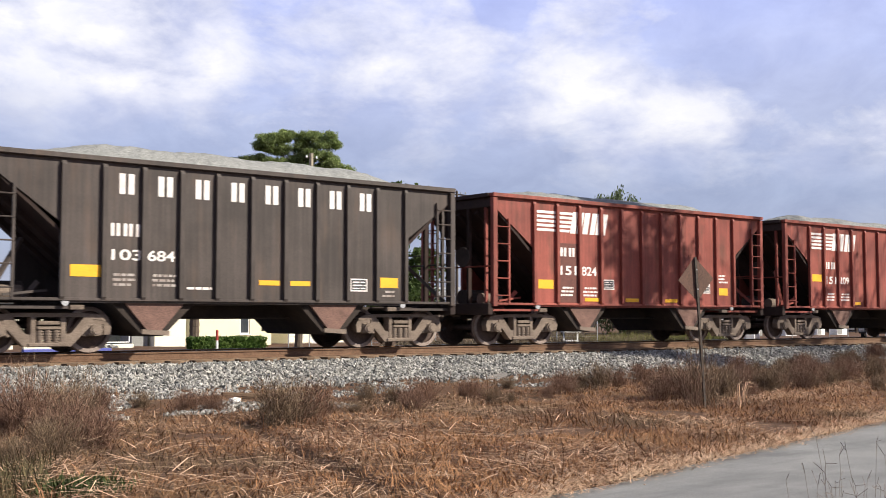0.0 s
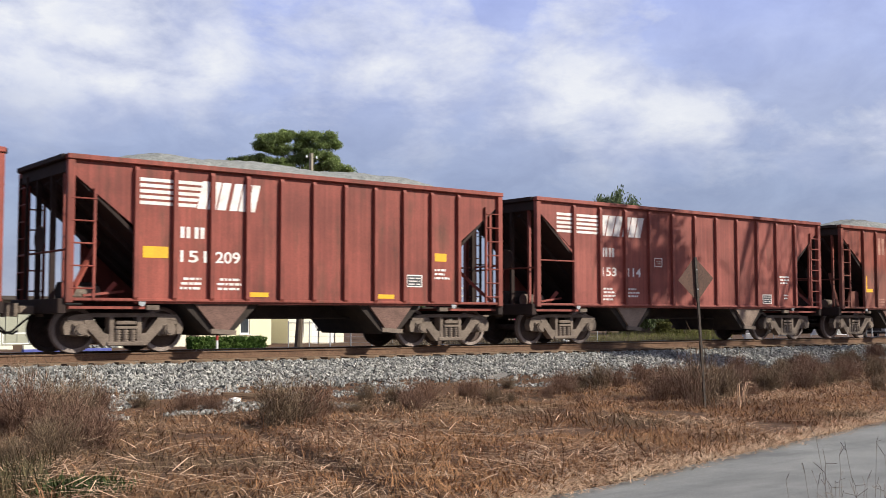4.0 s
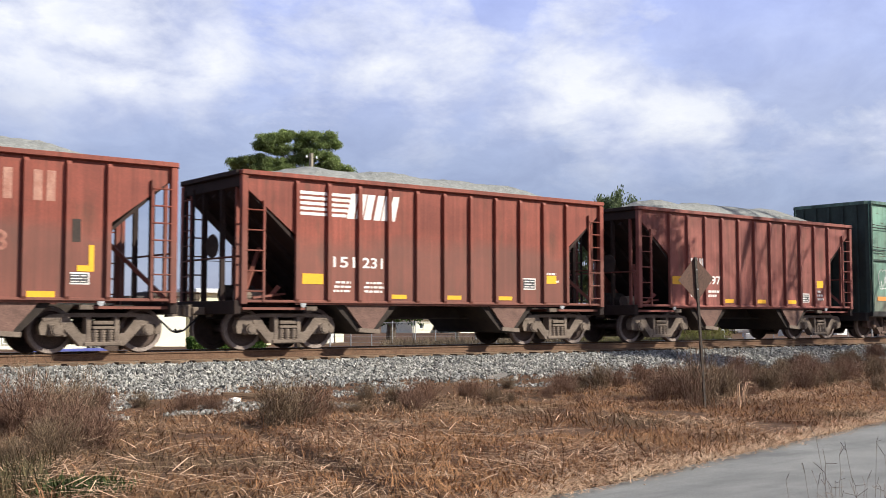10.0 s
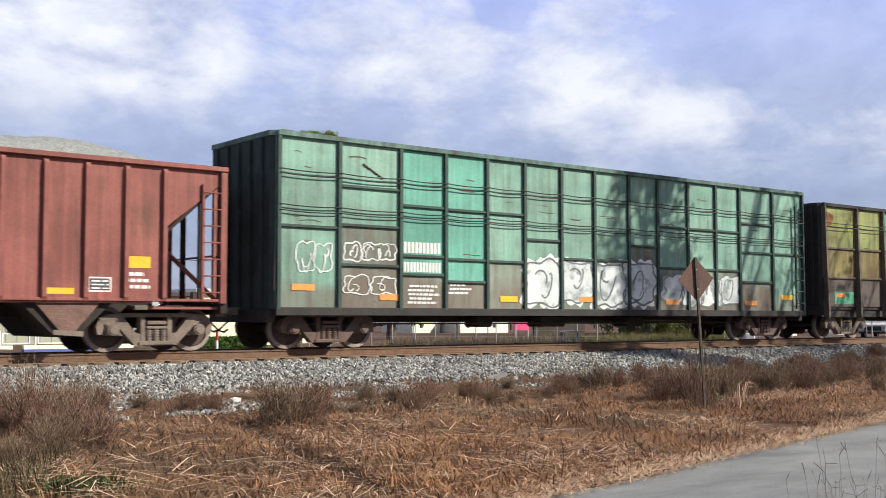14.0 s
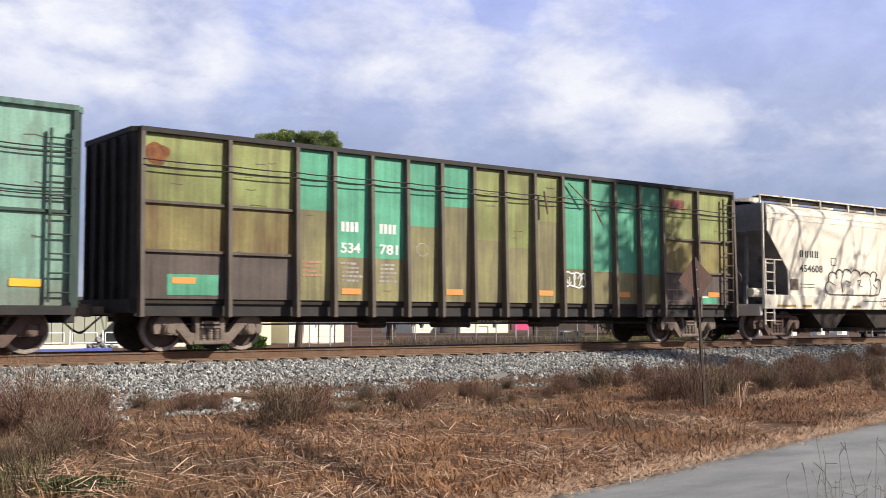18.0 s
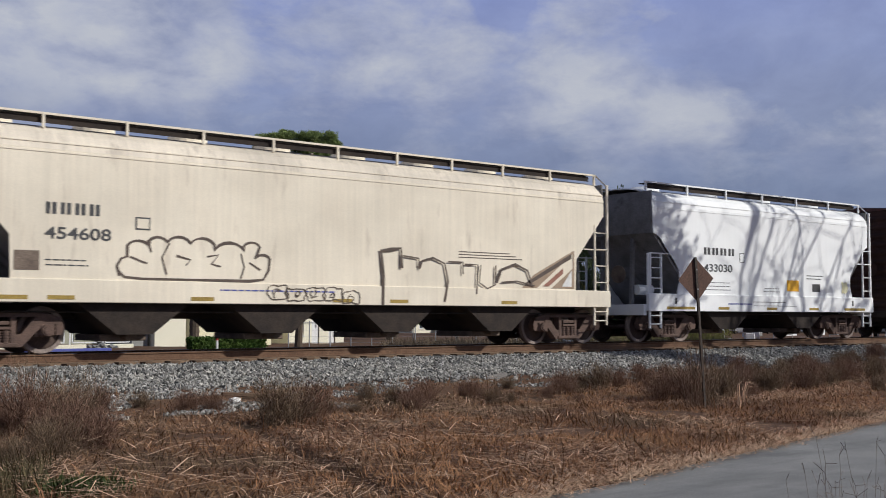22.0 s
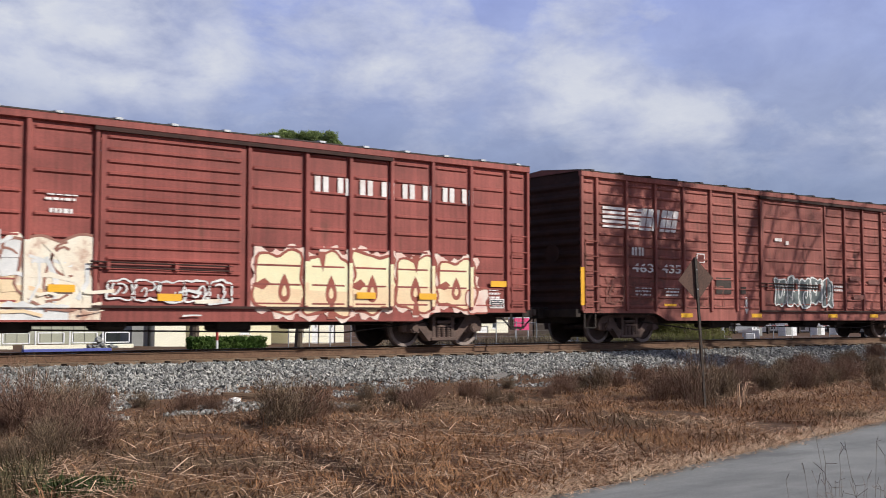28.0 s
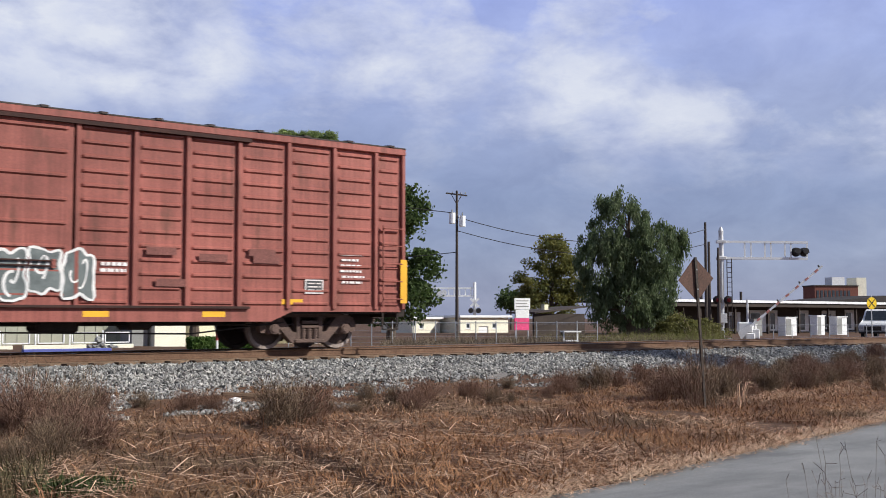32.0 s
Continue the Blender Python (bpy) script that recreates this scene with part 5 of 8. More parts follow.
def build_chip_cars():
    # panelled pale green car
    P = [-9.33, -7.83, -6.19, -4.89, -3.62, -2.40, -1.14, 0.06, 1.37, 2.53, 3.81, 5.05, 6.16, 7.77, 9.33]
    f = 0.90
    A, G, T, D = "teal_pale", "greygreen", "teal", "teal_dark"
    cells = [[(2.77, A), (f, A)], [(3.77, A), (2.86, A), (1.93, G), (f, G)], [(3.42, T), (2.2, T), (1.75, T), (f, G)], [(3.40, T), (2.16, T), (1.6, T), (f, G)],
             [(3.40, A), (2.15, A), (f, G)], [(2.77, A), (f, A)], [(2.3, A), (f, A)], [(2.3, A), (f, A)], [(2.77, A), (f, G)],
             [(3.38, A), (2.17, A), (f, G)], [(3.38, A), (2.17, A), (f, G)], [(3.38, A), (2.17, A), (f, G)], [(3.69, A), (2.77, A), (1.83, A), (f, G)], [(2.77, A), (f, A)]]
    car, h = posts_car(86.10, 104.87, 1.55, "tall pale green panelled wood chip car with white sprayed lettering", 4.86, f, P, False, "post_green", "teal_dark", cells, 1.52)
    y = -1.527
    letter_bars(car, 5, -6.08, 0.215, 0.18, 2.28, 2.55, y)
    letter_bars(car, 6, -6.08, 0.18, 0.15, 1.82, 2.06, y)
    for x, z, m in ((-9.0, 1.32, "orange"), (-6.75, 1.12, "orange"), (-3.2, 1.12, "yellow"), (-0.5, 1.14, "orange"), (2.85, 1.1, "orange"), (6.4, 1.1, "orange"), (8.2, 1.3, "yellow")):
        patch(car, "reflector", x, x + 0.56, z, z + 0.15, y - 0.012, m, "worn orange reflective patch")
    spray(car, -8.9, -8.0, 1.7, 2.5, 2, y - 0.004, None, "spray_white", 11, 0.035)
    spray(car, -7.7, -6.3, 2.0, 2.5, 3, y - 0.004, None, "spray_white", 12, 0.04)
    spray(car, -7.7, -6.3, 1.25, 1.75, 2, y - 0.004, None, "spray_white", 13, 0.035)
    spray(car, -2.35, 2.4, 0.98, 2.35, 4, y - 0.003, "spray_silver", "spray_grey", 14, 0.07, True, "spray_white", 0.56)
    spray(car, 2.75, 6.1, 1.0, 2.05, 4, y - 0.003, "spray_silver", "spray_grey", 15, 0.05, True, None, 0.6)
    # scrapes and dents along the upper panels
    rng = random.Random(71)
    bm = B()
    for _ in range(90):
        x, z = rng.uniform(-9.2, 9.0), rng.uniform(2.3, 4.5) if rng.random() < 0.75 else rng.uniform(1.0, 2.3)
        if min(abs(x - q) for q in P) < 0.45:
            continue
        k = rng.uniform(0.05, 0.3)
        ribbon(bm, [(x - k, z), (x - k * 0.3, z + rng.uniform(-0.03, 0.03)), (x + k * 0.4, z + rng.uniform(-0.03, 0.03)), (x + k, z - 0.01)], rng.uniform(0.015, 0.045), y + 0.002)
    part("scrapes", bm, M["scrape"], car, "dark rusty scrapes in the paint")
    text_lines(car, -6.0, -5.0, 1.45, 5, y)
    text_lines(car, -4.8, -4.1, 1.5, 3, y)
    for z in (4.05, 3.95, 3.25, 3.12):
        cable(car, -9.4, 9.4, z, -1.605, 0.03, P)
    bm = B()
    for k in range(7):
        a = k * 0.4
        tube(bm, (-7.2 + 0.08 * k, -1.54, 4.35 - 0.05 * k), (-7.13 + 0.08 * k, -1.54, 4.28 - 0.04 * k), 0.02, 5)
    part("gouge", bm, M["steel_rust"], car)

    # olive and mint car with deep posts
    P = [-9.12, -7.26, -5.68, -4.75, -3.76, -2.78, -1.79, -0.81, 0.18, 1.17, 2.13, 3.11, 4.07, 5.04, 5.98, 7.48, 9.12]
    f = 1.10
    O, N, K, R = "olive", "mint", "tan", "olive_rust"
    cells = [[(3.11, O), (2.09, R), (f, "tan_dark")], [(3.11, O), (2.09, R), (f, "tan_dark")], [(3.17, N), (f, K)], [(2.12, N), (f, K)], [(2.12, N), (f, K)], [(2.95, N), (f, K)],
             [(3.5, N), (f, K)], [(2.7, O), (f, K)], [(2.55, O), (f, K)], [(3.3, O), (f, K)], [(2.05, N), (f, K)], [(2.0, N), (f, K)], [(2.0, N), (f, K)], [(1.98, N), (f, K)],
             [(3.05, O), (2.05, R), (f, "tan_dark")], [(3.05, O), (2.05, R), (f, "tan_dark")]]
    car, h = posts_car(106.10, 124.43, 1.68, "tall olive and mint green wood chip car with deep dusty posts", 4.62, f, P, True, "rib_dust", "black", cells, 1.42)
    y = -1.427
    letter_bars(car, 2, -4.52, 0.24, 0.2, 2.72, 2.95, y)
    letter_bars(car, 2, -3.5, 0.24, 0.2, 2.72, 2.95, y)
    numerals(car, "534", -4.52, -4.02, 2.22, 2.46, y)
    numerals(car, "781", -3.5, -3.0, 2.22, 2.46, y)
    text_lines(car, -4.55, -3.95, 1.95, 5, y, "stencil_worn")
    text_lines(car, -3.55, -2.95, 1.95, 5, y, "stencil_worn")
    text_lines(car, -5.5, -4.95, 1.95, 4, y, "stencil_faded")
    bm = B()
    ribbon(bm, [(-2.3 + 0.16 * math.cos(a), 2.38 + 0.16 * math.sin(a)) for a in [k * 0.33 for k in range(20)]], 0.03, y)
    part("round_mark", bm, M["stencil_worn"], car)
    patch(car, "green_patch", -8.55, -7.45, 1.18, 1.62, y, "mint", "bright green repainted patch")
    for x, z, m in ((-8.45, 1.42, "orange"), (-4.5, 1.25, "orange"), (-1.6, 1.28, "orange"), (1.35, 1.3, "orange"), (4.2, 1.3, "orange"), (8.0, 1.35, "orange")):
        patch(car, "reflector", x, x + 0.5, z, z + 0.14, y - 0.008, m, "worn orange reflective patch")
    spray(car, 2.2, 3.0, 1.55, 2.0, 2, y - 0.006, None, "spray_white", 16, 0.05)
    bm = B()
    poly(bm, [(-8.80 + 0.26 * (1 + 0.15 * math.sin(3 * a)) * math.cos(a), 4.12 + 0.24 * (1 + 0.12 * math.sin(4 * a)) * math.sin(a)) for a in [k * 0.314 for k in range(20)]], y)
    part("rust_bloom", bm, M["rust_bloom"], car, "round orange rust bloom")
    patch(car, "primer_patch", 6.35, 7.0, 3.95, 4.25, y, "brown2", "pinkish primer patch")
    patch(car, "green_patch", 7.62, 8.42, 1.14, 1.38, y, "mint", "bright green repainted patch")
    patch(car, "white_band", 7.62, 8.0, 1.32, 1.36, y - 0.004, "stencil")
    for q in ((6.06, 6.93, 1.53, 1.56), (6.06, 6.93, 1.2, 1.23), (6.06, 6.09, 1.23, 1.53), (6.48, 6.51, 1.23, 1.53), (6.90, 6.93, 1.23, 1.53)):
        patch(car, "stencil_frame", *q, y, "bay_pale")
    rng = random.Random(72)
    bm = B()
    for _ in range(46):
        x, z = rng.uniform(-9.0, 9.0), rng.uniform(1.3, 4.3)
        if min(abs(x - q) for q in P) < 0.3:
            continue
        k = rng.uniform(0.05, 0.2)
        ribbon(bm, [(x - k, z), (x - k * 0.3, z + rng.uniform(-0.03, 0.03)), (x + k * 0.4, z + rng.uniform(-0.03, 0.03)), (x + k, z)], rng.uniform(0.012, 0.03), y + 0.002)
    part("scrapes", bm, M["scrape"], car, "dark rusty scrapes in the paint")
    for z in (3.98, 3.86):
        cable(car, -9.2, 9.2, z, -1.56, 0.02, P)
    bm = B()
    tube(bm, (1.45, -1.55, 4.1), (1.52, -1.60, 3.5), 0.03, 6)
    part("loose_chain", bm, M["steel_rust"], car)
    part("loose_strap", tube(B(), (2.35, -1.50, 4.40), (3.0, -1.62, 3.85), 0.02, 5), M["steel_rust"], car)
    part("loose_strap", tube(B(), (3.2, -1.62, 3.75), (3.45, -1.66, 3.3), 0.025, 5), M["steel_rust"], car)


build_chip_cars()

# ---- covered hoppers ----


def covered_hopper(x0, x1, inset, mat, label, cut, bays, sill, post_mat):
    car, h = start_car("covered_hopper", label, "covered hopper", x0, x1, inset, dusty=False)
    m = M[mat]
    yo = 1.54
    z0, z1 = sill
    xe = h - 0.22
    side = [(-xe, 4.0)] + [(-x, z) for x, z in cut] + [(-cut[-1][0], z1), (cut[-1][0], z1)] + [(x, z) for x, z in cut[::-1]] + [(xe, 4.0)]
    arc = [(1.54, 4.0), (1.50, 4.16), (1.40, 4.32), (1.22, 4.44), (0.9, 4.54), (0.45, 4.60), (0.0, 4.62)]
    full = arc + [(-y, z) for y, z in arc[-2::-1]]
    inner = [(y * 0.98, z - 0.03) for y, z in full[::-1]]
    part("roof", prism_x(B(), full + inner, -xe, xe), M["cream_dirty"] if mat == "cream" else m, car)
    for s in (-1, 1):
        part("side_sheet", prism(B(), side, s * yo, s * (yo - 0.03)), m, car)
        part("side_sill", box(B(), -h, h, min(s * 1.46, s * 1.575), max(s * 1.46, s * 1.575), z0, z1, 0.012), m, car)
        part("seam", box(B(), -xe, xe, min(s * yo, s * (yo + 0.012)), max(s * yo, s * (yo + 0.012)), 3.93, 3.96), m, car)
        part("seam", box(B(), -xe, xe, min(s * 1.50, s * 1.525), max(s * 1.50, s * 1.525), 4.12, 4.145), m, car)
        # roof walk on posts
        walkb = part("roof_walk", box(B(), -xe + 0.2, xe - 0.2, s * 1.02 - 0.2, s * 1.02 + 0.2, 4.71, 4.735), M["black"], car)
        part("walk_edge", box(B(), -xe, xe, s * 1.23 - 0.015, s * 1.23 + 0.015, 4.72, 4.765), m, walkb)
        # near-black strip in the gap between walk and roof
        part("walk_screen", box(B(), -xe + 0.2, xe - 0.2, s * 1.16 - 0.008, s * 1.16 + 0.008, 4.56, 4.69), M["under"], walkb)
        n = max(4, round(2 * xe / 1.65))
        for i in range(n + 1):
            x = -xe + 0.05 + (2 * xe - 0.1) * i / n
            part("walk_post", bar(B(), (x, s * 1.235, 4.45), (x, s * 1.235, 4.745), 0.05, 0.05), m, walkb)
        part("walk_end", bar(B(), (xe, s * 1.23, 4.74), (h - 0.05, s * 1.45, 4.45), 0.04, 0.04), m, walkb)
    k = max(3, len(bays) * 2)
    for i in range(k):
        x = -xe + 2 * xe * (i + 0.5) / k
        part("roof_hatch", tube(B(), (x, 0, 4.6), (x, 0, 4.76), 0.42, 18), m, car)
    for e in (-1, 1):
        # end sheets and posts in the grey that carries their shade
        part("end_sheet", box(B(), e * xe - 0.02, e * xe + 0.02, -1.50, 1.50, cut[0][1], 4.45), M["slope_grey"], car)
        part("slope_sheet", prism(B(), [(e * (xe - 0.02), cut[0][1]), (e * (cut[-1][0] - 1.0), 0.98), (e * (cut[-1][0] - 1.05), 1.02), (e * (xe - 0.06), cut[0][1] + 0.06)], -1.50, 1.50), M["slope_grey"], car, "sloping end sheet, its shade put in as dark grey")
        part("end_sill", box(B(), e * h - 0.10, e * h + 0.04, -1.46, 1.46, 0.78, 1.1, 0.015), m, car)
        part("end_deck", box(B(), min(e * (h - 1.5), e * (h - 0.1)), max(e * (h - 1.5), e * (h - 0.1)), -1.44, 1.44, z0 + 0.1, z0 + 0.16), m, car)
        for y in (-0.6, 0.6):
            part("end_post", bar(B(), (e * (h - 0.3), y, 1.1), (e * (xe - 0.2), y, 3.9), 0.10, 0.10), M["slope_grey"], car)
        for s in (-1, 1):
            part("corner_post", bar(B(), (e * (h - 0.05), s * 1.5, z0), (e * (h - 0.05), s * 1.5, 4.45 if e > 0 or post_mat != mat else 2.6), 0.06, 0.06), M[post_mat], car)
            a, b = sorted((e * (h - 0.1), e * (h - 0.55)))
            ladder(car, a, b, z1, 2.62 if e < 0 else 3.3, s * 1.53, 4, mat)
            ladder(car, a, b, z0 - 0.5, z0, s * 1.5, 2, mat)
            part("hand_rail", tube(B(), (e * (h - 0.08), s * 1.53, 2.6), (e * (h - 0.95), s * 1.53, 2.6), 0.02, 6), m, car)
        if e < 0:
            part("brake_wheel", spun(B(), [(0.20, -0.015), (0.26, -0.02), (0.27, 0.0), (0.26, 0.02), (0.20, 0.015)], 20), M["truck"], car, at=pose(-h - 0.12, -0.5, 2.0, 0, 0, 90))
            part("brake_cylinder", tube(B(), (-h + 0.4, -0.7, 1.55), (-h + 1.0, -0.7, 1.55), 0.15, 14), m, car)
    for c, w in bays:
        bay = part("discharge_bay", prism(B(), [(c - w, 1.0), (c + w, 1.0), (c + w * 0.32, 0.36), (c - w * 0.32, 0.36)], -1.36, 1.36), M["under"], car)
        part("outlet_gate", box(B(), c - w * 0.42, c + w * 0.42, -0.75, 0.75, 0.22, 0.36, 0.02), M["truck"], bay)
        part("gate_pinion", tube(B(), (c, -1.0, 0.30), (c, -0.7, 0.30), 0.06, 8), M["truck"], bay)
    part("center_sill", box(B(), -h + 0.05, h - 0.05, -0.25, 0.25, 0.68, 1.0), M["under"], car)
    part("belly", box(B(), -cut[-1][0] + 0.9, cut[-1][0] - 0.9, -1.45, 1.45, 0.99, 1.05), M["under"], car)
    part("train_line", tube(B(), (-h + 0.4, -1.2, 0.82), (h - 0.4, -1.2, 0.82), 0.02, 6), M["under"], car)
    return car, h


def build_covered():
    cut = [(8.1, 3.55), (7.09, 2.3), (7.06, 1.6)]
    car, h = covered_hopper(125.76, 142.40, 1.18, "cream", "cream covered hopper car with looping dark sprayed outlines", cut,
                            [(-4.65, 1.12), (-1.55, 1.12), (1.55, 1.12), (4.65, 1.12)], (1.0, 1.46), "cream_dirty")
    y = -1.547
    letter_bars(car, 4, -6.45, 0.27, 0.19, 2.73, 2.96, y, "stencil_dark")
    numerals(car, "454608", -6.47, -5.22, 2.24, 2.48, y, "stencil_dark")
    p = patch(car, "data_panel", -4.75, -4.45, 2.5, 2.76, y, "stencil_dark")
    patch(p, "panel_field", -4.72, -4.48, 2.53, 2.73, y - 0.003, "cream")
    text_lines(car, -6.5, -5.5, 1.82, 2, y, "stencil_dark", 0.025)
    patch(car, "grey_patch", -7.0, -6.55, 1.62, 2.0, y, "truck", "square grey overpainted patch")
    # one sprayed cloud-like outline with short strokes inside
    bm = B()
    top = [(-5.05, 1.55), (-5.1, 1.75), (-5.02, 1.9), (-4.9, 1.95)]
    for c, r, zc in ((-4.68, 0.24, 2.1), (-4.28, 0.2, 2.22), (-3.85, 0.26, 2.2), (-3.35, 0.28, 2.18), (-2.75, 0.36, 2.05), (-2.25, 0.2, 2.2), (-2.0, 0.18, 1.95)):
        top += [(c - r * math.cos(a), zc + r * math.sin(a) * 0.75) for a in [k * 0.39 for k in range(1, 8)]]
    ribbon(bm, top + [(-1.86, 1.75), (-1.98, 1.54), (-2.3, 1.50), (-3.4, 1.50), (-4.6, 1.50), (-4.95, 1.53), (-5.08, 1.66)], 0.07, y - 0.004)
    part("sprayed_line", bm, M["spray_dark"], car)
    for pts in ([(-4.85, 1.95), (-4.6, 1.85), (-4.5, 1.82)], [(-4.5, 2.3), (-4.42, 2.05)], [(-4.05, 2.25), (-4.2, 1.95), (-4.1, 1.6)], [(-3.9, 2.0), (-3.6, 1.92), (-3.7, 1.8)],
                [(-3.25, 2.0), (-3.0, 2.05), (-3.15, 1.85), (-2.95, 1.8)], [(-2.5, 2.1), (-2.42, 1.8), (-2.5, 1.55)], [(-2.3, 1.9), (-2.05, 1.75)]):
        bm = B()
        ribbon(bm, pts, 0.045, y - 0.004)
        part("sprayed_line", bm, M["spray_dark"], car)
    # a second row of tall loops and uprights
    for pts, w in (([(1.0, 1.0), (1.02, 1.7), (0.95, 2.3), (1.5, 2.38), (1.52, 1.9)], 0.1), ([(1.55, 2.2), (2.0, 2.15), (2.0, 1.95)], 0.05),
                   ([(2.02, 1.9), (2.1, 2.1), (2.4, 2.18), (2.75, 2.05), (2.85, 1.6), (2.75, 1.1)], 0.07), ([(2.85, 2.1), (3.3, 2.1), (3.3, 1.8)], 0.05),
                   ([(3.35, 2.05), (3.75, 2.05), (3.72, 1.3)], 0.06), ([(3.85, 2.05), (3.8, 1.6), (4.05, 1.45), (4.3, 1.55), (4.32, 2.05)], 0.06),
                   ([(4.35, 1.6), (4.5, 1.95), (4.95, 2.1), (5.35, 1.95), (5.5, 1.6)], 0.08), ([(4.5, 1.62), (5.0, 1.66), (5.6, 1.55)], 0.05)):
        bm = B()
        ribbon(bm, [q for a, b in zip(pts, pts[1:]) for q in (a, ((a[0] + b[0]) / 2, (a[1] + b[1]) / 2))] + [pts[-1]], w, y - 0.036)
        part("sprayed_line", bm, M["spray_dark"], car)
    for i in range(3):
        patch(car, "side_stripe", 3.2, 5.2 - 0.2 * i, 2.22 + i * 0.07, 2.24 + i * 0.07, y, "spray_dark")
    for x in (-7.7, -6.4, -3.6, -0.3, 1.2, 4.5):
        patch(car, "reflector", x, x + (0.95 if x < -7 else 0.5), 1.06, 1.14, -1.582, "yellow_dull", "worn yellow reflective strip")
    text_lines(car, -3.0, 0.5, 1.28, 1, -1.581, "blue", 0.03)
    spray(car, -1.9, 0.4, 1.05, 1.4, 5, -1.583, None, "rib_dust", 23, 0.03)

    for k, (pts, mat) in enumerate((([(5.2, 1.5), (5.7, 1.5), (6.95, 2.45), (6.95, 2.05), (6.2, 1.5), (7.0, 1.5), (7.0, 2.55), (5.6, 1.85)], "spray_tan"), ([(5.3, 1.62), (6.9, 2.45), (6.9, 2.32), (5.5, 1.62)], "spray_dark"),
                                    ([(5.9, 1.55), (6.6, 2.05), (6.6, 1.9), (6.1, 1.55)], "spray_brown"), ([(6.55, 1.55), (6.9, 1.55), (6.9, 2.0)], "spray_white"))):
        bm = B()
        poly(bm, pts, y - 0.004 - 0.002 * k)
        part("sprayed_shape", bm, M[mat], car)
    cut = [(5.33, 3.2), (5.06, 3.08), (4.85, 2.82), (4.5, 2.45), (4.28, 2.15), (4.25, 1.8), (4.36, 1.5)]
    car, h = covered_hopper(143.90, 155.05, 1.27, "white", "clean white short covered hopper car", cut, [(-1.9, 1.15), (1.9, 1.15)], (0.9, 1.42), "white")
    letter_bars(car, 4, -3.18, 0.37, 0.27, 2.64, 2.86, y, "stencil_dark")
    numerals(car, "433030", -3.2, -1.9, 2.12, 2.36, y, "stencil_dark")
    p = patch(car, "data_panel", -1.55, -1.32, 2.45, 2.75, y, "stencil_dark")
    patch(p, "panel_field", -1.53, -1.34, 2.47, 2.73, y - 0.003, "white")
    text_lines(car, -3.25, -1.6, 1.78, 3, y, "stencil_dark", 0.02, 0.11)
    patch(car, "orange_panel", 0.78, 1.40, 1.58, 1.94, y, "yellow", "orange placard panel")
    patch(car, "dark_panel", 2.12, 2.55, 1.58, 1.84, y, "stencil_dark", "small dark placard")
    text_lines(car, 1.75, 2.9, 2.1, 2, y, "stencil_dark", 0.03, 0.1)
    text_lines(car, -0.4, 0.5, 1.64, 2, y, "stencil_dark", 0.02, 0.1)
    spray(car, 3.75, 4.1, 1.5, 1.95, 1, y - 0.004, "spray_cream", None, 24)
    for x in (-4.85, -2.6, -0.3, 1.9, 3.85):
        patch(car, "reflector", x, x + (1.2 if abs(x) > 3.5 else 0.5), 0.96, 1.04, -1.58, "yellow_dull", "yellow reflective strip")
    text_lines(car, -2.2, -0.9, 1.12, 1, -1.58, "blue", 0.04)
    text_lines(car, -1.0, 1.2, 1.2, 2, -1.58, "stencil_dark", 0.02, 0.12)
    patch(car, "step_mark", -4.5, -4.42, 1.12, 1.3, -1.58, "stencil_dark")
    patch(car, "step_mark", 4.3, 4.38, 1.12, 1.3, -1.58, "stencil_dark")


build_covered()

# ---- boxcars ----


def beaded_panel(x0, x1, z0, z1, zs, y, mat):
    """A side panel pressed with level beads at the heights zs that stop short of its edges, as one sheet."""
    cols = [x0, x0 + 0.10, x0 + 0.15, x1 - 0.15, x1 - 0.10, x1]
    rows = [(z0, 0.0)]
    for z in zs:
        rows += [(z - 0.05, 0.0), (z - 0.016, 0.04), (z + 0.016, 0.04), (z + 0.05, 0.0)]
    rows = [r for r in rows if z0 <= r[0] < z1] + [(z1, 0.0)]
    bm = B()
    g = [[bm.verts.new((x, y - (d if 1 < k < 4 else 0.0), z)) for k, x in enumerate(cols)] for z, d in rows]
    for a, b in zip(g, g[1:]):
        for k in range(5):
            bm.faces.new((a[k], a[k + 1], b[k + 1], b[k]))
    rim = g[0] + [r[-1] for r in g[1:]] + g[-1][-2::-1] + [r[0] for r in g[-2:0:-1]]
    back = [bm.verts.new((v.co.x, y + 0.03, v.co.z)) for v in rim]
    for k in range(len(rim)):
        q = (k + 1) % len(rim)
        bm.faces.new((rim[k], back[k], back[q], rim[q]))
    bm.faces.new(back)
    return bm


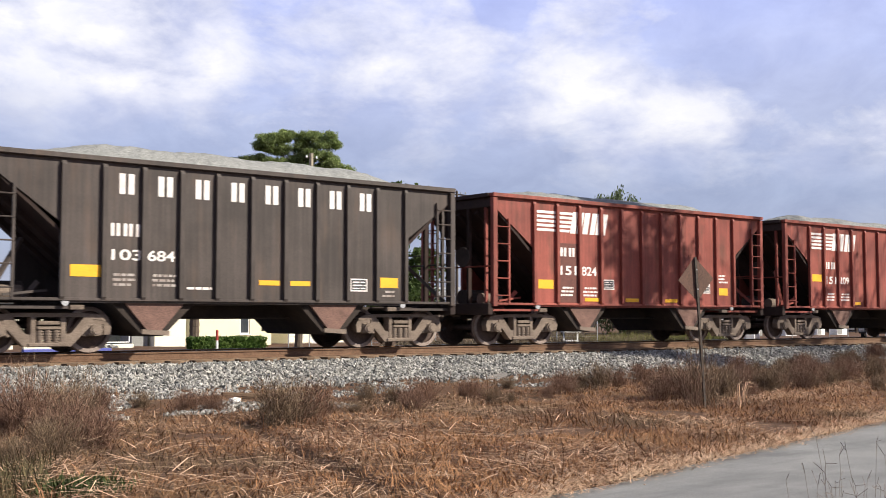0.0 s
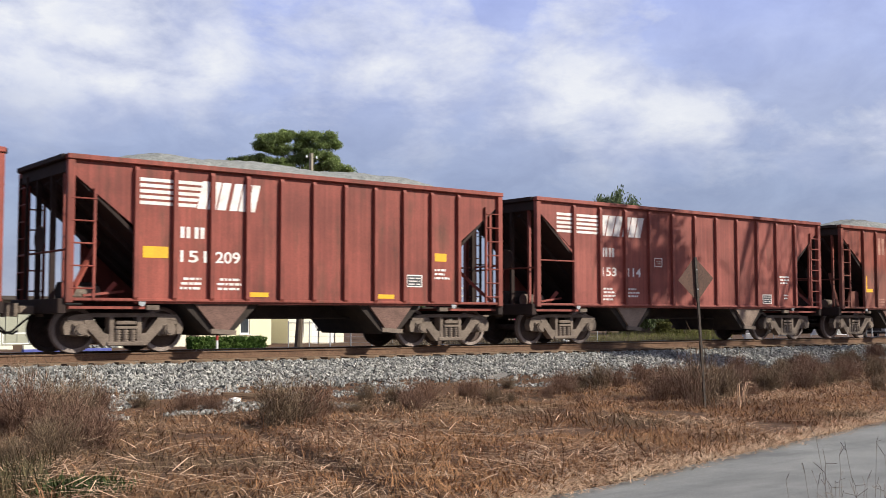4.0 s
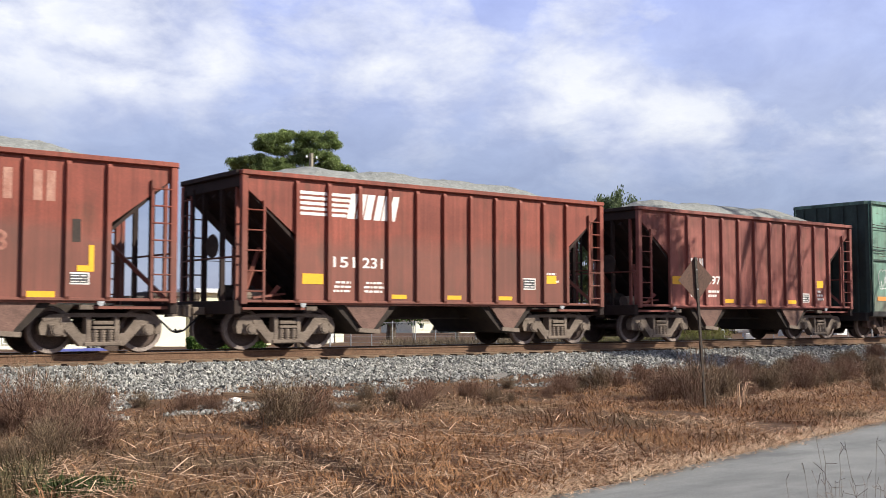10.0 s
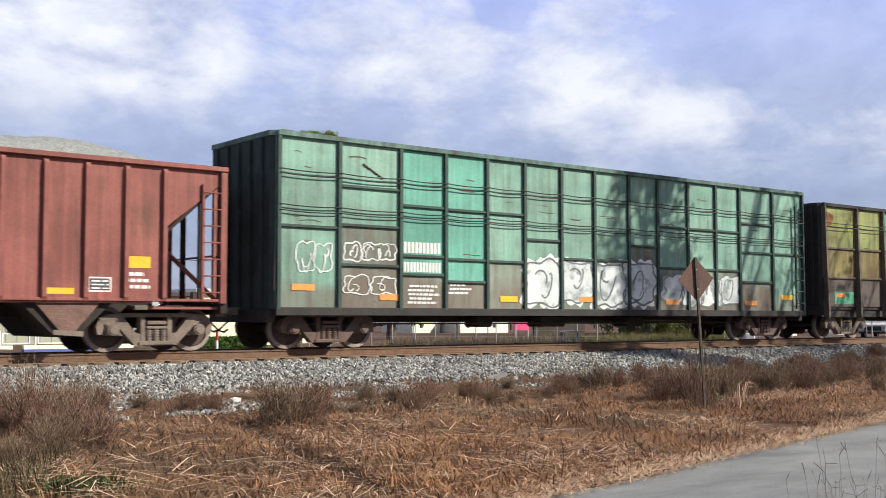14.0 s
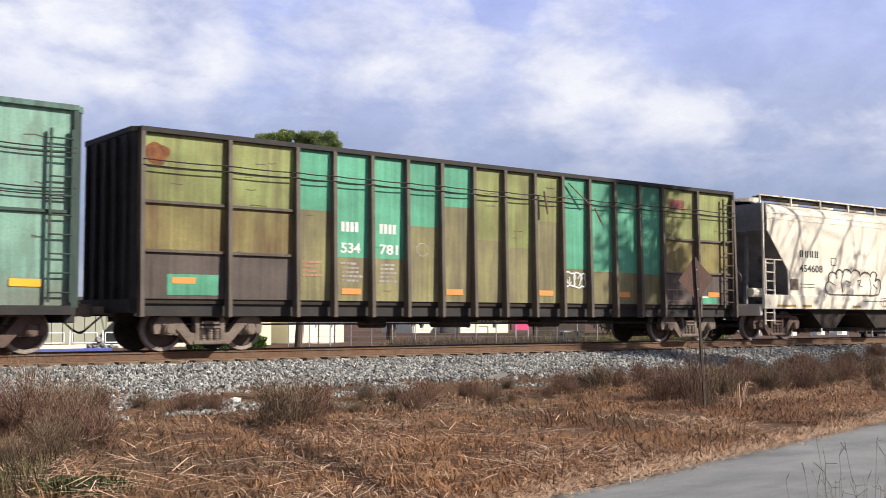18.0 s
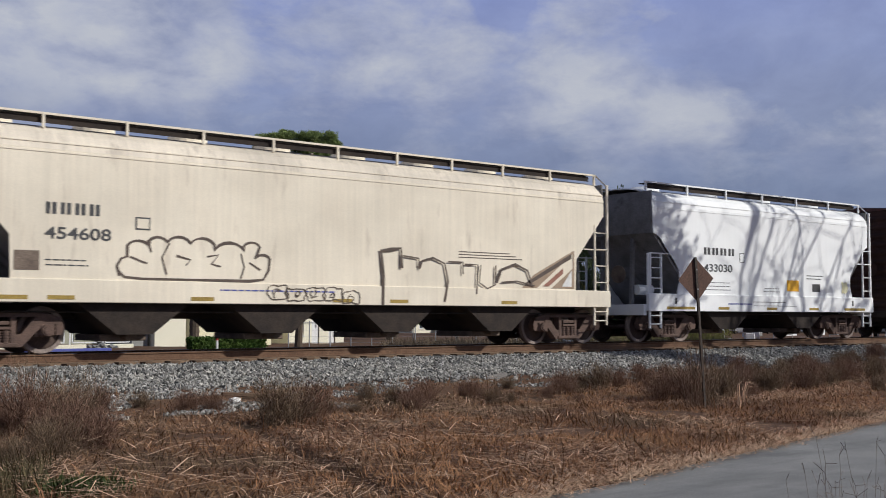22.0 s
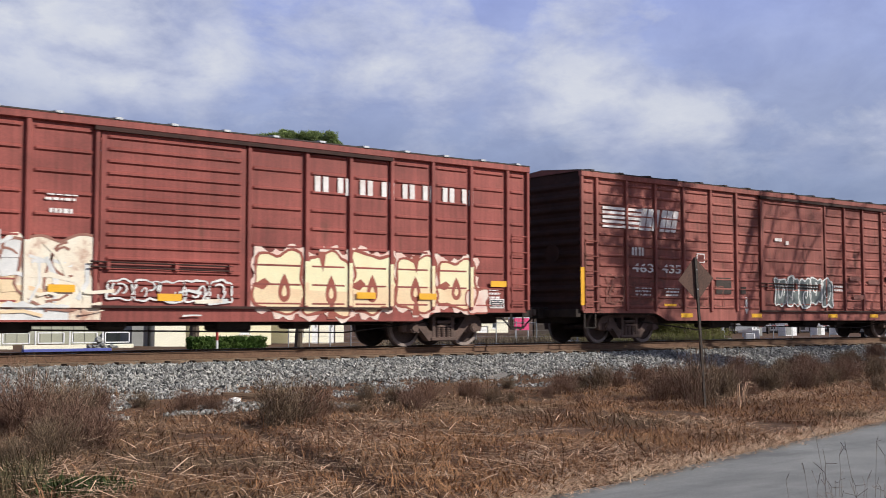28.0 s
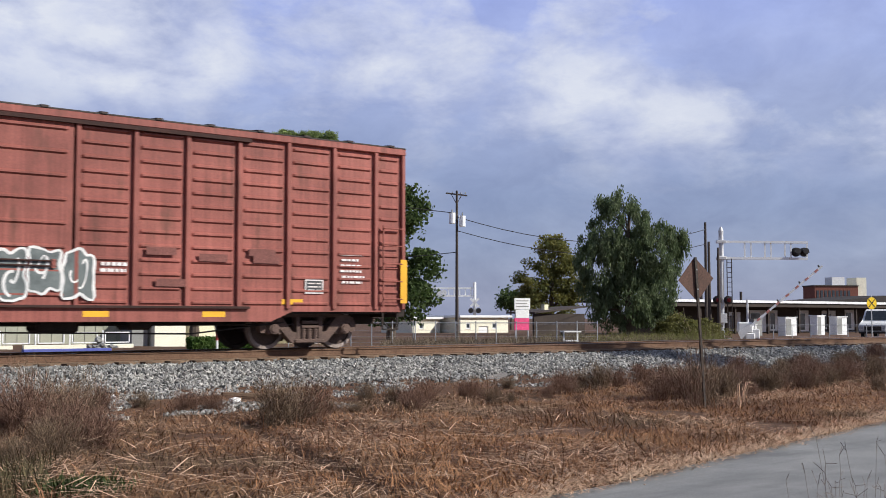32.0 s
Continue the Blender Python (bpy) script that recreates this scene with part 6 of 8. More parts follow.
def boxcar(x0, x1, inset, mat, label, ribs, door, nb, door_beads, eave):
    car, h = start_car("boxcar", label, "boxcar", x0, x1, inset, dusty=False)
    m = M[mat]
    zs = [1.02 + i * (eave - 1.30) / (nb - 1) for i in range(nb)]
    edges = [-h + 0.06] + [r for r in ribs if r < door[0]] + [door[0]]
    edges2 = [door[1]] + [r for r in ribs if r > door[1]] + [h - 0.06]
    for s in (-1, 1):
        for E in (edges, edges2):
            for a, b in zip(E, E[1:]):
                p = part("side_panel", beaded_panel(a, b, 0.92, eave - 0.02, zs, -1.52, mat), m, car)
                if s > 0:
                    p.matrix_basis = pose(a + b, 0, 0, 0, 0, 180)
        for r in ribs + [-h + 0.05, h - 0.05, door[0] - 0.03, door[1] + 0.03]:
            part("rib", box(B(), r - 0.045, r + 0.045, min(s * 1.52, s * 1.595), max(s * 1.52, s * 1.595), 0.90, eave - 0.14, 0.012), m, car)
        part("top_chord", box(B(), -h, h, min(s * 1.49, s * 1.61), max(s * 1.49, s * 1.61), eave - 0.15, eave, 0.012), m, car)
        sill = [(-h + 0.1, 0.84), (-h + 2.9, 0.84), (-h + 3.4, 0.62), (h - 3.4, 0.62), (h - 2.9, 0.84), (h - 0.1, 0.84), (h - 0.1, 0.97), (-h + 0.1, 0.97)]
        part("side_sill", prism(B(), sill, s * 1.54, s * 1.47), m, car)
        # plug door, slightly proud, with its rods and lower track
        n = door_beads
        dz = [1.15 + i * (eave - 1.5) / (n - 1) for i in range(n)]
        bm = beaded_panel(door[0] + 0.05, door[1] - 0.05, 0.95, eave - 0.17, dz, -1.555, mat)
        d = part("door", bm, m, car, at=None if s < 0 else pose(door[0] + door[1], 0, 0, 0, 0, 180))
        for z in (1.80, 1.70):
            part("door_rod", tube(B(), (door[0] - 0.15, -1.63, z + 0.02), (door[1] - 0.35, -1.63, z), 0.018, 6), M["end_black"], d)
        for x in (door[0] + 0.2, (door[0] + door[1]) / 2, door[1] - 0.4):
            part("rod_keeper", box(B(), x - 0.04, x + 0.04, -1.645, -1.555, 1.66, 1.84, 0.008), m, d)
        # near-black track also carries the shade under the top chord
        part("upper_track", box(B(), door[0] - 0.1, door[1] + 3.6, min(s * 1.56, s * 1.64), max(s * 1.56, s * 1.64), eave - 0.24, eave - 0.16), M["end_black"], car)
        part("door_track", box(B(), door[0] - 0.1, door[1] + 3.6, min(s * 1.54, s * 1.62), max(s * 1.54, s * 1.62), 0.90, 0.95), M["end_black"], car)
    top = [(-1.61, eave), (-1.61, eave + 0.03), (0, eave + 0.17), (1.61, eave + 0.03), (1.61, eave)]
    part("roof", prism_x(B(), top, -h, h), M["dark_roof"], car)
    k = 17
    cap = mesh_of("roof_cap", prism_x(B(), [(-1.63, eave + 0.015), (-1.63, eave + 0.06), (0, eave + 0.205), (1.63, eave + 0.06), (1.63, eave + 0.015), (0, eave + 0.16)], -0.07, 0.07), M["galv"] if mat == "boxred" else M["dark_roof"])
    for i in range(k):
        part("roof_cap", cap, None, car, at=pose(-h + 0.4 + (2 * h - 0.8) * i / (k - 1), 0, 0))
    for e in (-1, 1):
        a = e * (h - 0.06)
        pts = [(a, 0.9)]
        for i in range(11):
            z = 1.08 + i * 0.32
            pts += [(a, z), (a + e * 0.07, z + 0.08), (a + e * 0.07, z + 0.14), (a, z + 0.22)]
        pts += [(a, eave), (a - e * 0.04, eave), (a - e * 0.04, 0.9)]
        bm = prism(B(), pts, -1.5, 1.5)
        part("end_gable", prism_x(B(), [(-1.6, eave), (1.6, eave), (0, eave + 0.16)], min(e * (h - 0.05), e * h), max(e * (h - 0.05), e * h)), m, car)
        part("end_wall", bm, M["end_black"], car, "corrugated end, its shade put in as near-black")
        part("end_sill", box(B(), e * h - 0.14, e * h + 0.04, -1.5, 1.5, 0.72, 0.95, 0.015), M["under"], car)
        for s in (-1, 1):
            a, b = sorted((e * (h - 0.12), e * (h - 0.62)))
            lad = part("ladder", bar(B(), (a, s * 1.61, 0.95), (a, s * 1.61, 2.9), 0.03, 0.03), m, car)
            for i in range(5):
                part("rung", tube(B(), (a, s * 1.64, 1.15 + i * 0.42), (b, s * 1.64, 1.15 + i * 0.42), 0.016, 6), m, lad)
            st = part("step", bar(B(), (a + 0.05, s * 1.5, 0.9), (a + 0.05, s * 1.5, 0.42), 0.04, 0.03), M["under"], car)
            part("hanger", bar(B(), (b - 0.05, s * 1.5, 0.9), (b - 0.05, s * 1.5, 0.42), 0.04, 0.03), M["under"], st)
            part("rung", bar(B(), (a + 0.05, s * 1.5, 0.43), (b - 0.05, s * 1.5, 0.43), 0.05, 0.03), M["under"], st)
        if e < 0:
            part("brake_wheel", spun(B(), [(0.20, -0.015), (0.26, -0.02), (0.27, 0.0), (0.26, 0.02), (0.20, 0.015)], 20), M["end_black"], car, at=pose(-h - 0.16, -0.6, 2.5, 0, 0, 90))
        part("cushion_draft_gear", box(B(), min(e * (h - 0.1), e * (h + 0.30)), max(e * (h - 0.1), e * (h + 0.30)), -0.2, 0.2, 0.68, 1.0, 0.02), M["under"], car)
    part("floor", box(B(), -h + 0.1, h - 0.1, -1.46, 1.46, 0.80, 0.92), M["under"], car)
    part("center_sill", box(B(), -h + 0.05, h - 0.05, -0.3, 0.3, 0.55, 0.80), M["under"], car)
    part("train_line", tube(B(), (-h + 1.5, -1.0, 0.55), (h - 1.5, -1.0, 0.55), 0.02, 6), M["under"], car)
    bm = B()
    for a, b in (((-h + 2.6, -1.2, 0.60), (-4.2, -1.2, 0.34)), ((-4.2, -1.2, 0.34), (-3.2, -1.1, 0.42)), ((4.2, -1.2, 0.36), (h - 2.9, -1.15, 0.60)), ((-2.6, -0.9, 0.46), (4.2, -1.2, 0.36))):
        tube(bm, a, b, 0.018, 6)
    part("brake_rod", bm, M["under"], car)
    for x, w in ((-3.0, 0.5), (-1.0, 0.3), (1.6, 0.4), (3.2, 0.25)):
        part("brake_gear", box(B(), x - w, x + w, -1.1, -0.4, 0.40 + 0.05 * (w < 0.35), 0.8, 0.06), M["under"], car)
    return car, h


def build_boxcars():
    ribs = [-8.70, -7.57, -6.39, -5.22, -4.07, -2.79, 3.04, 4.15, 5.25, 6.42, 7.57, 8.72]
    car, h = boxcar(156.63, 175.50, 2.40, "boxred", "brick red boxcar with pale yellow sprayed lettering along its foot", ribs, (-1.49, 1.64), 9, 14, 4.70)
    y = -1.553
    letter_bars(car, 3, -7.35, 0.30, 0.22, 2.48, 2.78, y)
    numerals(car, "555", -7.35, -6.5, 2.0, 2.28, y)
    numerals(car, "532", -6.15, -5.4, 2.0, 2.28, y)
    letter_bars(car, 8, 3.24, 0.58, 0.34, 3.55, 3.95, y)
    text_lines(car, -2.5, -1.7, 3.1, 2, y)
    text_lines(car, -2.4, -1.8, 2.75, 1, y, h=0.09)
    spray(car, -8.5, -7.5, 0.98, 1.95, 1, y, "spray_white", "stencil_dark", 31, 0.06)
    spray(car, -5.1, -2.7, 0.75, 2.35, 2, y, "spray_white", "spray_brown", 32, 0.06, True, "spray_pale", 0.55, "spray_peach")
    spray(car, -2.9, -1.5, 0.75, 2.4, 1, y - 0.008, "spray_pale", "spray_brown", 33, 0.07, True, None, 0.55)
    spray(car, -8.4, -5.6, 0.7, 1.15, 5, y - 0.01, "spray_white", None, 34)
    # loose angular strokes over the sprayed field
    rng = random.Random(91)
    for k in range(34):
        x, z = rng.uniform(-5.2, -1.6), rng.uniform(0.75, 2.3)
        a = rng.choice((0.2, 1.2, 1.6, 2.0, 2.9))
        L = rng.uniform(0.15, 0.5)
        bm = B()
        ribbon(bm, [(x - L * math.cos(a), max(z - L * math.sin(a), 0.66)), (x + 0.04, z), (x + L * math.cos(a + 0.3), max(z + L * math.sin(a + 0.3), 0.66))], rng.uniform(0.05, 0.15), y - 0.011 - 0.0002 * k)
        part("sprayed_line", bm, M[rng.choice(("spray_brown", "spray_white", "spray_white", "spray_white", "spray_pale", "spray_peach"))], car)
    for k in range(16):
        x, z = rng.uniform(-8.6, 1.5), rng.uniform(0.7, 1.3)
        bm = B()
        ribbon(bm, [(x - 0.2, z), (x, z + rng.uniform(-0.06, 0.06)), (x + rng.uniform(0.1, 0.4), z + rng.uniform(-0.1, 0.1))], rng.uniform(0.04, 0.12), y - 0.048)
        part("sprayed_line", bm, M["spray_white" if k % 3 else "spray_pale"], car)
    foot = [(-7.4 + 0.12 * k, 0.98 + 0.16 * noise.noise((k * 0.31, 4, 1)) + 0.10 * noise.noise((k * 0.9, 4, 2))) for k in range(76)]
    for k in range(0, 50, 5):
        seg = foot[k:k + 6]
        bm = B()
        poly(bm, [(seg[0][0], 0.90)] + seg + [(seg[-1][0], 0.90)], y - 0.0475)
        part("sprayed_band", bm, M["spray_white" if k % 3 else "spray_pale"], car)
        patch(car, "sprayed_band", seg[0][0], seg[-1][0], 0.66 if abs(seg[0][0]) < 5.8 else 0.86, 0.90, -1.5455, "spray_white" if k % 3 else "spray_pale")
    spray(car, 1.80, 7.75, 0.72, 2.25, 5, y, "spray_cream", "spray_red", 35, 0.085, False, "spray_pink", 0.53, "spray_peach")
    spray(car, 7.4, 8.1, 0.8, 1.5, 1, y - 0.004, "spray_pink", "spray_red", 36, 0.05, False)
    for r in ribs:
        if 1.8 < r < 7.7 or -5.3 < r < -2.0:
            patch(car, "sprayed_band", r - 0.045, r + 0.045, 0.98, 1.5, -1.5965, "spray_peach" if r > 0 else "spray_pale")
            patch(car, "sprayed_band", r - 0.045, r + 0.045, 1.5, 1.98 if r > 0 else 2.2, -1.5965, "spray_cream" if r > 0 else "spray_pale")
    spray(car, -1.3, 1.3, 1.0, 1.5, 5, -1.59, None, "spray_white", 37, 0.05)
    for x, z in ((-8.05, 1.32), (-2.4, 1.2), (-0.3, 1.05), (4.3, 1.15), (6.0, 1.15), (8.15, 1.5)):
        patch(car, "reflector", x, x + 0.5, z, z + 0.15, y - 0.05, "yellow", "yellow reflective patch")
    data_panel(car, 8.15, 0.95, y - 0.004, 0.45, 0.24)
    text_lines(car, 8.0, 8.5, 1.4, 3, y)
    text_lines(car, -6.8, -6.0, 1.45, 2, y)

    ribs = [-8.65, -7.51, -6.35, -5.16, -3.97, -2.79, 2.87, 3.95, 5.08, 6.23, 7.36, 8.45]
    car, h = boxcar(177.30, 195.80, 2.25, "boxred2", "faded brick red boxcar with a white sprayed tag", ribs, (-1.58, 1.72), 13, 8, 4.78)
    striped_mark(car, -8.42, -5.45, 3.24, 3.88, y)
    letter_bars(car, 2, -7.3, 0.27, 0.2, 2.5, 2.78, y)
    numerals(car, "463", -7.3, -6.45, 2.02, 2.28, y)
    numerals(car, "435", -6.1, -5.3, 2.02, 2.28, y)
    for e in (-1, 1):
        patch(car, "reflector", e * (h - 0.05) - 0.09, e * (h - 0.05) + 0.09, 1.05, 2.1, -1.60, "yellow", "tall yellow reflective strip")
    spray(car, -1.0, 2.1, 1.02, 2.1, 5, -1.592, "spray_grey", "spray_white", 41, 0.065)
    for x in (-5.3, -2.1, 1.9, 4.3, -6.0, 6.1):
        patch(car, "reflector", x, x + 0.5, 0.72 if abs(x) < 5.7 else 1.0, 0.84 if abs(x) < 5.7 else 1.12, -1.545, "yellow", "yellow reflective patch")
    p = patch(car, "data_panel", -4.6, -4.25, 2.38, 2.66, y, "stencil")
    patch(p, "panel_field", -4.57, -4.28, 2.41, 2.63, y - 0.003, "boxred2")
    patch(car, "grey_patch", -3.75, -3.05, 1.45, 1.95, y, "truck_dark", "dark grey overpainted patch")
    data_panel(car, 6.65, 1.25, y, 0.45, 0.32)
    text_lines(car, 7.5, 8.2, 2.15, 6, y, gap=0.13)
    text_lines(car, -7.2, -6.5, 1.55, 3, y)
    text_lines(car, -6.0, -5.3, 1.55, 3, y)
    patch(car, "white_sticker", -0.95, -0.6, 3.20, 3.30, -1.60, "stencil")
    patch(car, "white_sticker", -0.4, -0.25, 3.10, 3.22, -1.60, "stencil")
    for x0, x1, z0, z1, sd in ((-8.3, -7.0, 1.0, 2.0, 42), (-7.3, -6.0, 1.1, 1.8, 43), (-5.4, -3.4, 0.95, 1.75, 44)):
        spray(car, x0, x1, z0, z1, 2, y - 0.002, None, "brown4", sd, 0.05)
    text_lines(car, 2.15, 2.8, 1.75, 2, y, h=0.07, gap=0.13)
    bm = B()
    poly(bm, [(-2.40, 1.36), (-2.32, 1.36), (-2.30, 1.02), (-2.20, 1.06), (-2.35, 0.82), (-2.47, 1.08), (-2.38, 1.03)], y)
    part("arrow_mark", bm, M["stencil"], car, "white painted arrow pointing down")
    patch(car, "dark_patch", -2.62, -2.36, 1.46, 1.68, y, "truck_dark", "small dark placard")
    for x, z in ((3.1, 2.0), (4.2, 1.9), (5.3, 2.05), (3.3, 1.35), (5.4, 1.9)):
        patch(car, "dark_patch", x, x + 0.62, z, z + 0.16, y - 0.036, "patch_red", "dull overpainted patch")


build_boxcars()


def lengthen():
    """Stretches the cars by LONG and shifts them along the track, to fit the camera's view."""
    done = set()
    todo = [ob for ob, _ in TRAIN]
    while todo:
        ob = todo.pop()
        for child in ob.children:
            m = child.matrix_basis.copy()
            m.translation.x *= LONG
            child.matrix_basis = m
            todo.append(child)
        me = ob.data
        if me and me.name not in done and me != WHEELSET:
            done.add(me.name)
            me.transform(Matrix.Diagonal((LONG, 1, 1, 1)))
    for rows, moved in ((TRAIN, 3.872), (WHEELS, 0.0)):
        rows[:] = [(ob, x * LONG + moved) for ob, x in rows]


LONG = 1.0679
lengthen()

# ---- plants ----


def blades(name, label, n, spot, length, width, lean, mat, seed, category="grass", lift=0.0):
    """Many thin bent blades; spot(rng) gives a place or None."""
    rng = np.random.RandomState(seed)
    v, f = [], []
    made = 0
    while made < n:
        p = spot(rng)
        made += 1
        if p is None:
            continue
        x, y = p
        z = (0.012 if -3 < y - lane_edge(x) < 0 else land(x, y) - 0.01) + lift * rng.rand()
        L, w = rng.uniform(*length), rng.uniform(*width)
        a, t = rng.uniform(0, 6.283), radians(rng.uniform(*lean))
        t2 = min(t + radians(rng.uniform(5, 30)), radians(93))
        x, y = site(x, y)
        dx, dy = math.cos(a), math.sin(a)
        sx_, sy_ = -dy * w / 2, dx * w / 2
        m = (x + dx * math.sin(t) * L * 0.5, y + dy * math.sin(t) * L * 0.5, z + math.cos(t) * L * 0.5)
        e = (m[0] + dx * math.sin(t2) * L * 0.5, m[1] + dy * math.sin(t2) * L * 0.5, max(m[2] + math.cos(t2) * L * 0.5, z + 0.012))
        b = len(v)
        v += [(x - sx_, y - sy_, z), (x + sx_, y + sy_, z), (m[0] + sx_, m[1] + sy_, max(m[2], z + 0.012)), (m[0] - sx_, m[1] - sy_, max(m[2], z + 0.012)), e]
        f += [(b, b + 1, b + 2, b + 3), (b + 3, b + 2, b + 4)]
    return tagged(new(name, raw(name, v, f, M[mat])), label, category, kind="stuff")


def build_grass():
    def verge(rng):
        y = rng.uniform(4.5, 17.0)
        x = y * rng.uniform(0.02, 1.62) + rng.uniform(-0.5, 0.5)
        return (x, y) if y > lane_edge(x) + 0.02 else None

    def sparse(rng):
        p = verge(rng)
        return p if p and (p[1] < 14.4 or rng.rand() < 0.25) and noise.noise((p[0] * 0.7, p[1] * 0.7, 3)) > -0.5 else None

    def tufts(rng):
        p = verge(rng)
        return p if p and noise.noise((p[0] * 1.1, p[1] * 1.1, 7)) > 0.12 else None

    def edge(rng):
        x = rng.uniform(3, 22)
        return (x, lane_edge(x) + rng.normal(0.05, 0.13) + 0.12 * noise.noise((x * 0.8, 2, 2)))

    def corner(rng):
        x, y = rng.normal(1.62, 0.16), rng.normal(8.25, 0.16)
        return (x, y)

    def left_weeds(rng):
        x, y = rng.uniform(0.3, 2.3), rng.uniform(7.4, 10.6)
        return (x, y) if noise.noise((x * 1.2, y * 1.2, 6)) > 0.9 * (x - 1.3) else None

    def far(rng):
        x, y = rng.uniform(12, 29), rng.uniform(23.5, 33)
        return (x, y) if x > 0.52 * y + 1 and noise.noise((x * 0.4, y * 0.4, 1)) > -0.3 else None

    def green(rng):
        x, y = rng.uniform(26, 43), rng.uniform(23.5, 34)
        return (x, y) if x > 23 + 0.12 * y and x < 1.19 * y and noise.noise((x * 0.3, y * 0.3, 4)) > -0.35 else None

    def strewn(rng):
        p = mat_keep(rng)
        return p if p and rng.rand() < 0.3 + 1.6 * noise.noise((p[0] * 0.55, p[1] * 0.8, 11)) else None

    def fallen(rng):
        y = rng.uniform(6.5, 11.5)
        x = y * rng.uniform(0.08, 0.85)
        return (x, y) if abs(x - rut(y)) > 0.45 else None

    def mat_keep(rng):
        p = sparse(rng)
        if p and abs(p[0] - rut(p[1])) < 0.10 and 6.5 < p[1] < 12:
            return None
        return p

    blades("dry_grass", "matted reddish brown dead grass", 175000, mat_keep, (0.05, 0.20), (0.005, 0.012), (40, 92), "dry_grass", 1)
    blades("straw", "scattered pale straw stalks lying on the verge", 32000, strewn, (0.10, 0.55), (0.005, 0.011), (74, 96), "straw", 2, lift=0.13)
    blades("bent_straw", "bent brown stalks among the grass", 9000, mat_keep, (0.12, 0.4), (0.005, 0.012), (40, 85), "dry_grass", 12)
    blades("fallen_stalks", "long pale fallen stalks crossing on the dead grass", 420, fallen, (0.4, 1.1), (0.010, 0.018), (83, 94), "straw", 21, lift=0.16)
    blades("tall_grass", "tufts of standing brown grass", 9000, tufts, (0.12, 0.36), (0.004, 0.009), (5, 55), "dry_grass", 3)
    blades("lane_edge_straw", "pale straw along the edge of the lane", 17000, edge, (0.05, 0.2), (0.005, 0.012), (60, 92), "straw", 4, lift=0.04)
    blades("green_weeds", "low green weeds among dead grass", 2000, corner, (0.07, 0.18), (0.010, 0.020), (15, 75), "green_grass", 5)
    blades("olive_weeds", "dull olive weeds standing among dead grass", 5200, left_weeds, (0.12, 0.34), (0.006, 0.012), (8, 60), "olive_weed", 15)
    blades("far_green_weeds", "tall yellowish green weeds beyond the track", 40000, green, (0.25, 0.9), (0.008, 0.02), (3, 60), "leaf_yellow", 16)
    blades("far_grass", "tall dull brown weeds beyond the track", 52000, far, (0.25, 0.85), (0.006, 0.016), (3, 60), "far_weed", 6)


M["bush_tan"] = surface("tan_dead_weed_stems", (0.25, 0.175, 0.11), (0.17, 0.115, 0.078), 2, rough=0.95, island=0.5, bump=0)
M["olive_weed"] = surface("olive_weed", (0.10, 0.085, 0.04), (0.14, 0.10, 0.055), 1.2, rough=0.95, island=0.45, bump=0)
M["far_weed"] = surface("dull_brown_weed", (0.20, 0.155, 0.105), (0.25, 0.195, 0.13), 0.6, rough=0.95, island=0.45, bump=0)


def bush_mesh(seed, n=260):
    """A dead weed: wiry stems that fork, with fine seed heads."""
    rng = np.random.RandomState(seed)
    v, f = [], []

    def blade(p, q, w):
        d = np.array(q) - np.array(p)
        s = np.cross(d, rng.normal(size=3))
        s = s / (np.linalg.norm(s) + 1e-9) * w / 2
        b = len(v)
        v.extend([tuple(np.array(p) - s), tuple(np.array(p) + s), tuple(np.array(q))])
        f.append((b, b + 1, b + 2))

    for _ in range(n):
        a, t = rng.uniform(0, 6.283), abs(rng.normal(0, 0.45))
        r0 = rng.uniform(0, 0.35)
        b0 = np.array([r0 * math.cos(a * 2.3), r0 * math.sin(a * 2.3), 0])
        L = rng.uniform(0.5, 1.05)
        d = np.array([math.sin(t) * math.cos(a), math.sin(t) * math.sin(a), math.cos(t)])
        p = b0
        w = 0.011
        for k in range(3):
            d = d + rng.normal(0, 0.14, 3)
            d /= np.linalg.norm(d)
            q = p + d * L / 3
            blade(p, q, w)
            for _ in range(3):
                e = d + rng.normal(0, 0.6, 3)
                e[2] = abs(e[2])
                e /= np.linalg.norm(e)
                s = p + (q - p) * rng.rand()
                blade(s, s + e * rng.uniform(0.05, 0.20), 0.010)
            p, w = q, w * 0.8
    return raw("dry_bush", v, f, M["bush" if seed % 2 else "bush_tan"])


BUSHES = [(1.8, 12.5, 0.82), (2.4, 13.2, 0.72), (3.1, 14.5, 0.55), (3.9, 15.1, 0.32), (4.3, 14.0, 0.42), (4.7, 13.9, 0.4), (5.0, 11.9, 0.75), (5.6, 12.2, 0.6),
          (7.7, 14.5, 0.38), (8.2, 13.4, 0.5), (9.4, 13.7, 0.45), (11.1, 14.8, 0.3), (11.9, 14.0, 0.5), (12.6, 13.8, 0.6), (17.0, 17.1, 0.3), (17.6, 16.7, 0.35),
          (14.0, 12.6, 0.6), (15.8, 13.2, 0.45), (15.5, 11.9, 0.55), (17.3, 12.3, 0.65), (12.9, 11.6, 0.75), (13.3, 11.3, 0.7), (12.4, 11.9, 0.6), (14.2, 12.0, 0.6), (19.8, 13.2, 0.55), (24.3, 15.1, 0.5), (17.7, 10.9, 0.4)]


